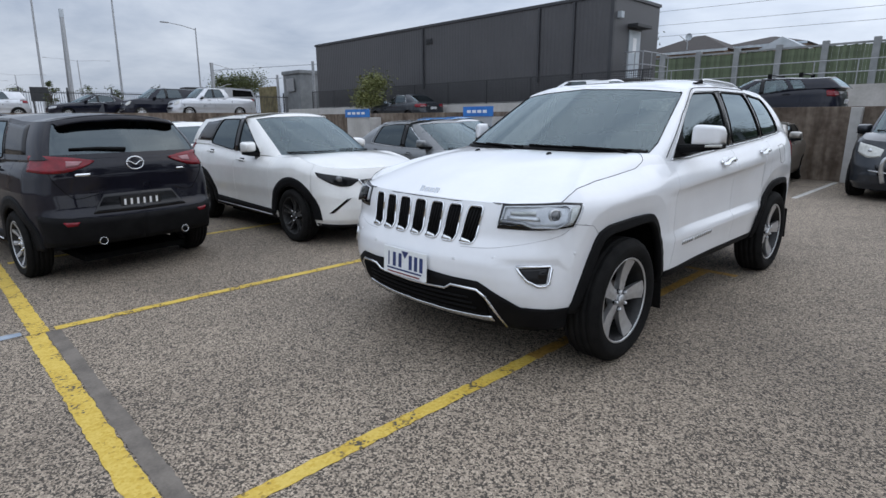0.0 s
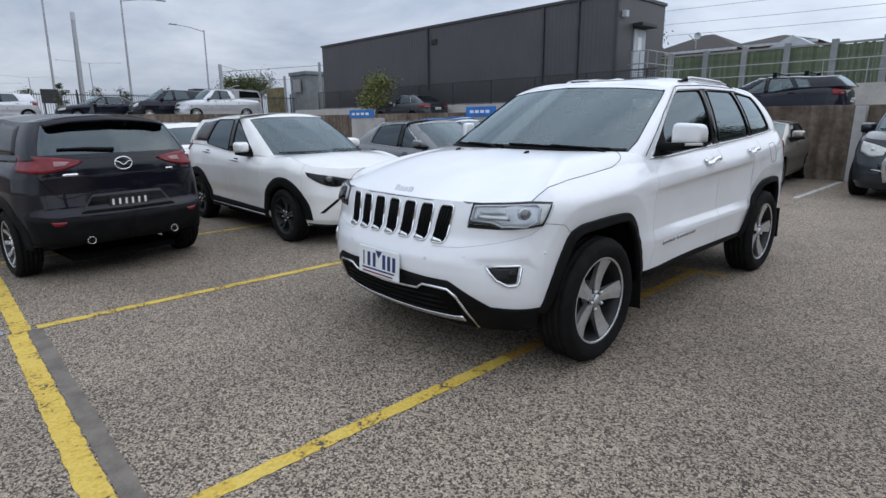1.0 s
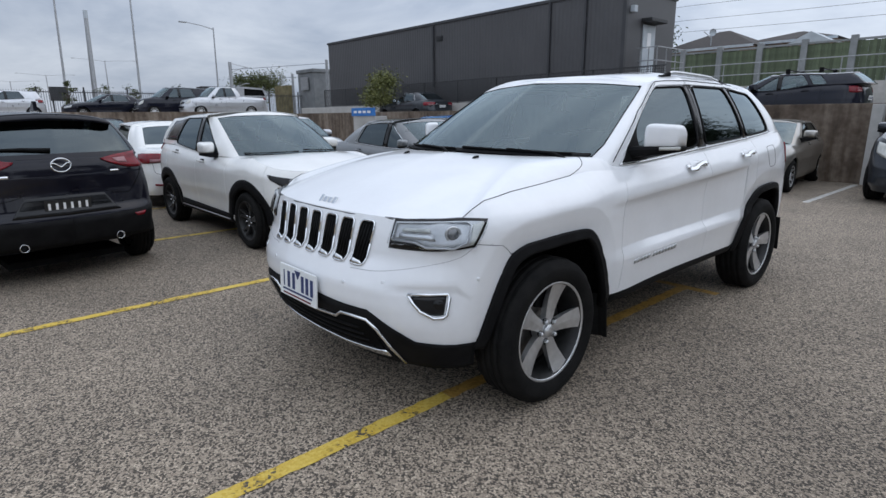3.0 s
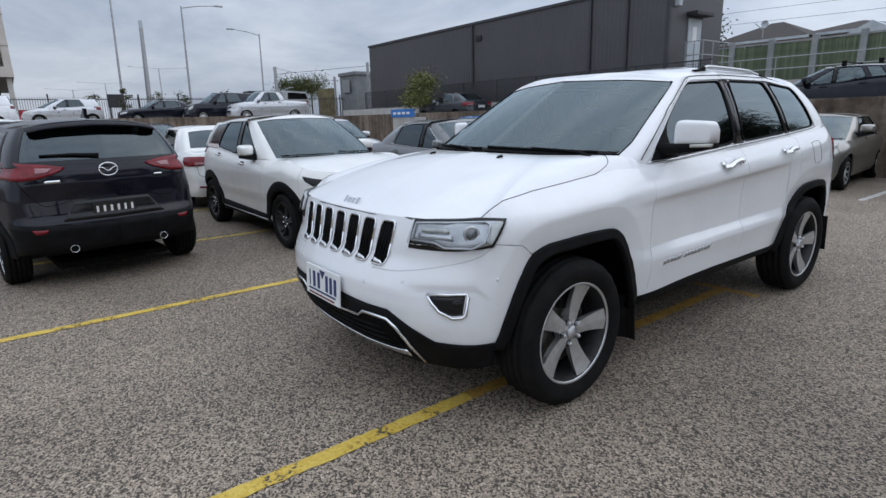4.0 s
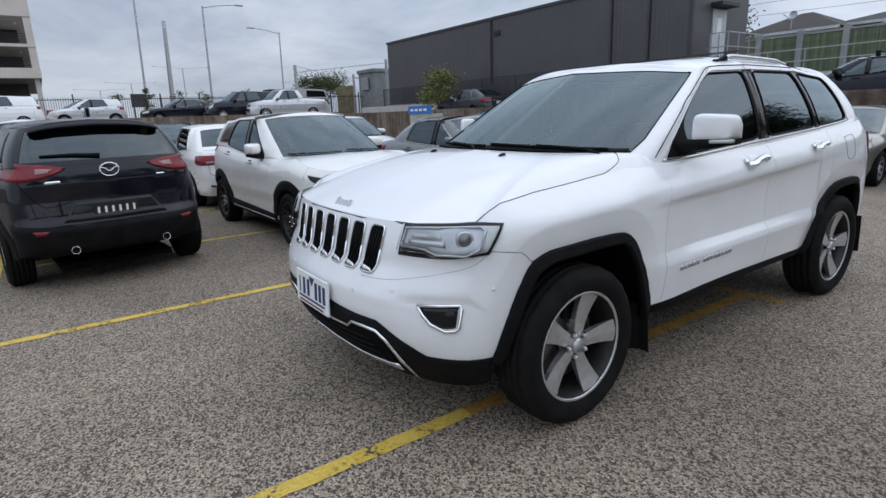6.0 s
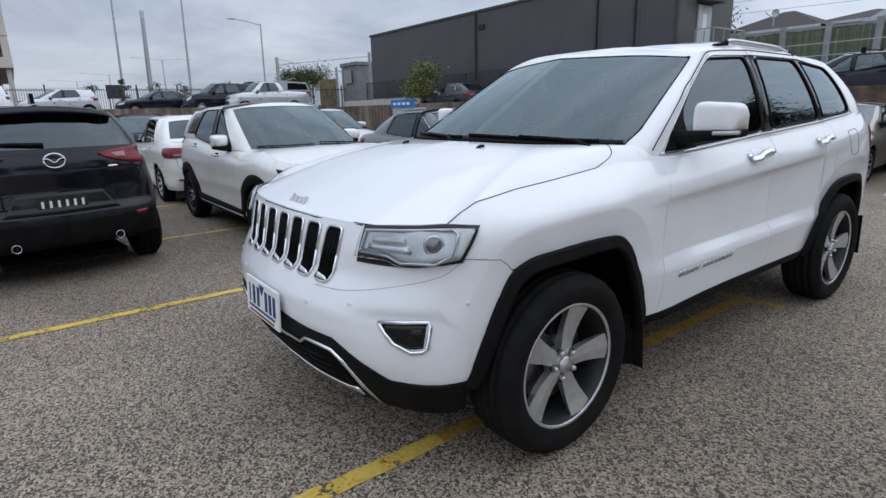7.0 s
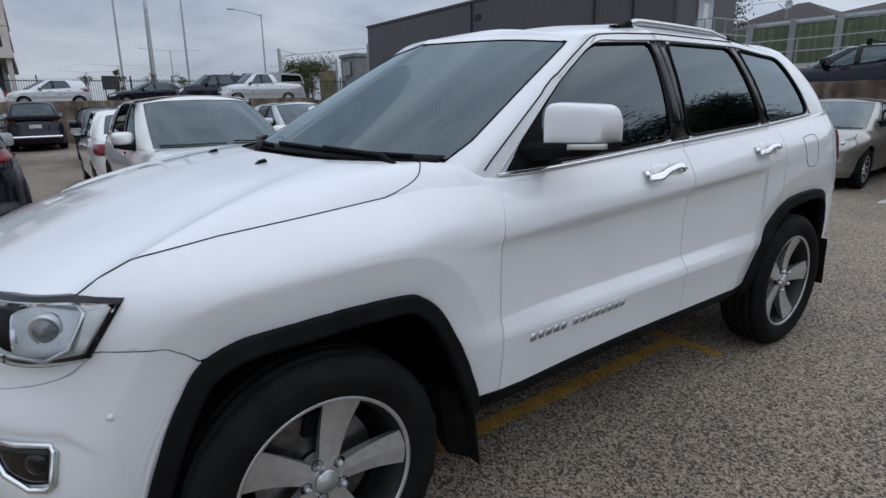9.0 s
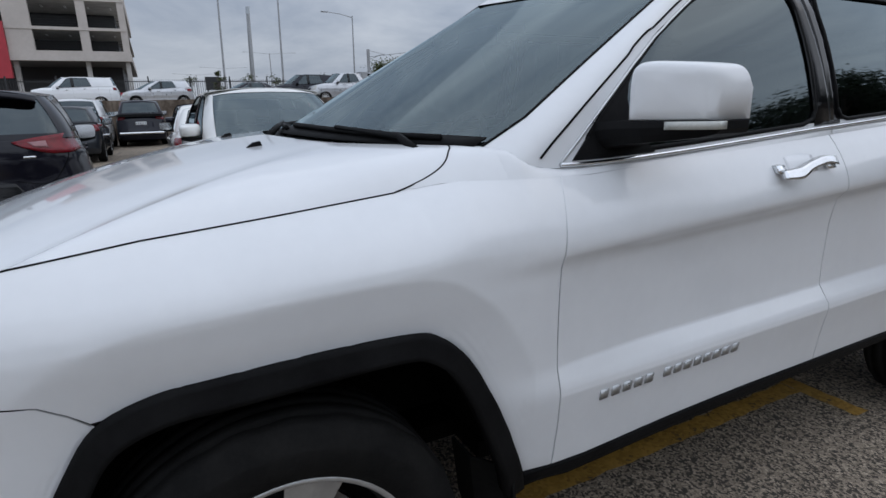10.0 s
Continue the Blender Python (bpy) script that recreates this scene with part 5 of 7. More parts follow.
tree(-22.4, 15.6, DECK_A, 2.5, 2.7, LEAF_SHRUB, "bushy yellow-green shrub beside the shed", "shrub", 4, 420, 0.55)
tree(-72, 30.6, DECK_B, 5.4, 6.6, LEAF, "round yellowish-green tree in the distance", "tree", 5, 700, 0.9)
tree(-47, 9.6, DECK_B, 2.5, 1.1, LEAF, "thin sparse sapling by the fence", "sapling", 6, 45, 0.6)
tree(-45, 11.5, DECK_B, 2.3, 1.0, LEAF, "thin sparse sapling by the fence", "sapling", 7, 45, 0.6)
tree(-43, 4.6, DECK_B, 2.6, 1.0, LEAF, "thin sparse sapling by the fence", "sapling", 8, 45, 0.6)
tree(-43, 2.6, DECK_B, 2.2, 1.3, LEAF, "thin sparse sapling by the fence", "sapling", 9, 45, 0.6)
tree(-43, 6.9, DECK_B, 2.4, 1.3, LEAF, "thin sparse sapling by the fence", "sapling", 10, 45, 0.6)
tree(-70, 20, DECK_B, 3.6, 3.4, LEAF_DARK, "dark low tree in the distance", "tree", 11)
tree(-30, 56, 5.0, 6.4, 7.0, LEAF_DARK, "dark tree beside the hillside houses", "tree", 12)

# trees and a pole behind the camera's side, seen in the car's glass
for k, (x, y, h, w) in enumerate(((21, -14, 10.0, 11.0), (20, -4, 11.0, 10.0), (21, 5, 12.0, 11.0), (20, 13, 13.5, 12.0), (22, 22, 12.5, 12.0), (23, 32, 11.0, 12.0), (21, 43, 14.0, 13.0), (24, 55, 16.0, 15.0), (22, 68, 12.0, 14.0))):
    tree(x, y, 0, h, w, LEAF_DARK, "dark leafy tree along the edge of the car park", "tree", 30 + k, 800, 0.75)
light_pole(22, 19, 0, 8.5, -2.0, 0.09)

# ---- the white four-wheel drive ----
HERO = Shape(
    plan=[(0.0, -0.9), (0.307, -0.888), (0.594, -0.835), (0.799, -0.735), (0.922, -0.6), (0.989, -0.42), (1.02, -0.15), (1.03, 0.4), (1.033, 1.4), (1.03, 2.3), (1.025, 2.95), (0.999, 3.4), (0.933, 3.68), (0.779, 3.84), (0.461, 3.9), (0.0, 3.915)],
    front=[(0.25, 0.17), (0.33, 0.11), (0.42, 0.055), (0.52, 0.015), (0.62, 0.0), (0.70, 0.005), (0.78, 0.045), (0.84, 0.085), (0.95, 0.105), (1.05, 0.13), (1.3, 0.2)],
    side=[(0.3, 0.07), (0.40, 0.035), (0.46, 0.014), (0.6, 0.004), (0.7, 0.0), (0.95, 0.0), (1.05, 0.006), (1.2, 0.03), (1.3, 0.05)],
    rear=[(0.3, 0.15), (0.5, 0.03), (0.65, 0.0), (0.75, 0.02), (0.9, 0.05), (1.2, 0.09), (1.35, 0.12)],
    top=[(-1.0, 1.035), (-0.62, 1.035), (-0.56, 1.046), (-0.50, 1.084), (-0.42, 1.117), (-0.33, 1.126), (-0.20, 1.138), (0.05, 1.157), (0.30, 1.178), (0.44, 1.196), (0.77, 1.19), (1.8, 1.24), (2.6, 1.28), (3.2, 1.315), (3.6, 1.34), (4.0, 1.34)],
    sill=[(-1.0, 0.29), (-0.6, 0.30), (-0.5, 0.34), (0.5, 0.44), (0.7, 0.455), (1.4, 0.475), (2.4, 0.47), (3.4, 0.44), (3.6, 0.36), (4, 0.36)],
    arches=[[(-0.505, 0.40), (-0.499, 0.433), (-0.422, 0.646), (-0.368, 0.76), (-0.305, 0.85), (-0.212, 0.889), (-0.105, 0.898), (0.095, 0.906), (0.278, 0.902), (0.345, 0.882), (0.414, 0.815), (0.488, 0.676), (0.552, 0.517), (0.594, 0.385)],
            [(2.43, 0.40), (2.50, 0.56), (2.60, 0.72), (2.70, 0.815), (2.82, 0.88), (2.95, 0.905), (3.15, 0.91), (3.30, 0.895), (3.40, 0.85), (3.47, 0.72), (3.51, 0.54), (3.52, 0.40)]],
    shoulder=([(-0.9, 0.02), (-0.5, 0.067), (-0.2, 0.123), (0.35, 0.132), (0.6, 0.06), (0.8, 0.05), (4, 0.05)], 0.15),
    belt=[(0, 0.27, 1.280), (0.50, 0.36, 1.272), (0.855, 0.57, 1.262), (0.925, 0.77, 1.205), (0.94, 1.74, 1.255), (0.94, 1.86, 1.26), (0.93, 2.58, 1.295), (0.925, 2.66, 1.30), (0.90, 3.20, 1.335), (0.845, 3.55, 1.36), (0.5, 3.74, 1.37), (0, 3.79, 1.37)],
    roof=[(0, 1.09, 1.752), (0.45, 1.205, 1.735), (0.722, 1.30, 1.708), (0.724, 1.46, 1.731), (0.760, 1.74, 1.741), (0.760, 1.85, 1.744), (0.750, 2.42, 1.738), (0.745, 2.50, 1.736), (0.721, 3.01, 1.695), (0.651, 3.28, 1.715), (0.4, 3.39, 1.735), (0, 3.42, 1.745)],
    bulge=0.025, crown=0.052, chamfer=0.028,
    crease=([(0.3, 0.07), (0.40, 0.04), (0.46, 0.026), (0.58, 0.014), (0.664, 0.0), (0.684, 0.004), (0.740, 0.042), (0.80, 0.045), (0.94, 0.043), (1.018, 0.032), (1.053, 0.003), (1.075, 0.002), (1.15, 0.02), (1.3, 0.05)], [(0.35, 0), (0.50, 0.12), (0.70, 0.5), (0.90, 0.88), (1.05, 1), (2.2, 1), (2.7, 0.3), (3.0, 0)], 0.008, 0.044), bow=True)
hero = build_car(HERO, "suv", pose(-0.12, 0, 0), "clean white four-wheel drive with a seven-slot grille, parked over a line", "car", PAINT_WHITE, dict(
    wheelbase=2.914, half=1.02, split=[(-0.9, 0.925), (-0.5, 0.931), (-0.371, 0.911), (-0.332, 0.883), (-0.300, 0.853)], split_end=-0.300, screen_v=(0.0, 0.955), v1=0.895, fender=-0.565, door=(0.66, 1.80, 2.72), tail=3.45, track=0.926, axles=(-0.012, 2.93), floor=0.36, wheel=(0.396, 0.275, 0.24, FIVE_SPOKE),
    stations=dict(windscreen=1.95, front_window=(3.0, 4.0), rear_window=(5.0, 6.0), quarter_window=(7.0, 8.0), rear_glass=9.2, deck=8.0)))


def hero_front(sh, car):
    def sym(line):
        return [(-q, z) for q, z in line[::-1] if q > 0.001] + list(line)
    # dark lower valance and intake
    rim = [(0.0, 0.612), (0.37, 0.594), (0.545, 0.594), (0.63, 0.548), (0.80, 0.458), (1.08, 0.443), (1.128, 0.440)]
    skin_patch("valance", sh, sym(rim), sym([(0.0, 0.292), (0.6, 0.292), (1.05, 0.300), (1.128, 0.31)]), 0.006, 0.03, BLACK_TRIM, car, 72, 8, "black textured plastic bumper valance", curve=False)
    skin_patch("lower_grille", sh, sym([(0.0, 0.497), (0.31, 0.512), (0.36, 0.542), (0.53, 0.540), (0.585, 0.50)]), sym([(0.0, 0.345), (0.3, 0.350), (0.55, 0.362), (0.60, 0.37)]), 0.010, 0.02, LINER, car, 50, 5, "", curve=False)
    for k in range(4):
        z = 0.375 + 0.035 * k
        skin_bar("intake_bar", sh, [(-0.53 + 0.02 * k, z), (0.0, z - 0.012), (0.53 - 0.02 * k, z)], 0.006, BLACK_TRIM, car, 0.014)
    skin_bar("intake_trim", sh, sym([(0.0, 0.498), (0.16, 0.504), (0.31, 0.513), (0.36, 0.545), (0.54, 0.542), (0.59, 0.505), (0.65, 0.40), (0.712, 0.305)]), 0.0095, CHROME, car, 0.012, curve=False, label="bright metal trim round the intake")
    skin_patch("blade", sh, sym([(0.0, 0.343), (0.3, 0.349), (0.55, 0.362), (0.61, 0.372)]), sym([(0.0, 0.312), (0.3, 0.318), (0.55, 0.330), (0.63, 0.335)]), 0.022, 0.02, CHROME, car, 50, 4, "bright metal lower blade", curve=False)
    # seven slots with bright frames
    for k in range(-3, 4):
        c, cb, hw = 0.153 * k + 0.004 * k * abs(k) * 0.3, 0.143 * k, 0.051
        top, bot = 1.003, 0.803
        slot = skin_patch("grille_slot", sh, [(c - hw, top), (c + hw, top)], [(cb - hw, bot), (cb + hw, bot)], 0.003, 0.01, LINER, car, 4, 4)
        for f in (-0.5, -0.17, 0.17, 0.5):
            skin_bar("fin", sh, [(c + f * hw * 1.3, top - 0.012), (cb + f * hw * 1.3, bot + 0.02)], 0.0035, BLACK_TRIM, slot, 0.004, curve=False)
        ring = []
        for t in np.linspace(0, 2 * math.pi, 29)[:-1]:
            a, b = math.copysign(abs(math.cos(t)) ** 0.42, math.cos(t)), math.copysign(abs(math.sin(t)) ** 0.30, math.sin(t))
            w = (b + 1) / 2
            ring.append((cb + (c - cb) * w + a * (hw + 0.004), bot + (top - bot) * w + b * 0.008))
        skin_bar("slot_frame", sh, ring, 0.0058, CHROME, slot, 0.005, closed=True, curve=False, label="bright slot frame")
        skin_patch("slot_foot", sh, [(cb - hw * 0.8, bot + 0.022), (cb + hw * 0.5, bot + 0.012)], [(cb - hw * 0.86, bot + 0.001), (cb + hw * 0.8, bot + 0.0)], 0.012, 0.012, CHROME, slot, 6, 3)
    # shut line of the bonnet, rounded into the cowl at its rear corners
    for s in (1, -1):
        f0 = sh.qx(0.575) / sh.qy(sh.belt[16][1])
        run = [(f, 0.0) for f in np.linspace(f0, 0.880, 60)] + [tuple(p) for p in spline([(0.880, 0.0), (0.897, 0.06), (0.909, 0.16), (0.916, 0.30), (0.915, 0.46), (0.906, 0.63), (0.888, 0.82), (0.862, 0.945)], 5)]
        bm = bmesh.new()
        add_tube(bm, [sh.deck(s, f, w, 0.0006) for f, w in run], 0.0020, 6)
        part("bonnet_seam", bm, LINER, car, "", True)
    # leading edge of the bonnet
    skin_bar("grille_seam", sh, sym([(0.0, 1.028), (0.3, 1.027), (0.64, 1.030)]), 0.0028, LINER, car, 0.0, curve=False)
    skin_bar("bumper_seam", sh, [(0.40, 0.775), (0.6, 0.787), (0.85, 0.83), (1.02, 0.872), (1.085, 0.912), (1.11, 0.928)], 0.0010, SEAM_GREY, car, 0.0)
    skin_bar("bumper_seam", sh, [(-0.40, 0.775), (-0.6, 0.787), (-0.85, 0.83), (-1.02, 0.872), (-1.085, 0.912), (-1.11, 0.928)], 0.0010, SEAM_GREY, car, 0.0)
    for s in (1, -1):
        skin_bar("fender_seam", sh, [(s * 1.112, 0.931), (s * 1.19, 0.928), (s * 1.256, 0.911), (s * 1.295, 0.883), (s * 1.322, 0.856)], 0.0010, SEAM_GREY, car, 0.0, curve=False)
        lamp = skin_patch("headlight", sh, [(s * q, z) for q, z in ((0.655, 1.034), (0.86, 1.043), (1.08, 1.050), (1.184, 1.045))], [(s * q, z) for q, z in ((0.632, 0.898), (0.86, 0.900), (1.0, 0.910), (1.10, 0.922))], 0.004, 0.02, GLOSS_BLACK, car, 22, 6, "headlamp with a projector lens in a black surround")
        skin_patch("reflector", sh, [(s * q, z) for q, z in ((0.676, 1.022), (0.86, 1.031), (1.08, 1.037), (1.160, 1.035))], [(s * q, z) for q, z in ((0.655, 0.944), (0.79, 0.940), (0.85, 0.919), (1.0, 0.919), (1.092, 0.935))], 0.007, 0.004, LAMP_BOWL, lamp, 20, 6, "bright lamp reflector")
        skin_patch("lamp_bar", sh, [(s * 0.72, 0.998), (s * 0.88, 1.004)], [(s * 0.72, 0.982), (s * 0.885, 0.984)], 0.016, 0.012, LENS_PALE, lamp, 8, 3)
        skin_patch("lamp_step", sh, [(s * 0.70, 0.974), (s * 0.90, 0.978)], [(s * 0.70, 0.955), (s * 0.91, 0.950)], 0.012, 0.006, SATIN, lamp, 8, 3)
        p = sh.skin(s * 1.0, 0.982, 0.012)
        n_ = Vector(sh.skin(s * 1.0, 0.982, 0.1)) - Vector(p)
        bm = lathe([(0.0, 0.012), (0.014, 0.010), (0.025, 0.003), (0.029, 0.0), (0.034, 0.004), (0.038, 0.0), (0.038, -0.02)], 24, "Z")
        o = part("projector", bm, SATIN, lamp, "round projector lens", True)
        o.matrix_local = Matrix.Translation(p) @ n_.to_track_quat("Z", "Y").to_matrix().to_4x4()
        bm = lathe([(0.0, 0.013), (0.014, 0.010), (0.024, 0.003), (0.028, 0.0)], 20, "Z")
        o = part("projector_lens", bm, SMOKED, lamp, "", True)
        o.matrix_local = Matrix.Translation(Vector(p) + n_.normalized() * 0.004) @ n_.to_track_quat("Z", "Y").to_matrix().to_4x4()
        skin_bar("light_guide", sh, [(s * q, z) for q, z in ((0.660, 0.942), (0.80, 0.938), (0.86, 0.918), (1.00, 0.918), (1.06, 0.945), (1.095, 1.02), (1.075, 1.034), (0.86, 1.029), (0.678, 1.020), (0.662, 0.95))], 0.0055, SATIN, lamp, 0.014, closed=True, curve=False)
        skin_patch("side_reflector", sh, [(s * 1.102, 1.025), (s * 1.158, 1.032)], [(s * 1.072, 0.932), (s * 1.088, 0.936)], 0.014, 0.006, LENS_PALE, lamp, 6, 5)
        skin_patch("lens", sh, [(s * q, z) for q, z in ((0.665, 1.028), (0.86, 1.037), (1.08, 1.043), (1.172, 1.040))], [(s * q, z) for q, z in ((0.640, 0.925), (0.80, 0.925), (0.86, 0.910), (1.0, 0.912), (1.096, 0.926))], 0.028, 0.003, LENS_CLEAR, lamp, 20, 6, "clear polycarbonate lens")
        # fog lamp
        fog = skin_patch("fog_lamp", sh, [(s * q, z) for q, z in ((0.785, 0.688), (0.88, 0.694), (0.963, 0.695))], [(s * q, z) for q, z in ((0.835, 0.628), (0.895, 0.605), (0.948, 0.608))], 0.003, 0.012, GLOSS_BLACK, car, 14, 6, "black fog lamp recess with a bright ring")
        skin_bar("fog_ring", sh, [(s * q, z) for q, z in ((0.772, 0.698), (0.88, 0.703), (0.970, 0.704), (0.978, 0.690), (0.962, 0.607), (0.945, 0.594), (0.90, 0.591), (0.835, 0.622), (0.80, 0.658))], 0.0085, CHROME, fog, 0.006, closed=True, curve=False)
        p = sh.skin(s * 0.925, 0.655, 0.006)
        n_ = Vector(sh.skin(s * 0.925, 0.655, 0.1)) - Vector(p)
        o = part("fog_lens", lathe([(0.0, 0.006), (0.02, 0.004), (0.027, 0.0), (0.030, -0.01)], 20, "Z"), GLOSS_BLACK, fog, "", True)
        o.matrix_local = Matrix.Translation(p) @ n_.to_track_quat("Z", "Y").to_matrix().to_4x4()
        for q, z in ((0.374, 0.702), (0.635, 0.736), (1.117, 0.769)):
            p = sh.skin(s * q, z, 0.0015)
            n_ = Vector(sh.skin(s * q, z, 0.1)) - Vector(p)
            o = part("parking_sensor", lathe([(0.0, -0.0010), (0.0098, -0.0010), (0.0102, -0.005), (0.0120, -0.005), (0.0122, -0.0016)], 20, "Z"), PAINT_WHITE, car, "", True)
            o.matrix_local = Matrix.Translation(p) @ n_.to_track_quat("Z", "Y").to_matrix().to_4x4()
    # badge: plain shapes on the bonnet's edge
    for dx, w, hh in ((-0.068, 0.028, 0.052), (-0.022, 0.036, 0.034), (0.024, 0.036, 0.034), (0.068, 0.034, 0.046)):
        p = Vector(sh.deck(1 if dx >= 0 else -1, abs(dx) / sh.qy(sh.belt[16][1]), 0.05, 0.004))
        o = part("badge_piece", box(-w / 2, w / 2, -0.003, 0.003, -hh / 2, hh / 2, 0.0028), CHROME, car, "small chrome badge piece")
        o.matrix_local = Matrix.Translation((dx, p.y, p.z + 0.004)) @ pose(0, 0, 0, -38, 0, 0)
    # number plate
    pl = new("number_plate")
    pl.parent = car
    pl.matrix_local = pose(-0.015, -0.922, 0.612, -3, 0, 0)
    part("plate", box(-0.205, 0.205, -0.006, 0.006, -0.088, 0.090, 0.005), PLATE_WHITE, pl, "white plate in a pale surround")
    for k, x in enumerate((-0.150, -0.095, -0.038, 0.062, 0.112, 0.162)):
        e = 0.005 if k == 0 else 0.014
        part("mark", box(x - e, x + e, -0.0085, -0.0062, -0.033, 0.058), INK_BLUE, pl)
    part("mark", prism([(-0.024, 0.076), (0.042, 0.076), (0.009, 0.030)], -0.0085, -0.0062), INK_BLUE, pl)
    part("small_print", box(-0.165, 0.165, -0.0085, -0.0062, -0.054, -0.044), INK_BLUE, pl)
    part("small_print", box(-0.16, 0.15, -0.0085, -0.0062, -0.076, -0.068), LENS_RED, pl)
    # washer jets
    for x in (-0.33, 0.33):
        best = min(((Vector(sh.deck(1, f_, w_)) - Vector((0.335, 0.10, 1.28))).length, f_, w_) for f_ in np.linspace(0.05, 0.95, 46) for w_ in np.linspace(0.4, 0.92, 27))
        p = Vector(sh.deck(1 if x > 0 else -1, best[1], best[2]))
        part("washer_jet", prism([(p.y - 0.022, p.z - 0.004), (p.y + 0.024, p.z - 0.002), (p.y + 0.018, p.z + 0.014), (p.y - 0.002, p.z + 0.010)], p.x - 0.011, p.x + 0.011, "YZ"), BLACK_TRIM, car)


def hero_mirror(sh, car, s):
    """Door mirror: a swept painted cap over a black housing on a short arm, with a lens in its outer end."""
    mir = new("door_mirror")
    mir.parent = car
    x0, x1 = 0.985, 1.146

    def sweep(x):
        a = min(1.0, max(0.0, (x - x0) / (x1 - x0)))
        return 0.853 + 0.118 * a ** 1.5

    def outline(zb, zt, grow, n=40):
        """A rounded outline, flat below, fuller at the inner top."""
        cx, cz, hw, hz = (x0 + x1) / 2, (zb + zt) / 2, (x1 - x0) / 2, (zt - zb) / 2
        out = []
        for t in np.linspace(0, 2 * math.pi, n, endpoint=False):
            c, d = math.cos(t), math.sin(t)
            e = 0.42 if d > 0 else 0.16
            x, z = math.copysign(abs(c) ** e, c), math.copysign(abs(d) ** e, d)
            x -= 0.16 * max(0.0, z) * c if c > 0 else -0.05 * max(0.0, z)
            out.append((cx + x * hw * grow, cz + z * hz * grow - (0.0 if z < 0 else 0.008 * z * (x + 1))))
        return out
    rows = []
    for grow, dep in ((0.30, 0.0), (0.62, 0.002), (0.80, 0.006), (0.90, 0.013), (0.96, 0.024), (0.99, 0.040), (1.0, 0.060), (1.0, 0.09), (0.985, 0.125)):
        ring = [(s * x, sweep(x) + dep, z if z > 1.34 else 1.317 + 0.3 * (z - 1.317) * (1 if grow < 0.9 else 0)) for x, z in outline(1.317, 1.456, grow)]
        rows.append(ring + ring[:1])
    bm = bmesh.new()
    add_grid(bm, rows)
    bm.faces.new([bm.verts.new(p) for p in rows[0][:-1]])
    bmesh.ops.remove_doubles(bm, verts=bm.verts, dist=1e-5)
    bmesh.ops.recalc_face_normals(bm, faces=bm.faces)
    part("shell", bm, PAINT_WHITE, mir, "", True)
    bm = bmesh.new()
    bm.faces.new([bm.verts.new((s * x, sweep(x) + 0.121, z)) for x, z in outline(1.317, 1.456, 0.97)])
    part("mirror_glass", bm, CHROME, mir)
    # housing below the cap, and the arm to the window's corner
    bm = bmesh.new()
    secs = [(0.885, 0.835, 0.15, 1.236, 1.312), (0.935, 0.840, 0.14, 1.250, 1.315), (0.975, 0.848, 0.13, 1.260, 1.3165), (1.03, sweep(1.03) - 0.004, 0.13, 1.266, 1.3165), (1.08, sweep(1.08) - 0.004, 0.13, 1.272, 1.3165), (1.125, sweep(1.125) - 0.004, 0.13, 1.279, 1.3165), (1.145, sweep(1.145) - 0.001, 0.12, 1.286, 1.3165), (1.154, sweep(1.154) + 0.010, 0.10, 1.297, 1.315)]
    loops = []
    for x, y, d, zl, zh in secs:
        r = 0.32 * (zh - zl)
        loops.append([(s * x, y + r, zl), (s * x, y + d, zl), (s * x, y + d, zh), (s * x, y + 0.4 * r, zh), (s * x, y, zh - r), (s * x, y + 0.2 * r, zl + r), (s * x, y + r, zl)])
    add_grid(bm, loops)
    bm.faces.new([bm.verts.new(p) for p in loops[-1][:-1]])
    bmesh.ops.remove_doubles(bm, verts=bm.verts, dist=1e-5)
    bmesh.ops.recalc_face_normals(bm, faces=bm.faces)
    part("foot", bm, BLACK_TRIM, mir, "black plastic housing and arm", False)
    bm = bmesh.new()
    xs = np.linspace(1.075, 1.1555, 9)
    front = [[(s * x, sweep(x) - 0.008 + (0.010 if x > 1.148 else 0.0), z) for x in xs] for z in (1.297, 1.306, 1.315)]
    add_slab(bm, front, [[(x, y + 0.03, z) for x, y, z in r] for r in front])
    bmesh.ops.recalc_face_normals(bm, faces=bm.faces)
    part("indicator", bm, LENS_PALE, mir, "clear indicator lens", True)
    # black corner panel of the window behind the arm
    bm = bmesh.new()
    grids = [[[sh.cabin(s * (2.99 + w * (0.34 * (1 - v / 0.42) + 0.01)), v, o) for w in np.linspace(0, 1, 5)] for v in np.linspace(0.03, 0.42, 7)] for o in (0.006, -0.004)]
    add_slab(bm, *grids)
    bmesh.ops.recalc_face_normals(bm, faces=bm.faces)
    part("corner_panel", bm, BLACK_TRIM, car, "black panel in the window's front corner")


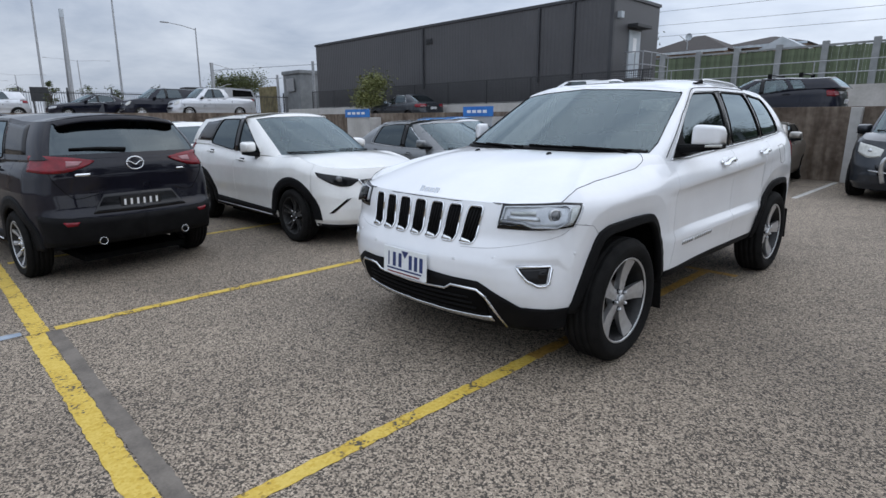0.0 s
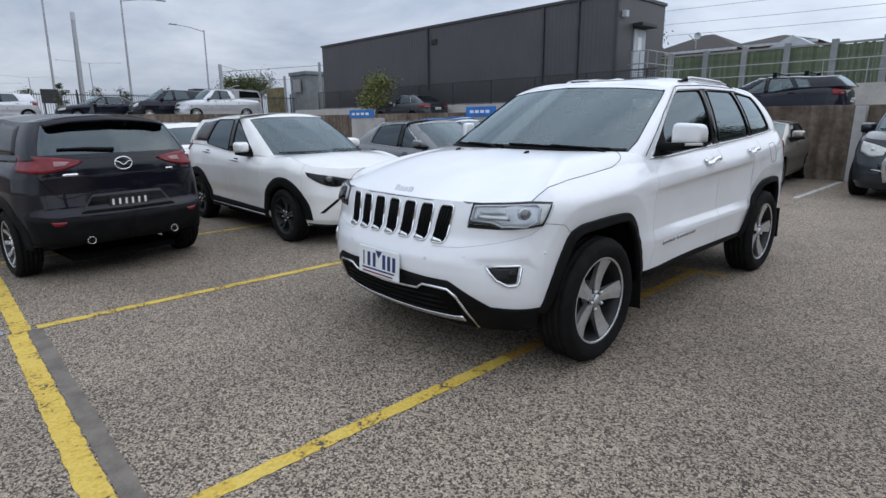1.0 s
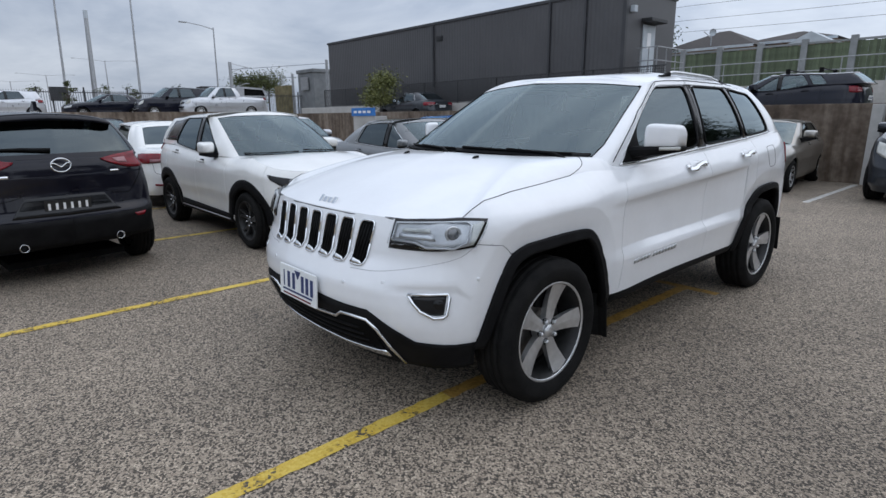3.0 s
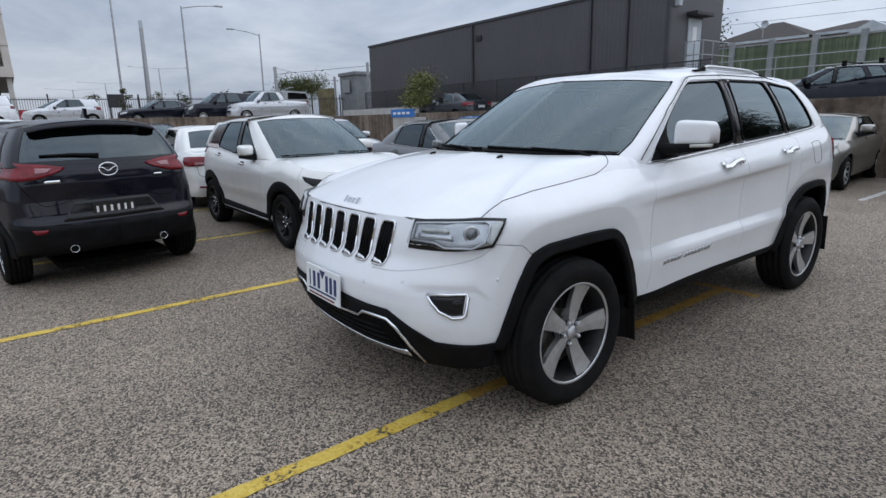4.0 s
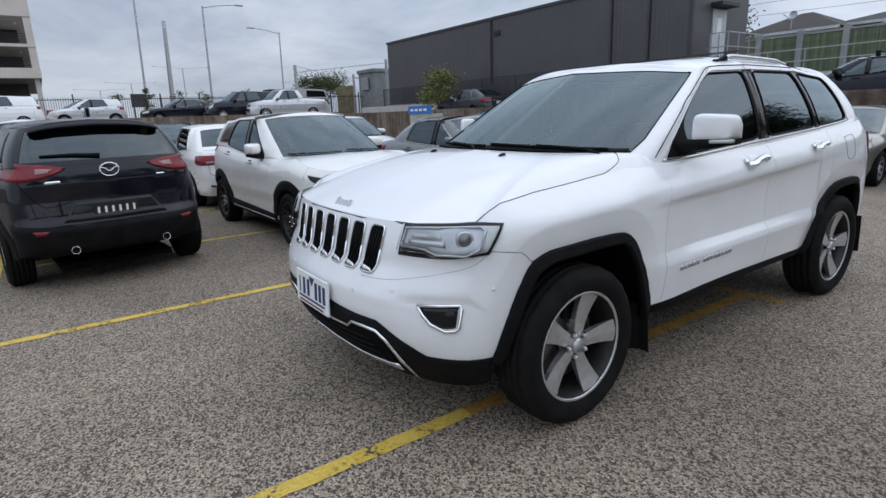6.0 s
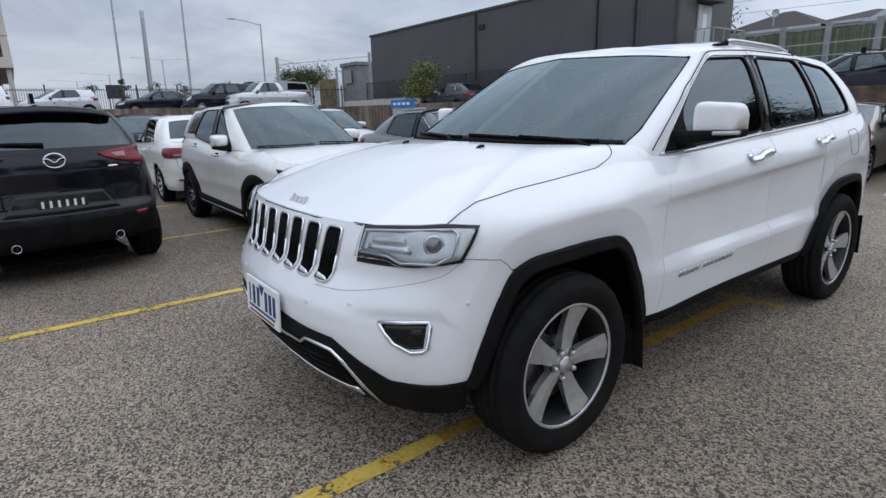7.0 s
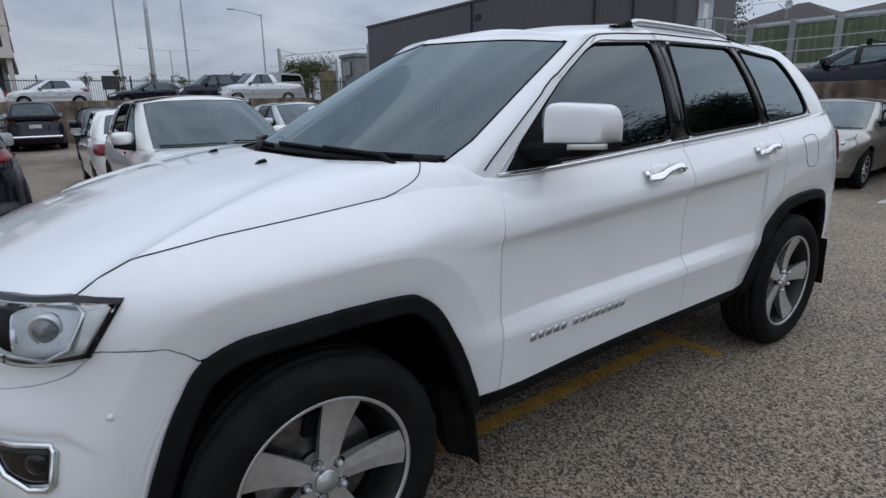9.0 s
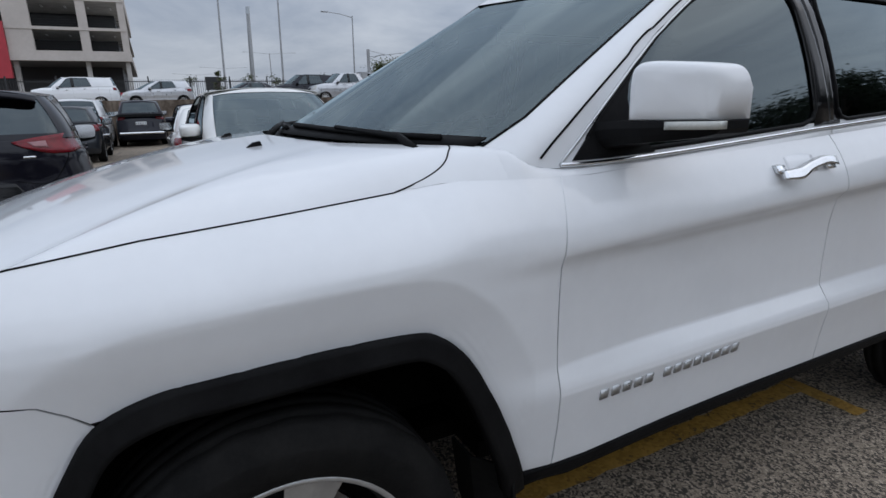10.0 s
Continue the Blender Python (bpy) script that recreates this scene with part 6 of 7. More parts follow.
def hero_side(sh, car):
    for s in (1, -1):
        # wheel-arch flares
        for a in sh.arches:
            pts = [(sh.qy(y), z) for y, z in a]
            c = np.mean(a, axis=0)
            inner = []
            for y, z in a:
                v = np.array((y - c[0], z - 0.36))
                l = np.linalg.norm(v)
                v = v * (1 - 0.055 / l)
                inner.append((sh.qy(c[0] + v[0]), 0.36 + v[1]))
            skin_patch("arch_flare", sh, [(s * q, z) for q, z in pts], [(s * q, z) for q, z in inner], 0.016, 0.05, BLACK_TRIM, car, 70, 6, "black plastic wheel-arch flare", curve=False)
        # sill
        skin_patch("sill_trim", sh, [(s * sh.qy(y), z) for y, z in ((0.57, 0.440), (0.8, 0.457), (1.4, 0.474), (2.44, 0.466))], [(s * sh.qy(y), z) for y, z in ((0.56, 0.392), (0.8, 0.406), (1.4, 0.424), (2.40, 0.424))], 0.004, 0.05, BLACK_TRIM, car, 24, 5, "black plastic sill")
        # handles
        for q0, q1, z0, z1 in ((3.075, 3.352, 1.150, 1.168), (4.005, 4.245, 1.188, 1.200)):
            mid, zm = (q0 + q1) / 2, (z0 + z1) / 2
            hd = skin_patch("door_handle", sh, [(s * (q0 + 0.07), zm + 0.028), (s * mid, zm + 0.034), (s * (q1 - 0.07), zm + 0.030)], [(s * (q0 + 0.07), zm - 0.018), (s * mid, zm - 0.022), (s * (q1 - 0.07), zm - 0.016)], 0.001, 0.003, PAINT_WHITE, car, 10, 4, "chrome pull handle over a hand recess")
            skin_patch("grip", sh, [(s * (q0 + 0.010), z0 + 0.006), (s * (q0 + 0.09), z0 + 0.012), (s * mid, zm + 0.014), (s * (q1 - 0.06), z1 + 0.018), (s * (q1 - 0.004), z1 + 0.017)], [(s * (q0 + 0.004), z0 - 0.016), (s * (q0 + 0.08), z0 - 0.018), (s * mid, zm - 0.006), (s * (q1 - 0.05), z1 - 0.002), (s * (q1 - 0.008), z1 - 0.010)], 0.034, 0.016, CHROME, hd, 20, 5)
            for e in (q0 + 0.02, q1 - 0.02):
                skin_patch("grip_foot", sh, [(s * (e - 0.015), zm + 0.010), (s * (e + 0.015), zm + 0.012)], [(s * (e - 0.015), zm - 0.012), (s * (e + 0.015), zm - 0.010)], 0.020, 0.022, CHROME, hd, 3, 3)
        # name strip: plain pieces
        xs = [2.42 + 0.0405 * k + (0.03 if k > 4 else 0) for k in range(13)]
        for k, q in enumerate(xs):
            z = 0.627 + 0.013 * (q - 2.42) / 0.58
            skin_patch("badge_piece", sh, [(s * q, z + 0.014), (s * (q + 0.027), z + 0.014)], [(s * q, z - 0.014), (s * (q + 0.027), z - 0.014)], 0.004, 0.004, SATIN, car, 3, 2, "small silver badge piece")
        # fuel flap
        if s > 0:
            skin_bar("fuel_flap_seam", sh, [(4.60, 1.222), (4.70, 1.232), (4.775, 1.226), (4.79, 1.15), (4.765, 1.07), (4.64, 1.062), (4.612, 1.14)], 0.0018, LINER, car, 0.0, closed=True)
        # tail lamp and mud flaps
        skin_patch("tail_lamp", sh, [(s * sh.qy(3.60), 1.235), (s * sh.qy(3.78), 1.25), (s * (sh.end - 0.45), 1.25)], [(s * sh.qy(3.66), 1.05), (s * sh.qy(3.80), 1.02), (s * (sh.end - 0.45), 1.05)], 0.012, 0.03, LENS_RED, car, 14, 5, "red tail lamp")
        for y, z0, z1 in ((0.535, 0.185, 0.46), (3.495, 0.24, 0.55)):
            b = bmesh.new()
            rows = [[(s * x, y + 0.03 * (1 - f) - (0.05 if x < 0.9 else 0.0), z0 + (0.06 if (x < 0.85 and f == 0) else 0) + (z1 - z0) * f) for x in (0.78, 0.88, 0.95, 1.005)] for f in (0, 0.35, 0.7, 1)]
            add_slab(b, rows, [[(x, yy + 0.008, z) for x, yy, z in r] for r in rows])
            bmesh.ops.recalc_face_normals(b, faces=b.faces)
            part("mud_flap", b, RUBBER, car, "black rubber mud flap")
        # pillars, seals and bright strip
        cabin_patch("b_pillar_trim", sh, s * 3.985, s * 5.015, 0.03, 0.92, 0.003, 0.004, GLOSS_BLACK, car, "gloss black pillar trim")
        cabin_patch("c_pillar_trim", sh, s * 5.985, s * 7.015, 0.03, 0.92, 0.003, 0.004, GLOSS_BLACK, car, "gloss black pillar trim")
        cabin_bar("belt_strip", sh, [(s * u, 0.012) for u in (2.93, 3.5, 4.5, 5.5, 6.5, 7.5, 8.05)], 0.006, CHROME, car, 0.006, "bright strip under the side windows")
        cabin_bar("window_strip", sh, [(s * 2.93, 0.012), (s * 2.94, 0.4), (s * 2.97, 0.78), (s * 3.08, 0.915), (s * 3.5, 0.922), (s * 4.5, 0.922), (s * 5.5, 0.922), (s * 6.5, 0.922), (s * 7.5, 0.92), (s * 8.0, 0.88), (s * 8.04, 0.5), (s * 8.05, 0.02)], 0.004, SATIN, car, 0.003)
        cabin_bar("door_seam", sh, [(s * 2.70, 0.03), (s * 2.66, 0.13), (s * 2.62, 0.34), (s * 2.62, 0.60), (s * 2.66, 0.80), (s * 2.82, 0.955), (s * 3.3, 0.985), (s * 4.0, 0.985), (s * 5.5, 0.985), (s * 7.0, 0.985)], 0.0030, LINER, car, 0.001)
        cabin_bar("screen_seal", sh, [(s * 1.945, 0.0), (s * 1.945, 0.15), (s * 1.945, 0.5), (s * 1.94, 0.90), (s * 1.87, 0.955)], 0.004, BLACK_TRIM, car, 0.0)
        # roof rail
        ra = [Vector(sh.cabin(u, 1.0)) for u in (3.45, 3.75, 4.0, 5.0, 5.9, 7.0, 7.45, 7.9)]
        up = (0.016, 0.032, 0.047, 0.052, 0.047, 0.037, 0.028, 0.010)
        run = spline([(s * (p.x - 0.078), p.y, p.z + h) for p, h in zip(ra, up)], 6)
        rr = part("roof_rail", tube(run[10:-8], 0.0145, 8), SATIN, car, "silver roof rail on black feet", True)
        for foot in (run[:12], run[-10:]):
            taper = np.linspace(0.010, 0.0175, len(foot)).tolist()
            part("rail_foot", tube(foot, taper if foot[0][1] < 2.0 else taper[::-1], 8), BLACK_TRIM, rr, "", True)
            mid = foot[len(foot) // 2]
            part("rail_pad", box(mid[0] - 0.015, mid[0] + 0.015, mid[1] - 0.07, mid[1] + 0.07, mid[2] - 0.045, mid[2] + 0.004, 0.006), BLACK_TRIM, rr)
        hero_mirror(sh, car, s)
    # wipers, tint band, mirror inside
    for x0, x1 in ((0.70, 0.02), (-0.02, -0.66)):
        pts = []
        for f in np.linspace(0, 1, 8):
            x = x0 + (x1 - x0) * f
            u = 2 * abs(x) / 0.86
            pts.append(np.array(sh.cabin(math.copysign(min(u, 1.92), x), 0.012 + 0.022 * f, 0.012)))
        b = bmesh.new()
        add_tube(b, pts, [0.009] * 8, 6)
        wp = part("wiper", b, BLACK_TRIM, car, "black wiper", True)
        b = bmesh.new()
        add_tube(b, [pts[0] + np.array((0, -0.07, -0.03)), pts[1] + np.array((0, -0.03, 0.0)), pts[4] + np.array((0, -0.006, 0.010))], [0.014, 0.010, 0.006], 6)
        part("wiper_arm", b, BLACK_TRIM, wp, "", True)
    cabin_patch("tint_band", sh, -1.93, 1.93, 0.885, 0.950, -0.007, 0.001, SCREEN_BORDER, car, "", 30, 3)
    for s in (1, -1):
        cabin_patch("side_border", sh, s * 1.80, s * 1.945, 0.045, 0.884, -0.007, 0.001, SCREEN_BORDER, car, "", 5, 20)
    cabin_patch("cowl_trim", sh, -1.90, 1.90, -0.012, 0.034, 0.006, 0.004, BLACK_TRIM, car, "black plastic cowl edge below the wipers", 30, 3)
    part("inside_mirror", box(-0.13, 0.13, 1.02, 1.06, 1.575, 1.645, 0.015), CABIN, car)


hero_front(HERO, hero)
hero_side(HERO, hero)

# ---- the other parked cars ----
def plain_shape(W, fo, wb, ro, nose, cowl, belt0, belt1, roof_h, cowl_y, roof0, roof1, glass_end, pillars, boot=None, arch=0.36, top_in=0.80, roof_in=0.70, nose_drop=0.0):
    """A usual car from its main sizes; pillars: the lengths at which the B and C pillars stand."""
    e = wb + ro
    b1, b2, c1, c2, d0 = pillars
    tail = boot or belt1
    return Shape(
        plan=[(0, -fo), (0.35 * W, -fo + 0.02), (0.62 * W, -fo + 0.09), (0.82 * W, -fo + 0.24), (0.93 * W, -fo + 0.45), (0.985 * W, -0.1), (W, 0.5), (W, wb * 0.5), (W, wb * 0.85), (0.985 * W, wb + 0.2), (0.94 * W, e - 0.38), (0.82 * W, e - 0.14), (0.5 * W, e - 0.03), (0, e)],
        front=[(0.15, 0.12), (0.3, 0.03), (0.45, 0.0), (0.6, 0.02), (0.75, 0.09), (0.95, 0.22), (1.2, 0.3)],
        side=[(0.2, 0.08), (0.32, 0.02), (0.5, 0.02), (0.62, 0.0), (0.85, 0.005), (1.0, 0.03), (1.2, 0.06)],
        rear=[(0.2, 0.12), (0.4, 0.0), (0.55, 0.0), (0.7, 0.04), (0.95, 0.08), (1.2, 0.14)],
        top=[(-fo - 0.1, nose), (-fo + 0.35, nose + 0.05), (0, nose + 0.15), (cowl_y, cowl - 0.03), (cowl_y + 0.5, belt0), (wb * 0.9, belt1), (glass_end - 0.02, belt1), (e, tail)],
        sill=[(-fo, 0.20), (0.4, 0.22), (wb - 0.4, 0.22), (e, 0.26)],
        arches=[[(yc + arch * 1.04 * math.sin(t), 0.29 + (arch + 0.02) * math.cos(t)) for t in np.linspace(-1.5, 1.5, 11)] for yc in (0, wb)],
        shoulder=([(-fo, 0.03), (0, 0.10), (cowl_y, 0.10), (cowl_y + 0.5, 0.05), (e, 0.05)], 0.14),
        belt=[(0, cowl_y - 0.25, cowl + 0.02), (0.5 * W, cowl_y - 0.18, cowl + 0.01), (0.80 * W, cowl_y + 0.05, cowl), (0.90 * W, cowl_y + 0.38, belt0 + 0.01), (0.92 * W, b1, belt0 + 0.02), (0.92 * W, b2, belt0 + 0.025), (0.91 * W, c1, belt1 + 0.01), (0.905 * W, c2, belt1 + 0.012), (0.88 * W, d0, belt1 + 0.02), (0.80 * W, glass_end - 0.1, belt1 + 0.03), (0.5 * W, glass_end, belt1 + 0.03), (0, glass_end + 0.04, belt1 + 0.03)],
        roof=[(0, roof0 - 0.12, roof_h - 0.05), (0.45 * W, roof0 - 0.08, roof_h - 0.06), (0.66 * W, roof0 + 0.05, roof_h - 0.085), (0.70 * W, roof0 + 0.25, roof_h - 0.08), (0.74 * W, b1 - 0.02, roof_h - 0.06), (0.74 * W, b2 - 0.02, roof_h - 0.06), (0.73 * W, c1 - 0.22, roof_h - 0.07), (0.725 * W, c2 - 0.22, roof_h - 0.07), (0.70 * W, min(d0 - 0.25, roof1 - 0.15), roof_h - 0.10), (0.64 * W, roof1 - 0.03, roof_h - 0.10), (0.4 * W, roof1 + 0.02, roof_h - 0.075), (0, roof1 + 0.04, roof_h - 0.06)],
        bulge=0.02, crown=0.05)


STATIONS = dict(windscreen=1.95, front_window=(3.0, 4.0), rear_window=(5.0, 6.0), rear_glass=9.2, deck=8.0)
SMALL_SUV = plain_shape(0.885, 0.86, 2.57, 0.83, 0.90, 1.05, 1.03, 1.13, 1.60, 0.42, 1.25, 2.95, 3.24, (1.42, 1.54, 2.28, 2.36, 2.75), arch=0.385)
SMALL_SUV.sill = [(-0.9, 0.22), (-0.4, 0.24), (0.4, 0.26), (2.2, 0.27), (2.9, 0.34), (3.4, 0.38)]
SMALL_SUV.rear = [(0.3, 0.10), (0.42, 0.03), (0.55, 0.0), (0.64, 0.01), (0.70, 0.06), (0.85, 0.075), (1.0, 0.065), (1.1, 0.075), (1.2, 0.11)]
SMALL_SUV.front = [(0.2, 0.10), (0.32, 0.02), (0.45, 0.0), (0.58, 0.01), (0.72, 0.06), (0.85, 0.10), (0.95, 0.14), (1.2, 0.25)]
SEDAN = plain_shape(0.89, 0.95, 2.75, 1.02, 0.74, 0.95, 0.93, 1.00, 1.47, 0.55, 1.35, 2.55, 3.20, (1.55, 1.66, 2.50, 2.58, 2.9), boot=0.98)
BIG_SUV = plain_shape(0.94, 0.86, 2.79, 1.05, 1.02, 1.18, 1.14, 1.2, 1.82, 0.38, 1.05, 3.4, 3.62, (1.45, 1.58, 2.45, 2.55, 3.2))
HATCH = plain_shape(0.85, 0.78, 2.5, 0.65, 0.80, 0.98, 0.97, 1.05, 1.53, 0.25, 1.1, 2.75, 3.0, (1.35, 1.45, 2.2, 2.3, 2.6))


def place(sh, m, name, label, paint, track, wheel_set, **more):
    wb = float(sh.arches[1][:, 0].mean())
    half = float(sh.line[:, 0].max())
    e = float(sh.line[-1][1])
    spec = dict(wheelbase=wb, half=half, fender=-0.38, door=(0.52, sh.belt[36][1], sh.belt[52][1] + 0.25), tail=e - 0.5, track=track, wheel=wheel_set, stations=dict(STATIONS), floor=0.22)
    spec.update(more)
    return build_car(sh, name, m, label, "car", paint, spec)


W18, W16, W17 = (0.335, 0.235, 0.215, TEN_SILVER), (0.315, 0.205, 0.195, TEN_SILVER), (0.375, 0.225, 0.25, TEN_SILVER)
white_crossover = place(SMALL_SUV, pose(-3.72, 1.13, 0, 0, 0, 92), "crossover", "white small crossover with black wheel-arch trim", PAINT_PEARL, 0.78, (0.335, 0.235, 0.215, TEN_DARK))
black_crossover = place(SMALL_SUV, pose(-6.83, -1.85, 0, 0, 0, -83.6), "crossover", "black small crossover seen from its tail", PAINT_BLACK, 0.78, (0.335, 0.235, 0.215, TEN_SILVER))
pearl_sedan = place(SEDAN, pose(-11.0, 0.98, 0, 0, 0, -90), "sedan", "pearl white sedan with red tail lamps", PAINT_PEARL, 0.77, W16)
grey_sedan = place(SEDAN, pose(-3.9, 4.4, 0, 0, 0, 90), "sedan", "dark silver-grey sedan between parked cars", PAINT_GREY, 0.77, W16)
LOW_HATCH = plain_shape(0.85, 0.78, 2.5, 0.65, 0.72, 0.90, 0.89, 0.96, 1.38, 0.25, 1.1, 2.75, 3.0, (1.35, 1.45, 2.2, 2.3, 2.6))
grey_runabout = place(LOW_HATCH, pose(-1.66, 9.75, 0, 0, 0, 4.5), "hatchback", "warm silver hatchback in front of the concrete wall", PAINT_WARM, 0.73, W16)
nudge_wagon = place(BIG_SUV, pose(1.25, 9.9, 0, 0, 0, 0), "large_suv", "dark grey large four-wheel drive with a bull bar", PAINT_SLATE, 0.8, W17)


def trim_arches(sh, car, width, off=0.008, material=BLACK_TRIM):
    for s in (1, -1):
        for a in sh.arches:
            c = np.mean(a, axis=0)
            outer = []
            for y, z in a:
                v = np.array((y - c[0], z - 0.32))
                outer.append((s * sh.qy(c[0] + v[0] * (1 + width / np.linalg.norm(v))), 0.32 + v[1] * (1 + width / np.linalg.norm(v))))
            skin_patch("arch_trim", sh, outer, [(s * sh.qy(y), z) for y, z in a], off, 0.03, material, car, 40, 4, "black plastic wheel-arch trim", curve=False)


def sill_trim(sh, car, y0, y1, z0, z1):
    for s in (1, -1):
        skin_patch("sill_trim", sh, [(s * sh.qy(y0), z0 + 0.07), (s * sh.qy(y1), z1 + 0.09)], [(s * sh.qy(y0), z0 - 0.05), (s * sh.qy(y1), z1 - 0.05)], 0.008, 0.03, BLACK_TRIM, car, 20, 4, "black plastic sill trim")
        skin_bar("sill_strip", sh, [(s * sh.qy(y0 + 0.1), z0 - 0.005), (s * sh.qy(y1 - 0.1), z1 - 0.005)], 0.008, SATIN, car, 0.010, curve=False)


def handles(sh, car, at, material):
    for s in (1, -1):
        for y, z in at:
            q = sh.qy(y)
            # flat dark patch paints the shade of the hand recess behind the grip
            h = skin_patch("door_handle", sh, [(s * (q - 0.06), z + 0.026), (s * (q + 0.06), z + 0.028)], [(s * (q - 0.06), z - 0.022), (s * (q + 0.06), z - 0.018)], 0.0012, 0.003, LINER, car, 6, 3)
            skin_bar("grip", sh, [(s * (q - 0.10), z - 0.004), (s * q, z + 0.004), (s * (q + 0.10), z + 0.002)], 0.013, material, h, 0.020)


def tail_lamps(sh, car, top, bottom, inner=None, label="red tail lamp"):
    """Lines of (metres from the tail's middle, height)."""
    for s in (1, -1):
        f = lambda line: [(s * (sh.end - d), z) for d, z in line]
        l = skin_patch("tail_lamp", sh, f(top), f(bottom), 0.012, 0.03, LENS_RED, car, 20, 6, label)
        if inner:
            skin_patch("clear_lens", sh, f(inner[0]), f(inner[1]), 0.0145, 0.006, LENS_ROSE, l, 8, 4, "clear reversing lens")


def tail_plate(sh, car, d, z, w, h, ground, ink, tilt=0.0):
    y = sh.skin(sh.end - 0.01, z, 0.008)[1]
    p = new("number_plate")
    p.parent = car
    p.matrix_local = pose(d, y, z, tilt, 0, 0)
    part("plate", box(-w / 2, w / 2, -0.004, 0.006, -h / 2, h / 2, 0.003), ground, p)
    n = 6
    for k in range(n):
        x = -w * 0.40 + w * 0.8 * k / (n - 1)
        part("mark", box(x - 0.010, x + 0.010, 0.0062, 0.008, -h * 0.26, h * 0.26), ink, p)


def head_lamps(sh, car, top, bottom, label="clear headlamp", core=LAMP_BOWL):
    for s in (1, -1):
        f = lambda line: [(s * q, z) for q, z in line]
        l = skin_patch("headlight", sh, f(top), f(bottom), 0.006, 0.02, core, car, 16, 6, label)
        a, b = np.mean(top, axis=0), np.mean(bottom, axis=0)
        c = (a + b) / 2
        p = Vector(sh.skin(s * c[0], c[1], 0.008))
        n_ = Vector(sh.skin(s * c[0], c[1], 0.1)) - p
        o = part("projector", lathe([(0.0, 0.012), (0.022, 0.009), (0.036, 0.0), (0.04, -0.01)], 18, "Z"), SATIN if core != GLOSS_BLACK else SMOKED, l, "", True)
        o.matrix_local = Matrix.Translation(p) @ n_.to_track_quat("Z", "Y").to_matrix().to_4x4()


def mirrors(sh, car, y, z, size, paint, x=None):
    cx = x or sh.skin(sh.qy(y), z - 0.1)[0] + size[0] * 0.42
    for s in (1, -1):
        door_mirror(car, cx, y, z, size, cx - size[0] * 0.5 - 0.05, paint, s, False)


def front_wipers(sh, car):
    for x0, x1 in ((0.62, 0.03), (-0.03, -0.60)):
        pts = [np.array(sh.cabin(math.copysign(min(2 * abs(x) / (0.8 * 0.885), 1.9), x), 0.01 + 0.03 * f, 0.010)) for f, x in ((f, x0 + (x1 - x0) * f) for f in np.linspace(0, 1, 6))]
        bm = bmesh.new()
        add_tube(bm, pts, 0.007, 5)
        part("wiper", bm, BLACK_TRIM, car, "", True)


def roof_fin(sh, car, y, z, paint):
    bm = bmesh.new()
    add_prism(bm, [(y - 0.10, z), (y + 0.08, z), (y + 0.075, z + 0.088), (y + 0.045, z + 0.092), (y - 0.01, z + 0.05)], -0.016, 0.016, "YZ")
    bmesh.ops.recalc_face_normals(bm, faces=bm.faces)
    part("aerial_fin", bm, paint, car)


def roof_bars(sh, car, ys, z, half):
    for y in ys:
        b = part("roof_bar", tube([(-half, y, z), (half, y, z)], 0.018, 6), BLACK_TRIM, car)
        for s in (1, -1):
            part("bar_foot", box(s * half - 0.04, s * half + 0.04, y - 0.05, y + 0.05, z - 0.10, z + 0.03, 0.01), BLACK_TRIM, b)


def rear_seam(sh, car, lines):
    for line in lines:
        for s in (1, -1):
            skin_bar("tailgate_seam", sh, [(s * (sh.end - d), z) for d, z in line], 0.003, LINER, car, 0.0)


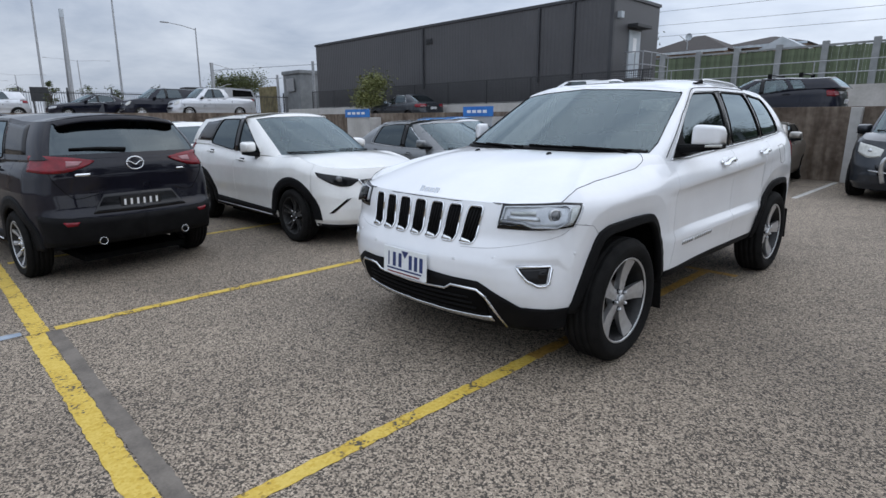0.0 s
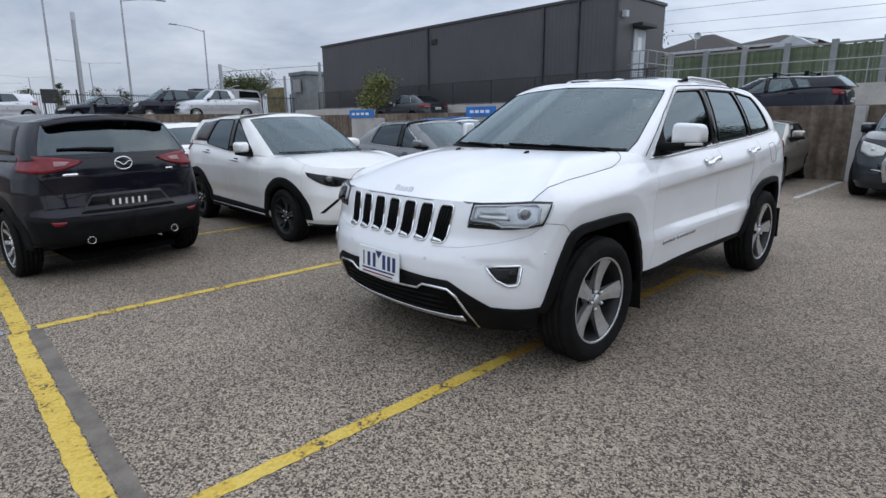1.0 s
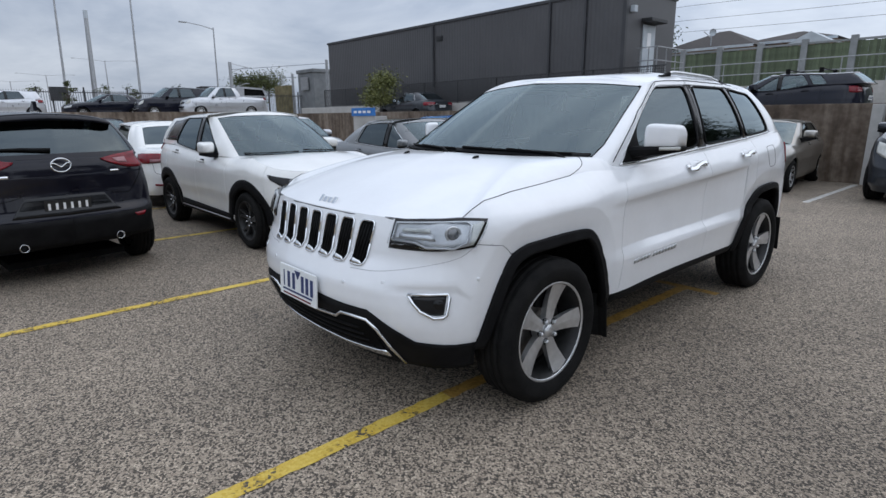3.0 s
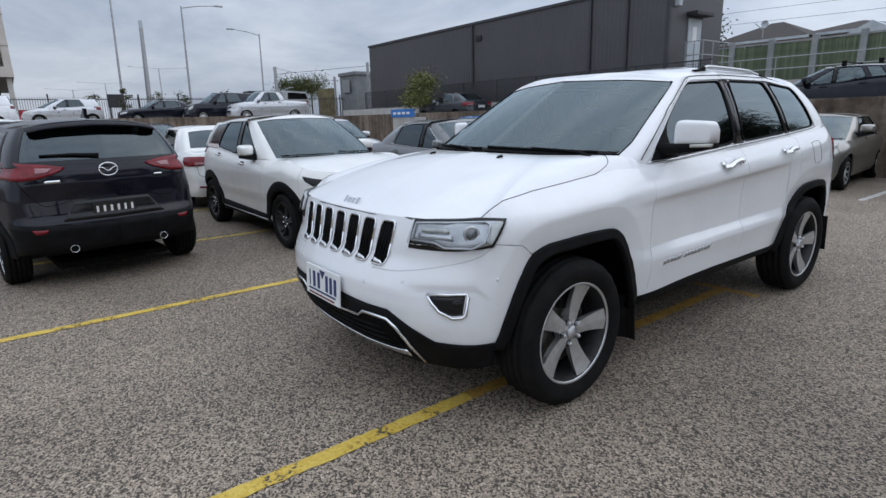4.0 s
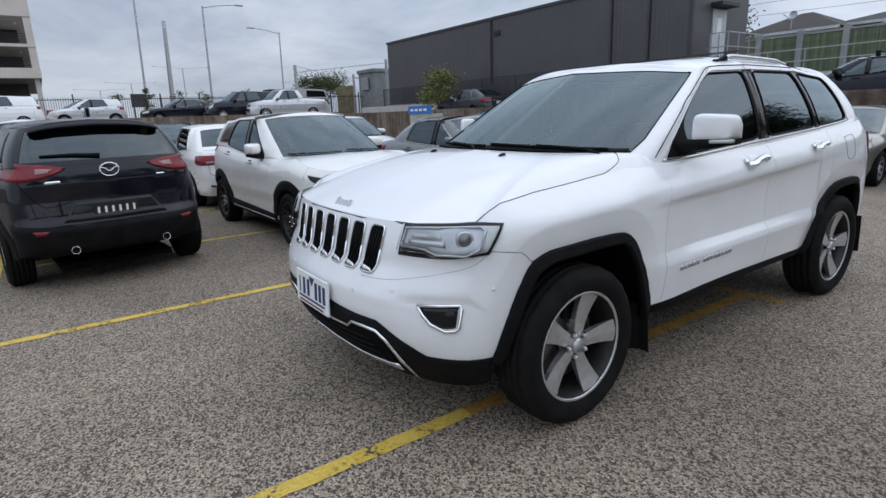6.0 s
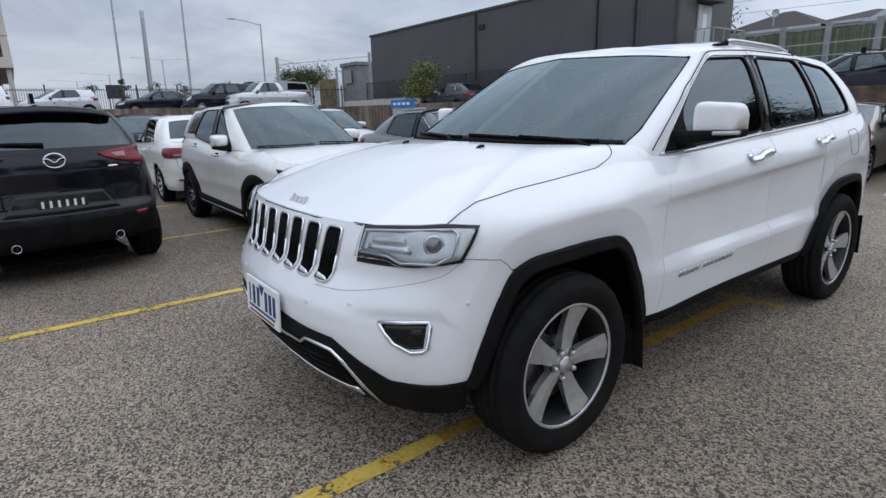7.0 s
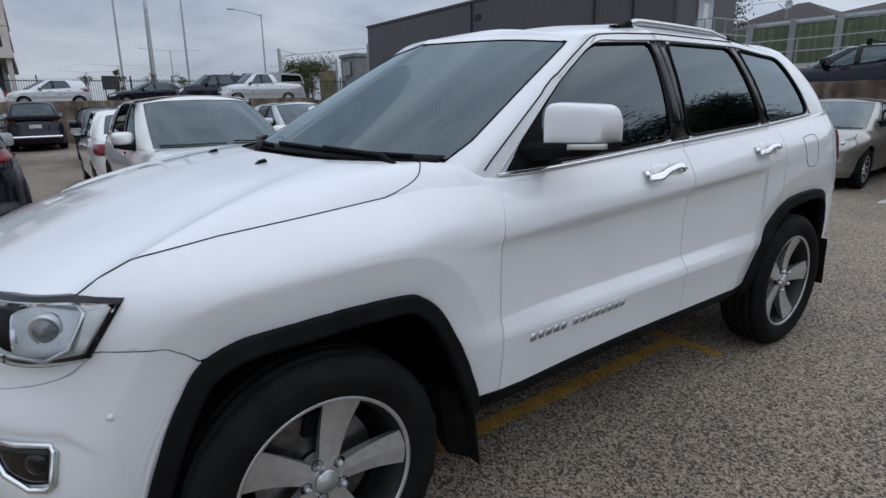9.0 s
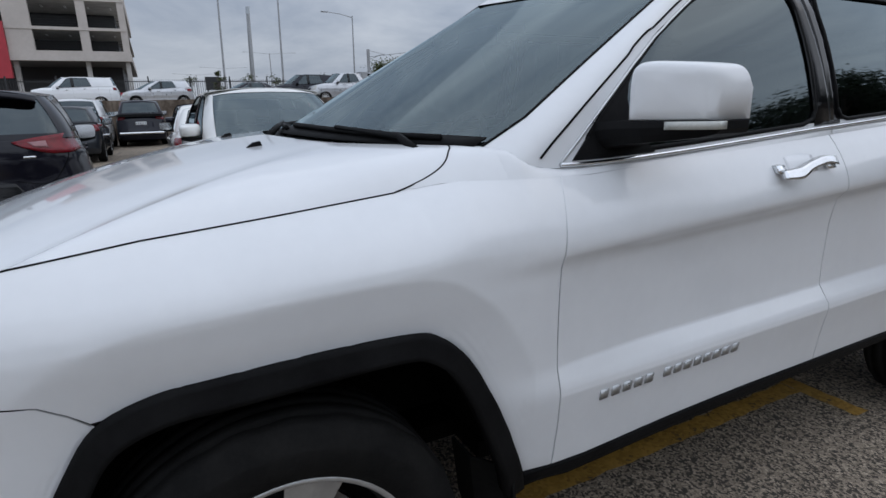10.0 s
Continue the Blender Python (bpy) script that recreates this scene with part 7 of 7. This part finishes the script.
def crossover_trim(car, paint, tail=True):
    sh = SMALL_SUV
    trim_arches(sh, car, 0.115)
    sill_trim(sh, car, 0.42, 2.16, 0.29, 0.33)
    handles(sh, car, ((1.25, 0.96), (2.2, 1.045)), paint)
    mirrors(sh, car, 0.98, 1.14, (0.21, 0.15, 0.13), paint)
    front_wipers(sh, car)
    if tail:
        roof_fin(sh, car, 2.72, 1.585, paint)
    for s in (1, -1):
        cabin_patch("pillar_trim", sh, s * 3.98, s * 5.02, 0.04, 0.95, 0.003, 0.004, GLOSS_BLACK, car)
        cabin_patch("quarter_glass", sh, s * 6.0, s * 8.3, 0.12, 0.90, 0.003, 0.004, GLOSS_BLACK, car, "black corner panel behind the rear door glass")
    # spoiler lip over the rear glass
    last = (len(sh.belt) - 1) / 8
    bm = bmesh.new()
    rows = []
    for f in np.linspace(-1, 1, 25):
        p = Vector(sh.cabin(math.copysign(max(last - 1.9 * abs(f), 8.9), f) if abs(f) > 1e-6 else last, 1.0))
        rows.append([(p.x, p.y - 0.10, p.z + 0.006 + 0.02 * (1 - f * f)), (p.x * 0.98, p.y + 0.13, p.z - 0.035 + 0.02 * (1 - f * f)), (p.x * 0.98, p.y + 0.125, p.z - 0.055 + 0.02 * (1 - f * f)), (p.x, p.y - 0.02, p.z - 0.045)])
    add_grid(bm, rows)
    bmesh.ops.recalc_face_normals(bm, faces=bm.faces)
    part("roof_spoiler", bm, paint, car, "", True)
    # tail
    tail_lamps(sh, car, [(0.35, 1.142), (0.55, 1.175), (0.85, 1.195), (1.12, 1.195)], [(0.36, 1.130), (0.46, 1.085), (0.66, 1.040), (1.06, 1.055)], ([(0.46, 1.138), (0.60, 1.146)], [(0.50, 1.100), (0.60, 1.090)]), "narrow red tail lamp with a clear middle")
    for nm, top, bot, mt, lab in (("bumper_trim", [(0.95, 0.66), (0.6, 0.63), (0.3, 0.615), (0.0, 0.615)], [(0.95, 0.37), (0.6, 0.36), (0.3, 0.355), (0.0, 0.355)], BLACK_TRIM, "black plastic lower bumper"), ("plate_recess", [(0.32, 0.822), (0.0, 0.826)], [(0.44, 0.655), (0.0, 0.650)], GLOSS_BLACK, "dark number plate recess")):
        for s in (1, -1):
            skin_patch(nm, sh, [(s * (sh.end - d), z) for d, z in top], [(s * (sh.end - d), z) for d, z in bot], 0.006, 0.02, mt, car, 20, 6, lab, curve=False)
    for s in (1, -1):
        skin_patch("bumper_reflector", sh, [(s * (sh.end - 0.56), 0.592), (s * (sh.end - 0.69), 0.598)], [(s * (sh.end - 0.58), 0.560), (s * (sh.end - 0.66), 0.556)], 0.010, 0.01, LENS_RED, car, 6, 3, "red bumper reflector")
        y = sh.skin(sh.end - 0.39, 0.41)[1]
        part("exhaust_tip", lathe([(0.030, y - 0.12), (0.035, y - 0.10), (0.037, y + 0.033), (0.034, y + 0.036), (0.031, y + 0.030), (0.029, y - 0.06), (0.0, y - 0.06)], 20, "Y", (s * 0.39, 0, 0.395)), CHROME, car, "chrome exhaust tip", True)
        skin_patch("badge_bar", sh, [(s * (sh.end - 0.41), 1.030), (s * (sh.end - (0.54 if s > 0 else 0.50)), 1.030)], [(s * (sh.end - 0.41), 1.005 if s > 0 else 1.014), (s * (sh.end - (0.54 if s > 0 else 0.50)), 1.005 if s > 0 else 1.014)], 0.005, 0.004, CHROME, car, 6, 3, "small chrome badge bar")
    rear_seam(sh, car, [[(0.80, 1.07), (0.72, 0.95), (0.60, 0.82), (0.52, 0.80), (0.34, 0.835)]])
    y = sh.skin(sh.end - 0.001, 1.10, 0.006)[1]
    ring = [(0.078 * math.cos(t), y + 0.004, 1.10 + 0.060 * math.sin(t)) for t in np.linspace(0, 2 * math.pi, 33)]
    e = part("emblem", tube(ring, 0.0075, 6), CHROME, car, "oval chrome emblem", True)
    part("emblem_wing", tube(spline([(-0.070, y + 0.005, 1.118), (-0.045, y + 0.006, 1.115), (-0.018, y + 0.006, 1.094), (0.0, y + 0.006, 1.085), (0.018, y + 0.006, 1.094), (0.045, y + 0.006, 1.115), (0.070, y + 0.005, 1.118)], 6), 0.0065, 6), CHROME, e, "", True)
    tail_plate(sh, car, 0.0, 0.735, 0.372, 0.115, PLATE_BLACK, INK_WHITE, -6)
    bm = bmesh.new()
    add_tube(bm, [sh.cabin(10.9, 0.16, 0.01), sh.cabin(10.4, 0.20, 0.012), sh.cabin(9.75, 0.21, 0.012)], [0.022, 0.016, 0.009], 6)
    part("rear_wiper", bm, BLACK_TRIM, car, "", True)
    # nose
    head_lamps(sh, car, [(0.41, 0.800), (0.60, 0.835), (0.82, 0.865), (1.005, 0.890)], [(0.41, 0.785), (0.56, 0.722), (0.74, 0.742), (0.95, 0.835)], "slim dark-rimmed headlamp", GLOSS_BLACK)
    for s in (1, -1):
        skin_patch("fog_slot", sh, [(s * 0.54, 0.585), (s * 0.60, 0.575)], [(s * 0.76, 0.410), (s * 0.82, 0.405)], 0.004, 0.01, GLOSS_BLACK, car, 6, 10, "black slanted fog lamp slot")
        skin_patch("nose_lip", sh, [(s * 1e-4, 0.262), (s * 0.6, 0.262), (s * 1.02, 0.275)], [(s * 1e-4, 0.222), (s * 0.6, 0.224), (s * 1.0, 0.235)], 0.008, 0.02, BLACK_TRIM, car, 16, 3, "black chin trim")
        skin_bar("chin_strip", sh, [(s * 0.45, 0.25), (s * 0.98, 0.262)], 0.009, SATIN, car, 0.010, curve=False)
        skin_bar("grille_wing", sh, [(s * 1e-4, 0.44), (s * 0.22, 0.47), (s * 0.34, 0.68), (s * 0.42, 0.795)], 0.013, CHROME, car, 0.006, label="chrome grille wing")
    skin_patch("grille", sh, [(-0.40, 0.79), (0.0, 0.80), (0.40, 0.79)], [(-0.23, 0.46), (0.0, 0.445), (0.23, 0.46)], 0.004, 0.02, GLOSS_BLACK, car, 20, 6, "black shield grille")
    for k in range(6):
        z = 0.50 + 0.05 * k
        w = 0.22 + 0.03 * k
        skin_bar("grille_bar", sh, [(-w, z), (0, z), (w, z)], 0.006, BLACK_TRIM, car, 0.008)


crossover_trim(white_crossover, PAINT_PEARL, False)
crossover_trim(black_crossover, PAINT_BLACK)


def sedan_trim(car, sh, paint, nose_z=0.70, plate=True):
    handles(sh, car, ((1.38, 0.86), (2.35, 0.89)), paint)
    mirrors(sh, car, 1.0, 1.06, (0.20, 0.13, 0.12), paint)
    front_wipers(sh, car)
    for s in (1, -1):
        cabin_patch("pillar_trim", sh, s * 3.98, s * 5.02, 0.04, 0.95, 0.003, 0.004, GLOSS_BLACK, car)
        cabin_bar("window_trim", sh, [(s * 2.95, 0.03), (s * 3.05, 0.6), (s * 3.3, 0.95), (s * 4.5, 0.97), (s * 5.5, 0.96), (s * 6.3, 0.7), (s * 6.25, 0.2), (s * 6.1, 0.03), (s * 4.5, 0.03), (s * 3.2, 0.03)], 0.006, CHROME, car, 0.004)
        skin_patch("bumper_reflector", sh, [(s * (sh.end - 0.55), 0.44), (s * (sh.end - 0.75), 0.45)], [(s * (sh.end - 0.55), 0.41), (s * (sh.end - 0.75), 0.42)], 0.010, 0.01, LENS_RED, car, 6, 3)
        y = sh.skin(sh.end - 0.5, 0.30)[1]
        part("exhaust_tip", lathe([(0.03, y - 0.12), (0.043, y - 0.1), (0.045, y + 0.01), (0.04, y + 0.01), (0.0, y - 0.08)], 18, "Y", (s * 0.55, 0, 0.27)), CHROME, car, "", True)
    tail_lamps(sh, car, [(0.42, 0.93), (0.7, 0.945), (1.0, 0.945), (1.16, 0.93)], [(0.42, 0.82), (0.7, 0.79), (1.0, 0.78), (1.12, 0.80)], ([(0.44, 0.85), (0.8, 0.85)], [(0.44, 0.825), (0.8, 0.80)]))
    rear_seam(sh, car, [[(0.80, 0.95), (0.76, 0.75), (0.70, 0.62), (0.4, 0.60), (0.02, 0.60)]])
    head_lamps(sh, car, [(0.45, 0.69), (0.70, 0.72), (1.02, 0.75)], [(0.46, 0.60), (0.70, 0.60), (0.95, 0.64)])
    skin_patch("grille", sh, [(-0.40, 0.70), (0.0, 0.71), (0.40, 0.70)], [(-0.34, 0.60), (0.0, 0.59), (0.34, 0.60)], 0.004, 0.02, GLOSS_BLACK, car, 16, 4)
    skin_patch("lower_grille", sh, [(-0.45, 0.40), (0.0, 0.41), (0.45, 0.40)], [(-0.40, 0.28), (0.0, 0.27), (0.40, 0.28)], 0.004, 0.02, GLOSS_BLACK, car, 16, 4)
    tail_plate(sh, car, 0.0, 0.74, 0.372, 0.12, PLATE_WHITE, INK_BLUE, -8)
    skin_bar("boot_strip", sh, [(sh.end - 0.38, 0.84), (sh.end - 0.1, 0.845)], 0.009, CHROME, car, 0.008)


sedan_trim(pearl_sedan, SEDAN, PAINT_PEARL)
sedan_trim(grey_sedan, SEDAN, PAINT_GREY)


def hatch_trim(car, sh, paint, big=False):
    h = 0.16 if big else 0.0
    handles(sh, car, ((1.22, 0.88 + h), (2.1, 0.93 + h)), paint)
    mirrors(sh, car, 0.85, 1.08 + h, (0.24, 0.16, 0.13), paint)
    front_wipers(sh, car)
    for s in (1, -1):
        cabin_patch("pillar_trim", sh, s * 3.98, s * 5.02, 0.04, 0.95, 0.003, 0.004, GLOSS_BLACK, car)
    head_lamps(sh, car, [(0.42, 0.74 + h), (0.66, 0.80 + h), (0.98, 0.86 + h)], [(0.44, 0.62 + h), (0.66, 0.60 + h), (0.90, 0.68 + h)], "pale clear headlamp", LENS_PALE)
    skin_patch("grille", sh, [(-0.34, 0.72 + h), (0.0, 0.73 + h), (0.34, 0.72 + h)], [(-0.30, 0.62 + h), (0.0, 0.61 + h), (0.30, 0.62 + h)], 0.004, 0.02, GLOSS_BLACK, car, 16, 4)
    skin_patch("lower_grille", sh, [(-0.48, 0.48 + h), (0.0, 0.49 + h), (0.48, 0.48 + h)], [(-0.40, 0.30 + h), (0.0, 0.29 + h), (0.40, 0.30 + h)], 0.004, 0.02, GLOSS_BLACK, car, 16, 4)
    skin_bar("bumper_lip", sh, [(-0.55, 0.38 + h), (0, 0.33 + h), (0.55, 0.38 + h)], 0.012, CHROME if not big else SATIN, car, 0.008)
    tail_lamps(sh, car, [(0.55, 1.0 + h), (0.8, 1.02 + h), (1.02, 1.02 + h)], [(0.56, 0.88 + h), (0.8, 0.85 + h), (1.0, 0.86 + h)], ([(0.6, 0.915 + h), (0.8, 0.915 + h)], [(0.6, 0.89 + h), (0.8, 0.88 + h)]))
    tail_plate(sh, car, 0.0, 0.72 + h, 0.372, 0.12, PLATE_WHITE, INK_BLUE, -8)


hatch_trim(grey_runabout, LOW_HATCH, PAINT_WARM)
hatch_trim(nudge_wagon, BIG_SUV, PAINT_SLATE, True)
trim_arches(BIG_SUV, nudge_wagon, 0.04)
part("bull_bar", tube(spline([(-0.30, -0.93, 0.35), (-0.34, -0.99, 0.62), (-0.27, -0.99, 0.78), (0.0, -1.0, 0.80), (0.27, -0.99, 0.78), (0.34, -0.99, 0.62), (0.30, -0.93, 0.35)], 8), 0.035, 10), SATIN, nudge_wagon, "silver tube nudge bar", True)

CROSSOVER = plain_shape(0.89, 0.87, 2.63, 0.82, 0.95, 1.12, 1.08, 1.21, 1.61, 0.40, 1.12, 3.02, 3.40, (1.38, 1.48, 2.16, 2.25, 2.72), arch=0.375)
terrace_crossover = place(CROSSOVER, pose(-4.45, 16.19, DECK_C, 0, 0, -90.8), "wagon", "dark navy crossover with black roof bars on the upper terrace", PAINT_NAVY, 0.78, W17, side_glass=GLASS_WS, stations=dict(STATIONS, quarter_window=(7.05, 7.75)), v1=0.90, tail=3.05)
hatch_trim(terrace_crossover, CROSSOVER, PAINT_NAVY, True)
trim_arches(CROSSOVER, terrace_crossover, 0.05)
roof_bars(CROSSOVER, terrace_crossover, (1.55, 2.35), 1.66, 0.60)
upper_white = place(HATCH, pose(-9.9, 14.3, DECK_A, 0, 0, -90), "hatchback", "white hatchback on the upper terrace behind the wall", PAINT_WHITE, 0.74, W16)
hatch_trim(upper_white, HATCH, PAINT_WHITE)
upper_dark = place(SEDAN, pose(-21.6, 16.2, DECK_A, 0, 0, -92), "sedan", "dark slate coupe-like sedan on the upper terrace", PAINT_SLATE, 0.77, W16)
sedan_trim(upper_dark, SEDAN, PAINT_SLATE)

light_sedan = place(SEDAN, pose(-6.0, 7.3, 0, 0, 0, 90), "sedan", "light silver sedan among the parked cars", PAINT_SILVER, 0.77, W16)
sedan_trim(light_sedan, SEDAN, PAINT_SILVER)
blue_hatch = place(HATCH, pose(-9.6, 10.6, 0, 0, 0, 90), "hatchback", "bright blue hatchback near the concrete wall", PAINT_BLUE, 0.73, W16)
hatch_trim(blue_hatch, HATCH, PAINT_BLUE)
silver_hatch = place(HATCH, pose(-10.6, 5.0, 0, 0, 0, 90), "hatchback", "silver hatchback among the parked cars", PAINT_SILVER, 0.73, W16)
hatch_trim(silver_hatch, HATCH, PAINT_SILVER)
dark_hatch = place(HATCH, pose(-18.7, -2.2, 0, 0, 0, -90), "hatchback", "dark grey hatchback in the far row", PAINT_SLATE, 0.73, W16)
hatch_trim(dark_hatch, HATCH, PAINT_SLATE)
maroon_hatch = place(HATCH, pose(-13.8, -3.35, 0, 0, 0, -90), "hatchback", "dark maroon hatchback beyond the black crossover", PAINT_MAROON, 0.73, W16)
hatch_trim(maroon_hatch, HATCH, PAINT_MAROON)
far_white = place(BIG_SUV, pose(-24.0, -2.4, 0, 0, 0, -90), "wagon", "white wagon in the far row", PAINT_WHITE, 0.8, W17)
hatch_trim(far_white, BIG_SUV, PAINT_WHITE, True)
black_hatch = place(HATCH, pose(-14.9, 1.2, 0, 0, 0, 90), "hatchback", "black hatchback facing the white sedan", PAINT_NAVY, 0.73, W16)
hatch_trim(black_hatch, HATCH, PAINT_NAVY)

pale_hatch = place(HATCH, pose(-36.0, -0.75, DECK_B, 0, 0, 0), "hatchback", "silver-white hatchback on the far terrace", PAINT_SILVER, 0.73, W16)
hatch_trim(pale_hatch, HATCH, PAINT_SILVER)
far_wagon = place(SEDAN, pose(-37.0, 4.2, DECK_B, 0, 0, 0), "sedan", "black low sedan on the far terrace", PAINT_NAVY, 0.77, W16)
sedan_trim(far_wagon, SEDAN, PAINT_NAVY)
far_suv = place(BIG_SUV, pose(-34.6, 7.4, DECK_B, 0, 0, 0), "wagon", "dark four-wheel drive on the far terrace", PAINT_NAVY, 0.8, W17)
hatch_trim(far_suv, BIG_SUV, PAINT_NAVY, True)
far_pale = place(BIG_SUV, pose(-38.0, -5.4, DECK_B, 0, 0, 0), "wagon", "white wagon on the far terrace", PAINT_WHITE, 0.8, W17)
hatch_trim(far_pale, BIG_SUV, PAINT_WHITE, True)

UTE = plain_shape(0.90, 0.85, 3.0, 1.25, 0.98, 1.14, 1.12, 1.18, 1.78, 0.45, 1.05, 2.35, 2.55, (1.45, 1.55, 2.15, 2.22, 2.4), boot=1.10)


def ute(m, label, paint, canopy):
    u = place(UTE, m, "pickup", label, paint, 0.76, W17)
    hatch_trim(u, UTE, paint, True)
    trim_arches(UTE, u, 0.04, material=paint if canopy else BLACK_TRIM)
    if canopy:
        c = bmesh.new()
        add_prism(c, [(2.30, 1.12), (4.20, 1.12), (3.98, 1.72), (2.26, 1.80)], -0.72, 0.72, "YZ")
        bmesh.ops.recalc_face_normals(c, faces=c.faces)
        bmesh.ops.bevel(c, geom=list(c.edges), offset=0.05, segments=2, affect="EDGES")
        cn = part("canopy", c, paint, u, "fibreglass tray canopy")
        for s in (1, -1):
            c = bmesh.new()
            add_prism(c, [(2.70, 1.28), (4.02, 1.28), (3.88, 1.62), (2.72, 1.68)], s * 0.722, s * 0.728, "YZ")
            bmesh.ops.recalc_face_normals(c, faces=c.faces)
            part("canopy_window", c, GLOSS_BLACK, cn)
    else:
        c = bmesh.new()
        add_prism(c, [(2.60, 1.12), (4.20, 1.12), (4.18, 1.22), (2.60, 1.22)], -0.78, 0.78, "YZ")
        bmesh.ops.recalc_face_normals(c, faces=c.faces)
        part("tray_cover", c, BLACK_TRIM, u, "black tray cover")
        part("step_bumper", tube([(-0.75, 4.30, 0.52), (0.75, 4.30, 0.52)], 0.05, 8), CHROME, u)
    return u


ute(pose(-32.0, 9.2, DECK_B, 0, 0, 0), "silver dual-cab pickup with a canopy on the far terrace", PAINT_SILVER, True)
ute(pose(-27.0 + 0.25, -0.5, 0, 0, 0, -90), "black dual-cab pickup parked against the far wall", PAINT_NAVY, False)
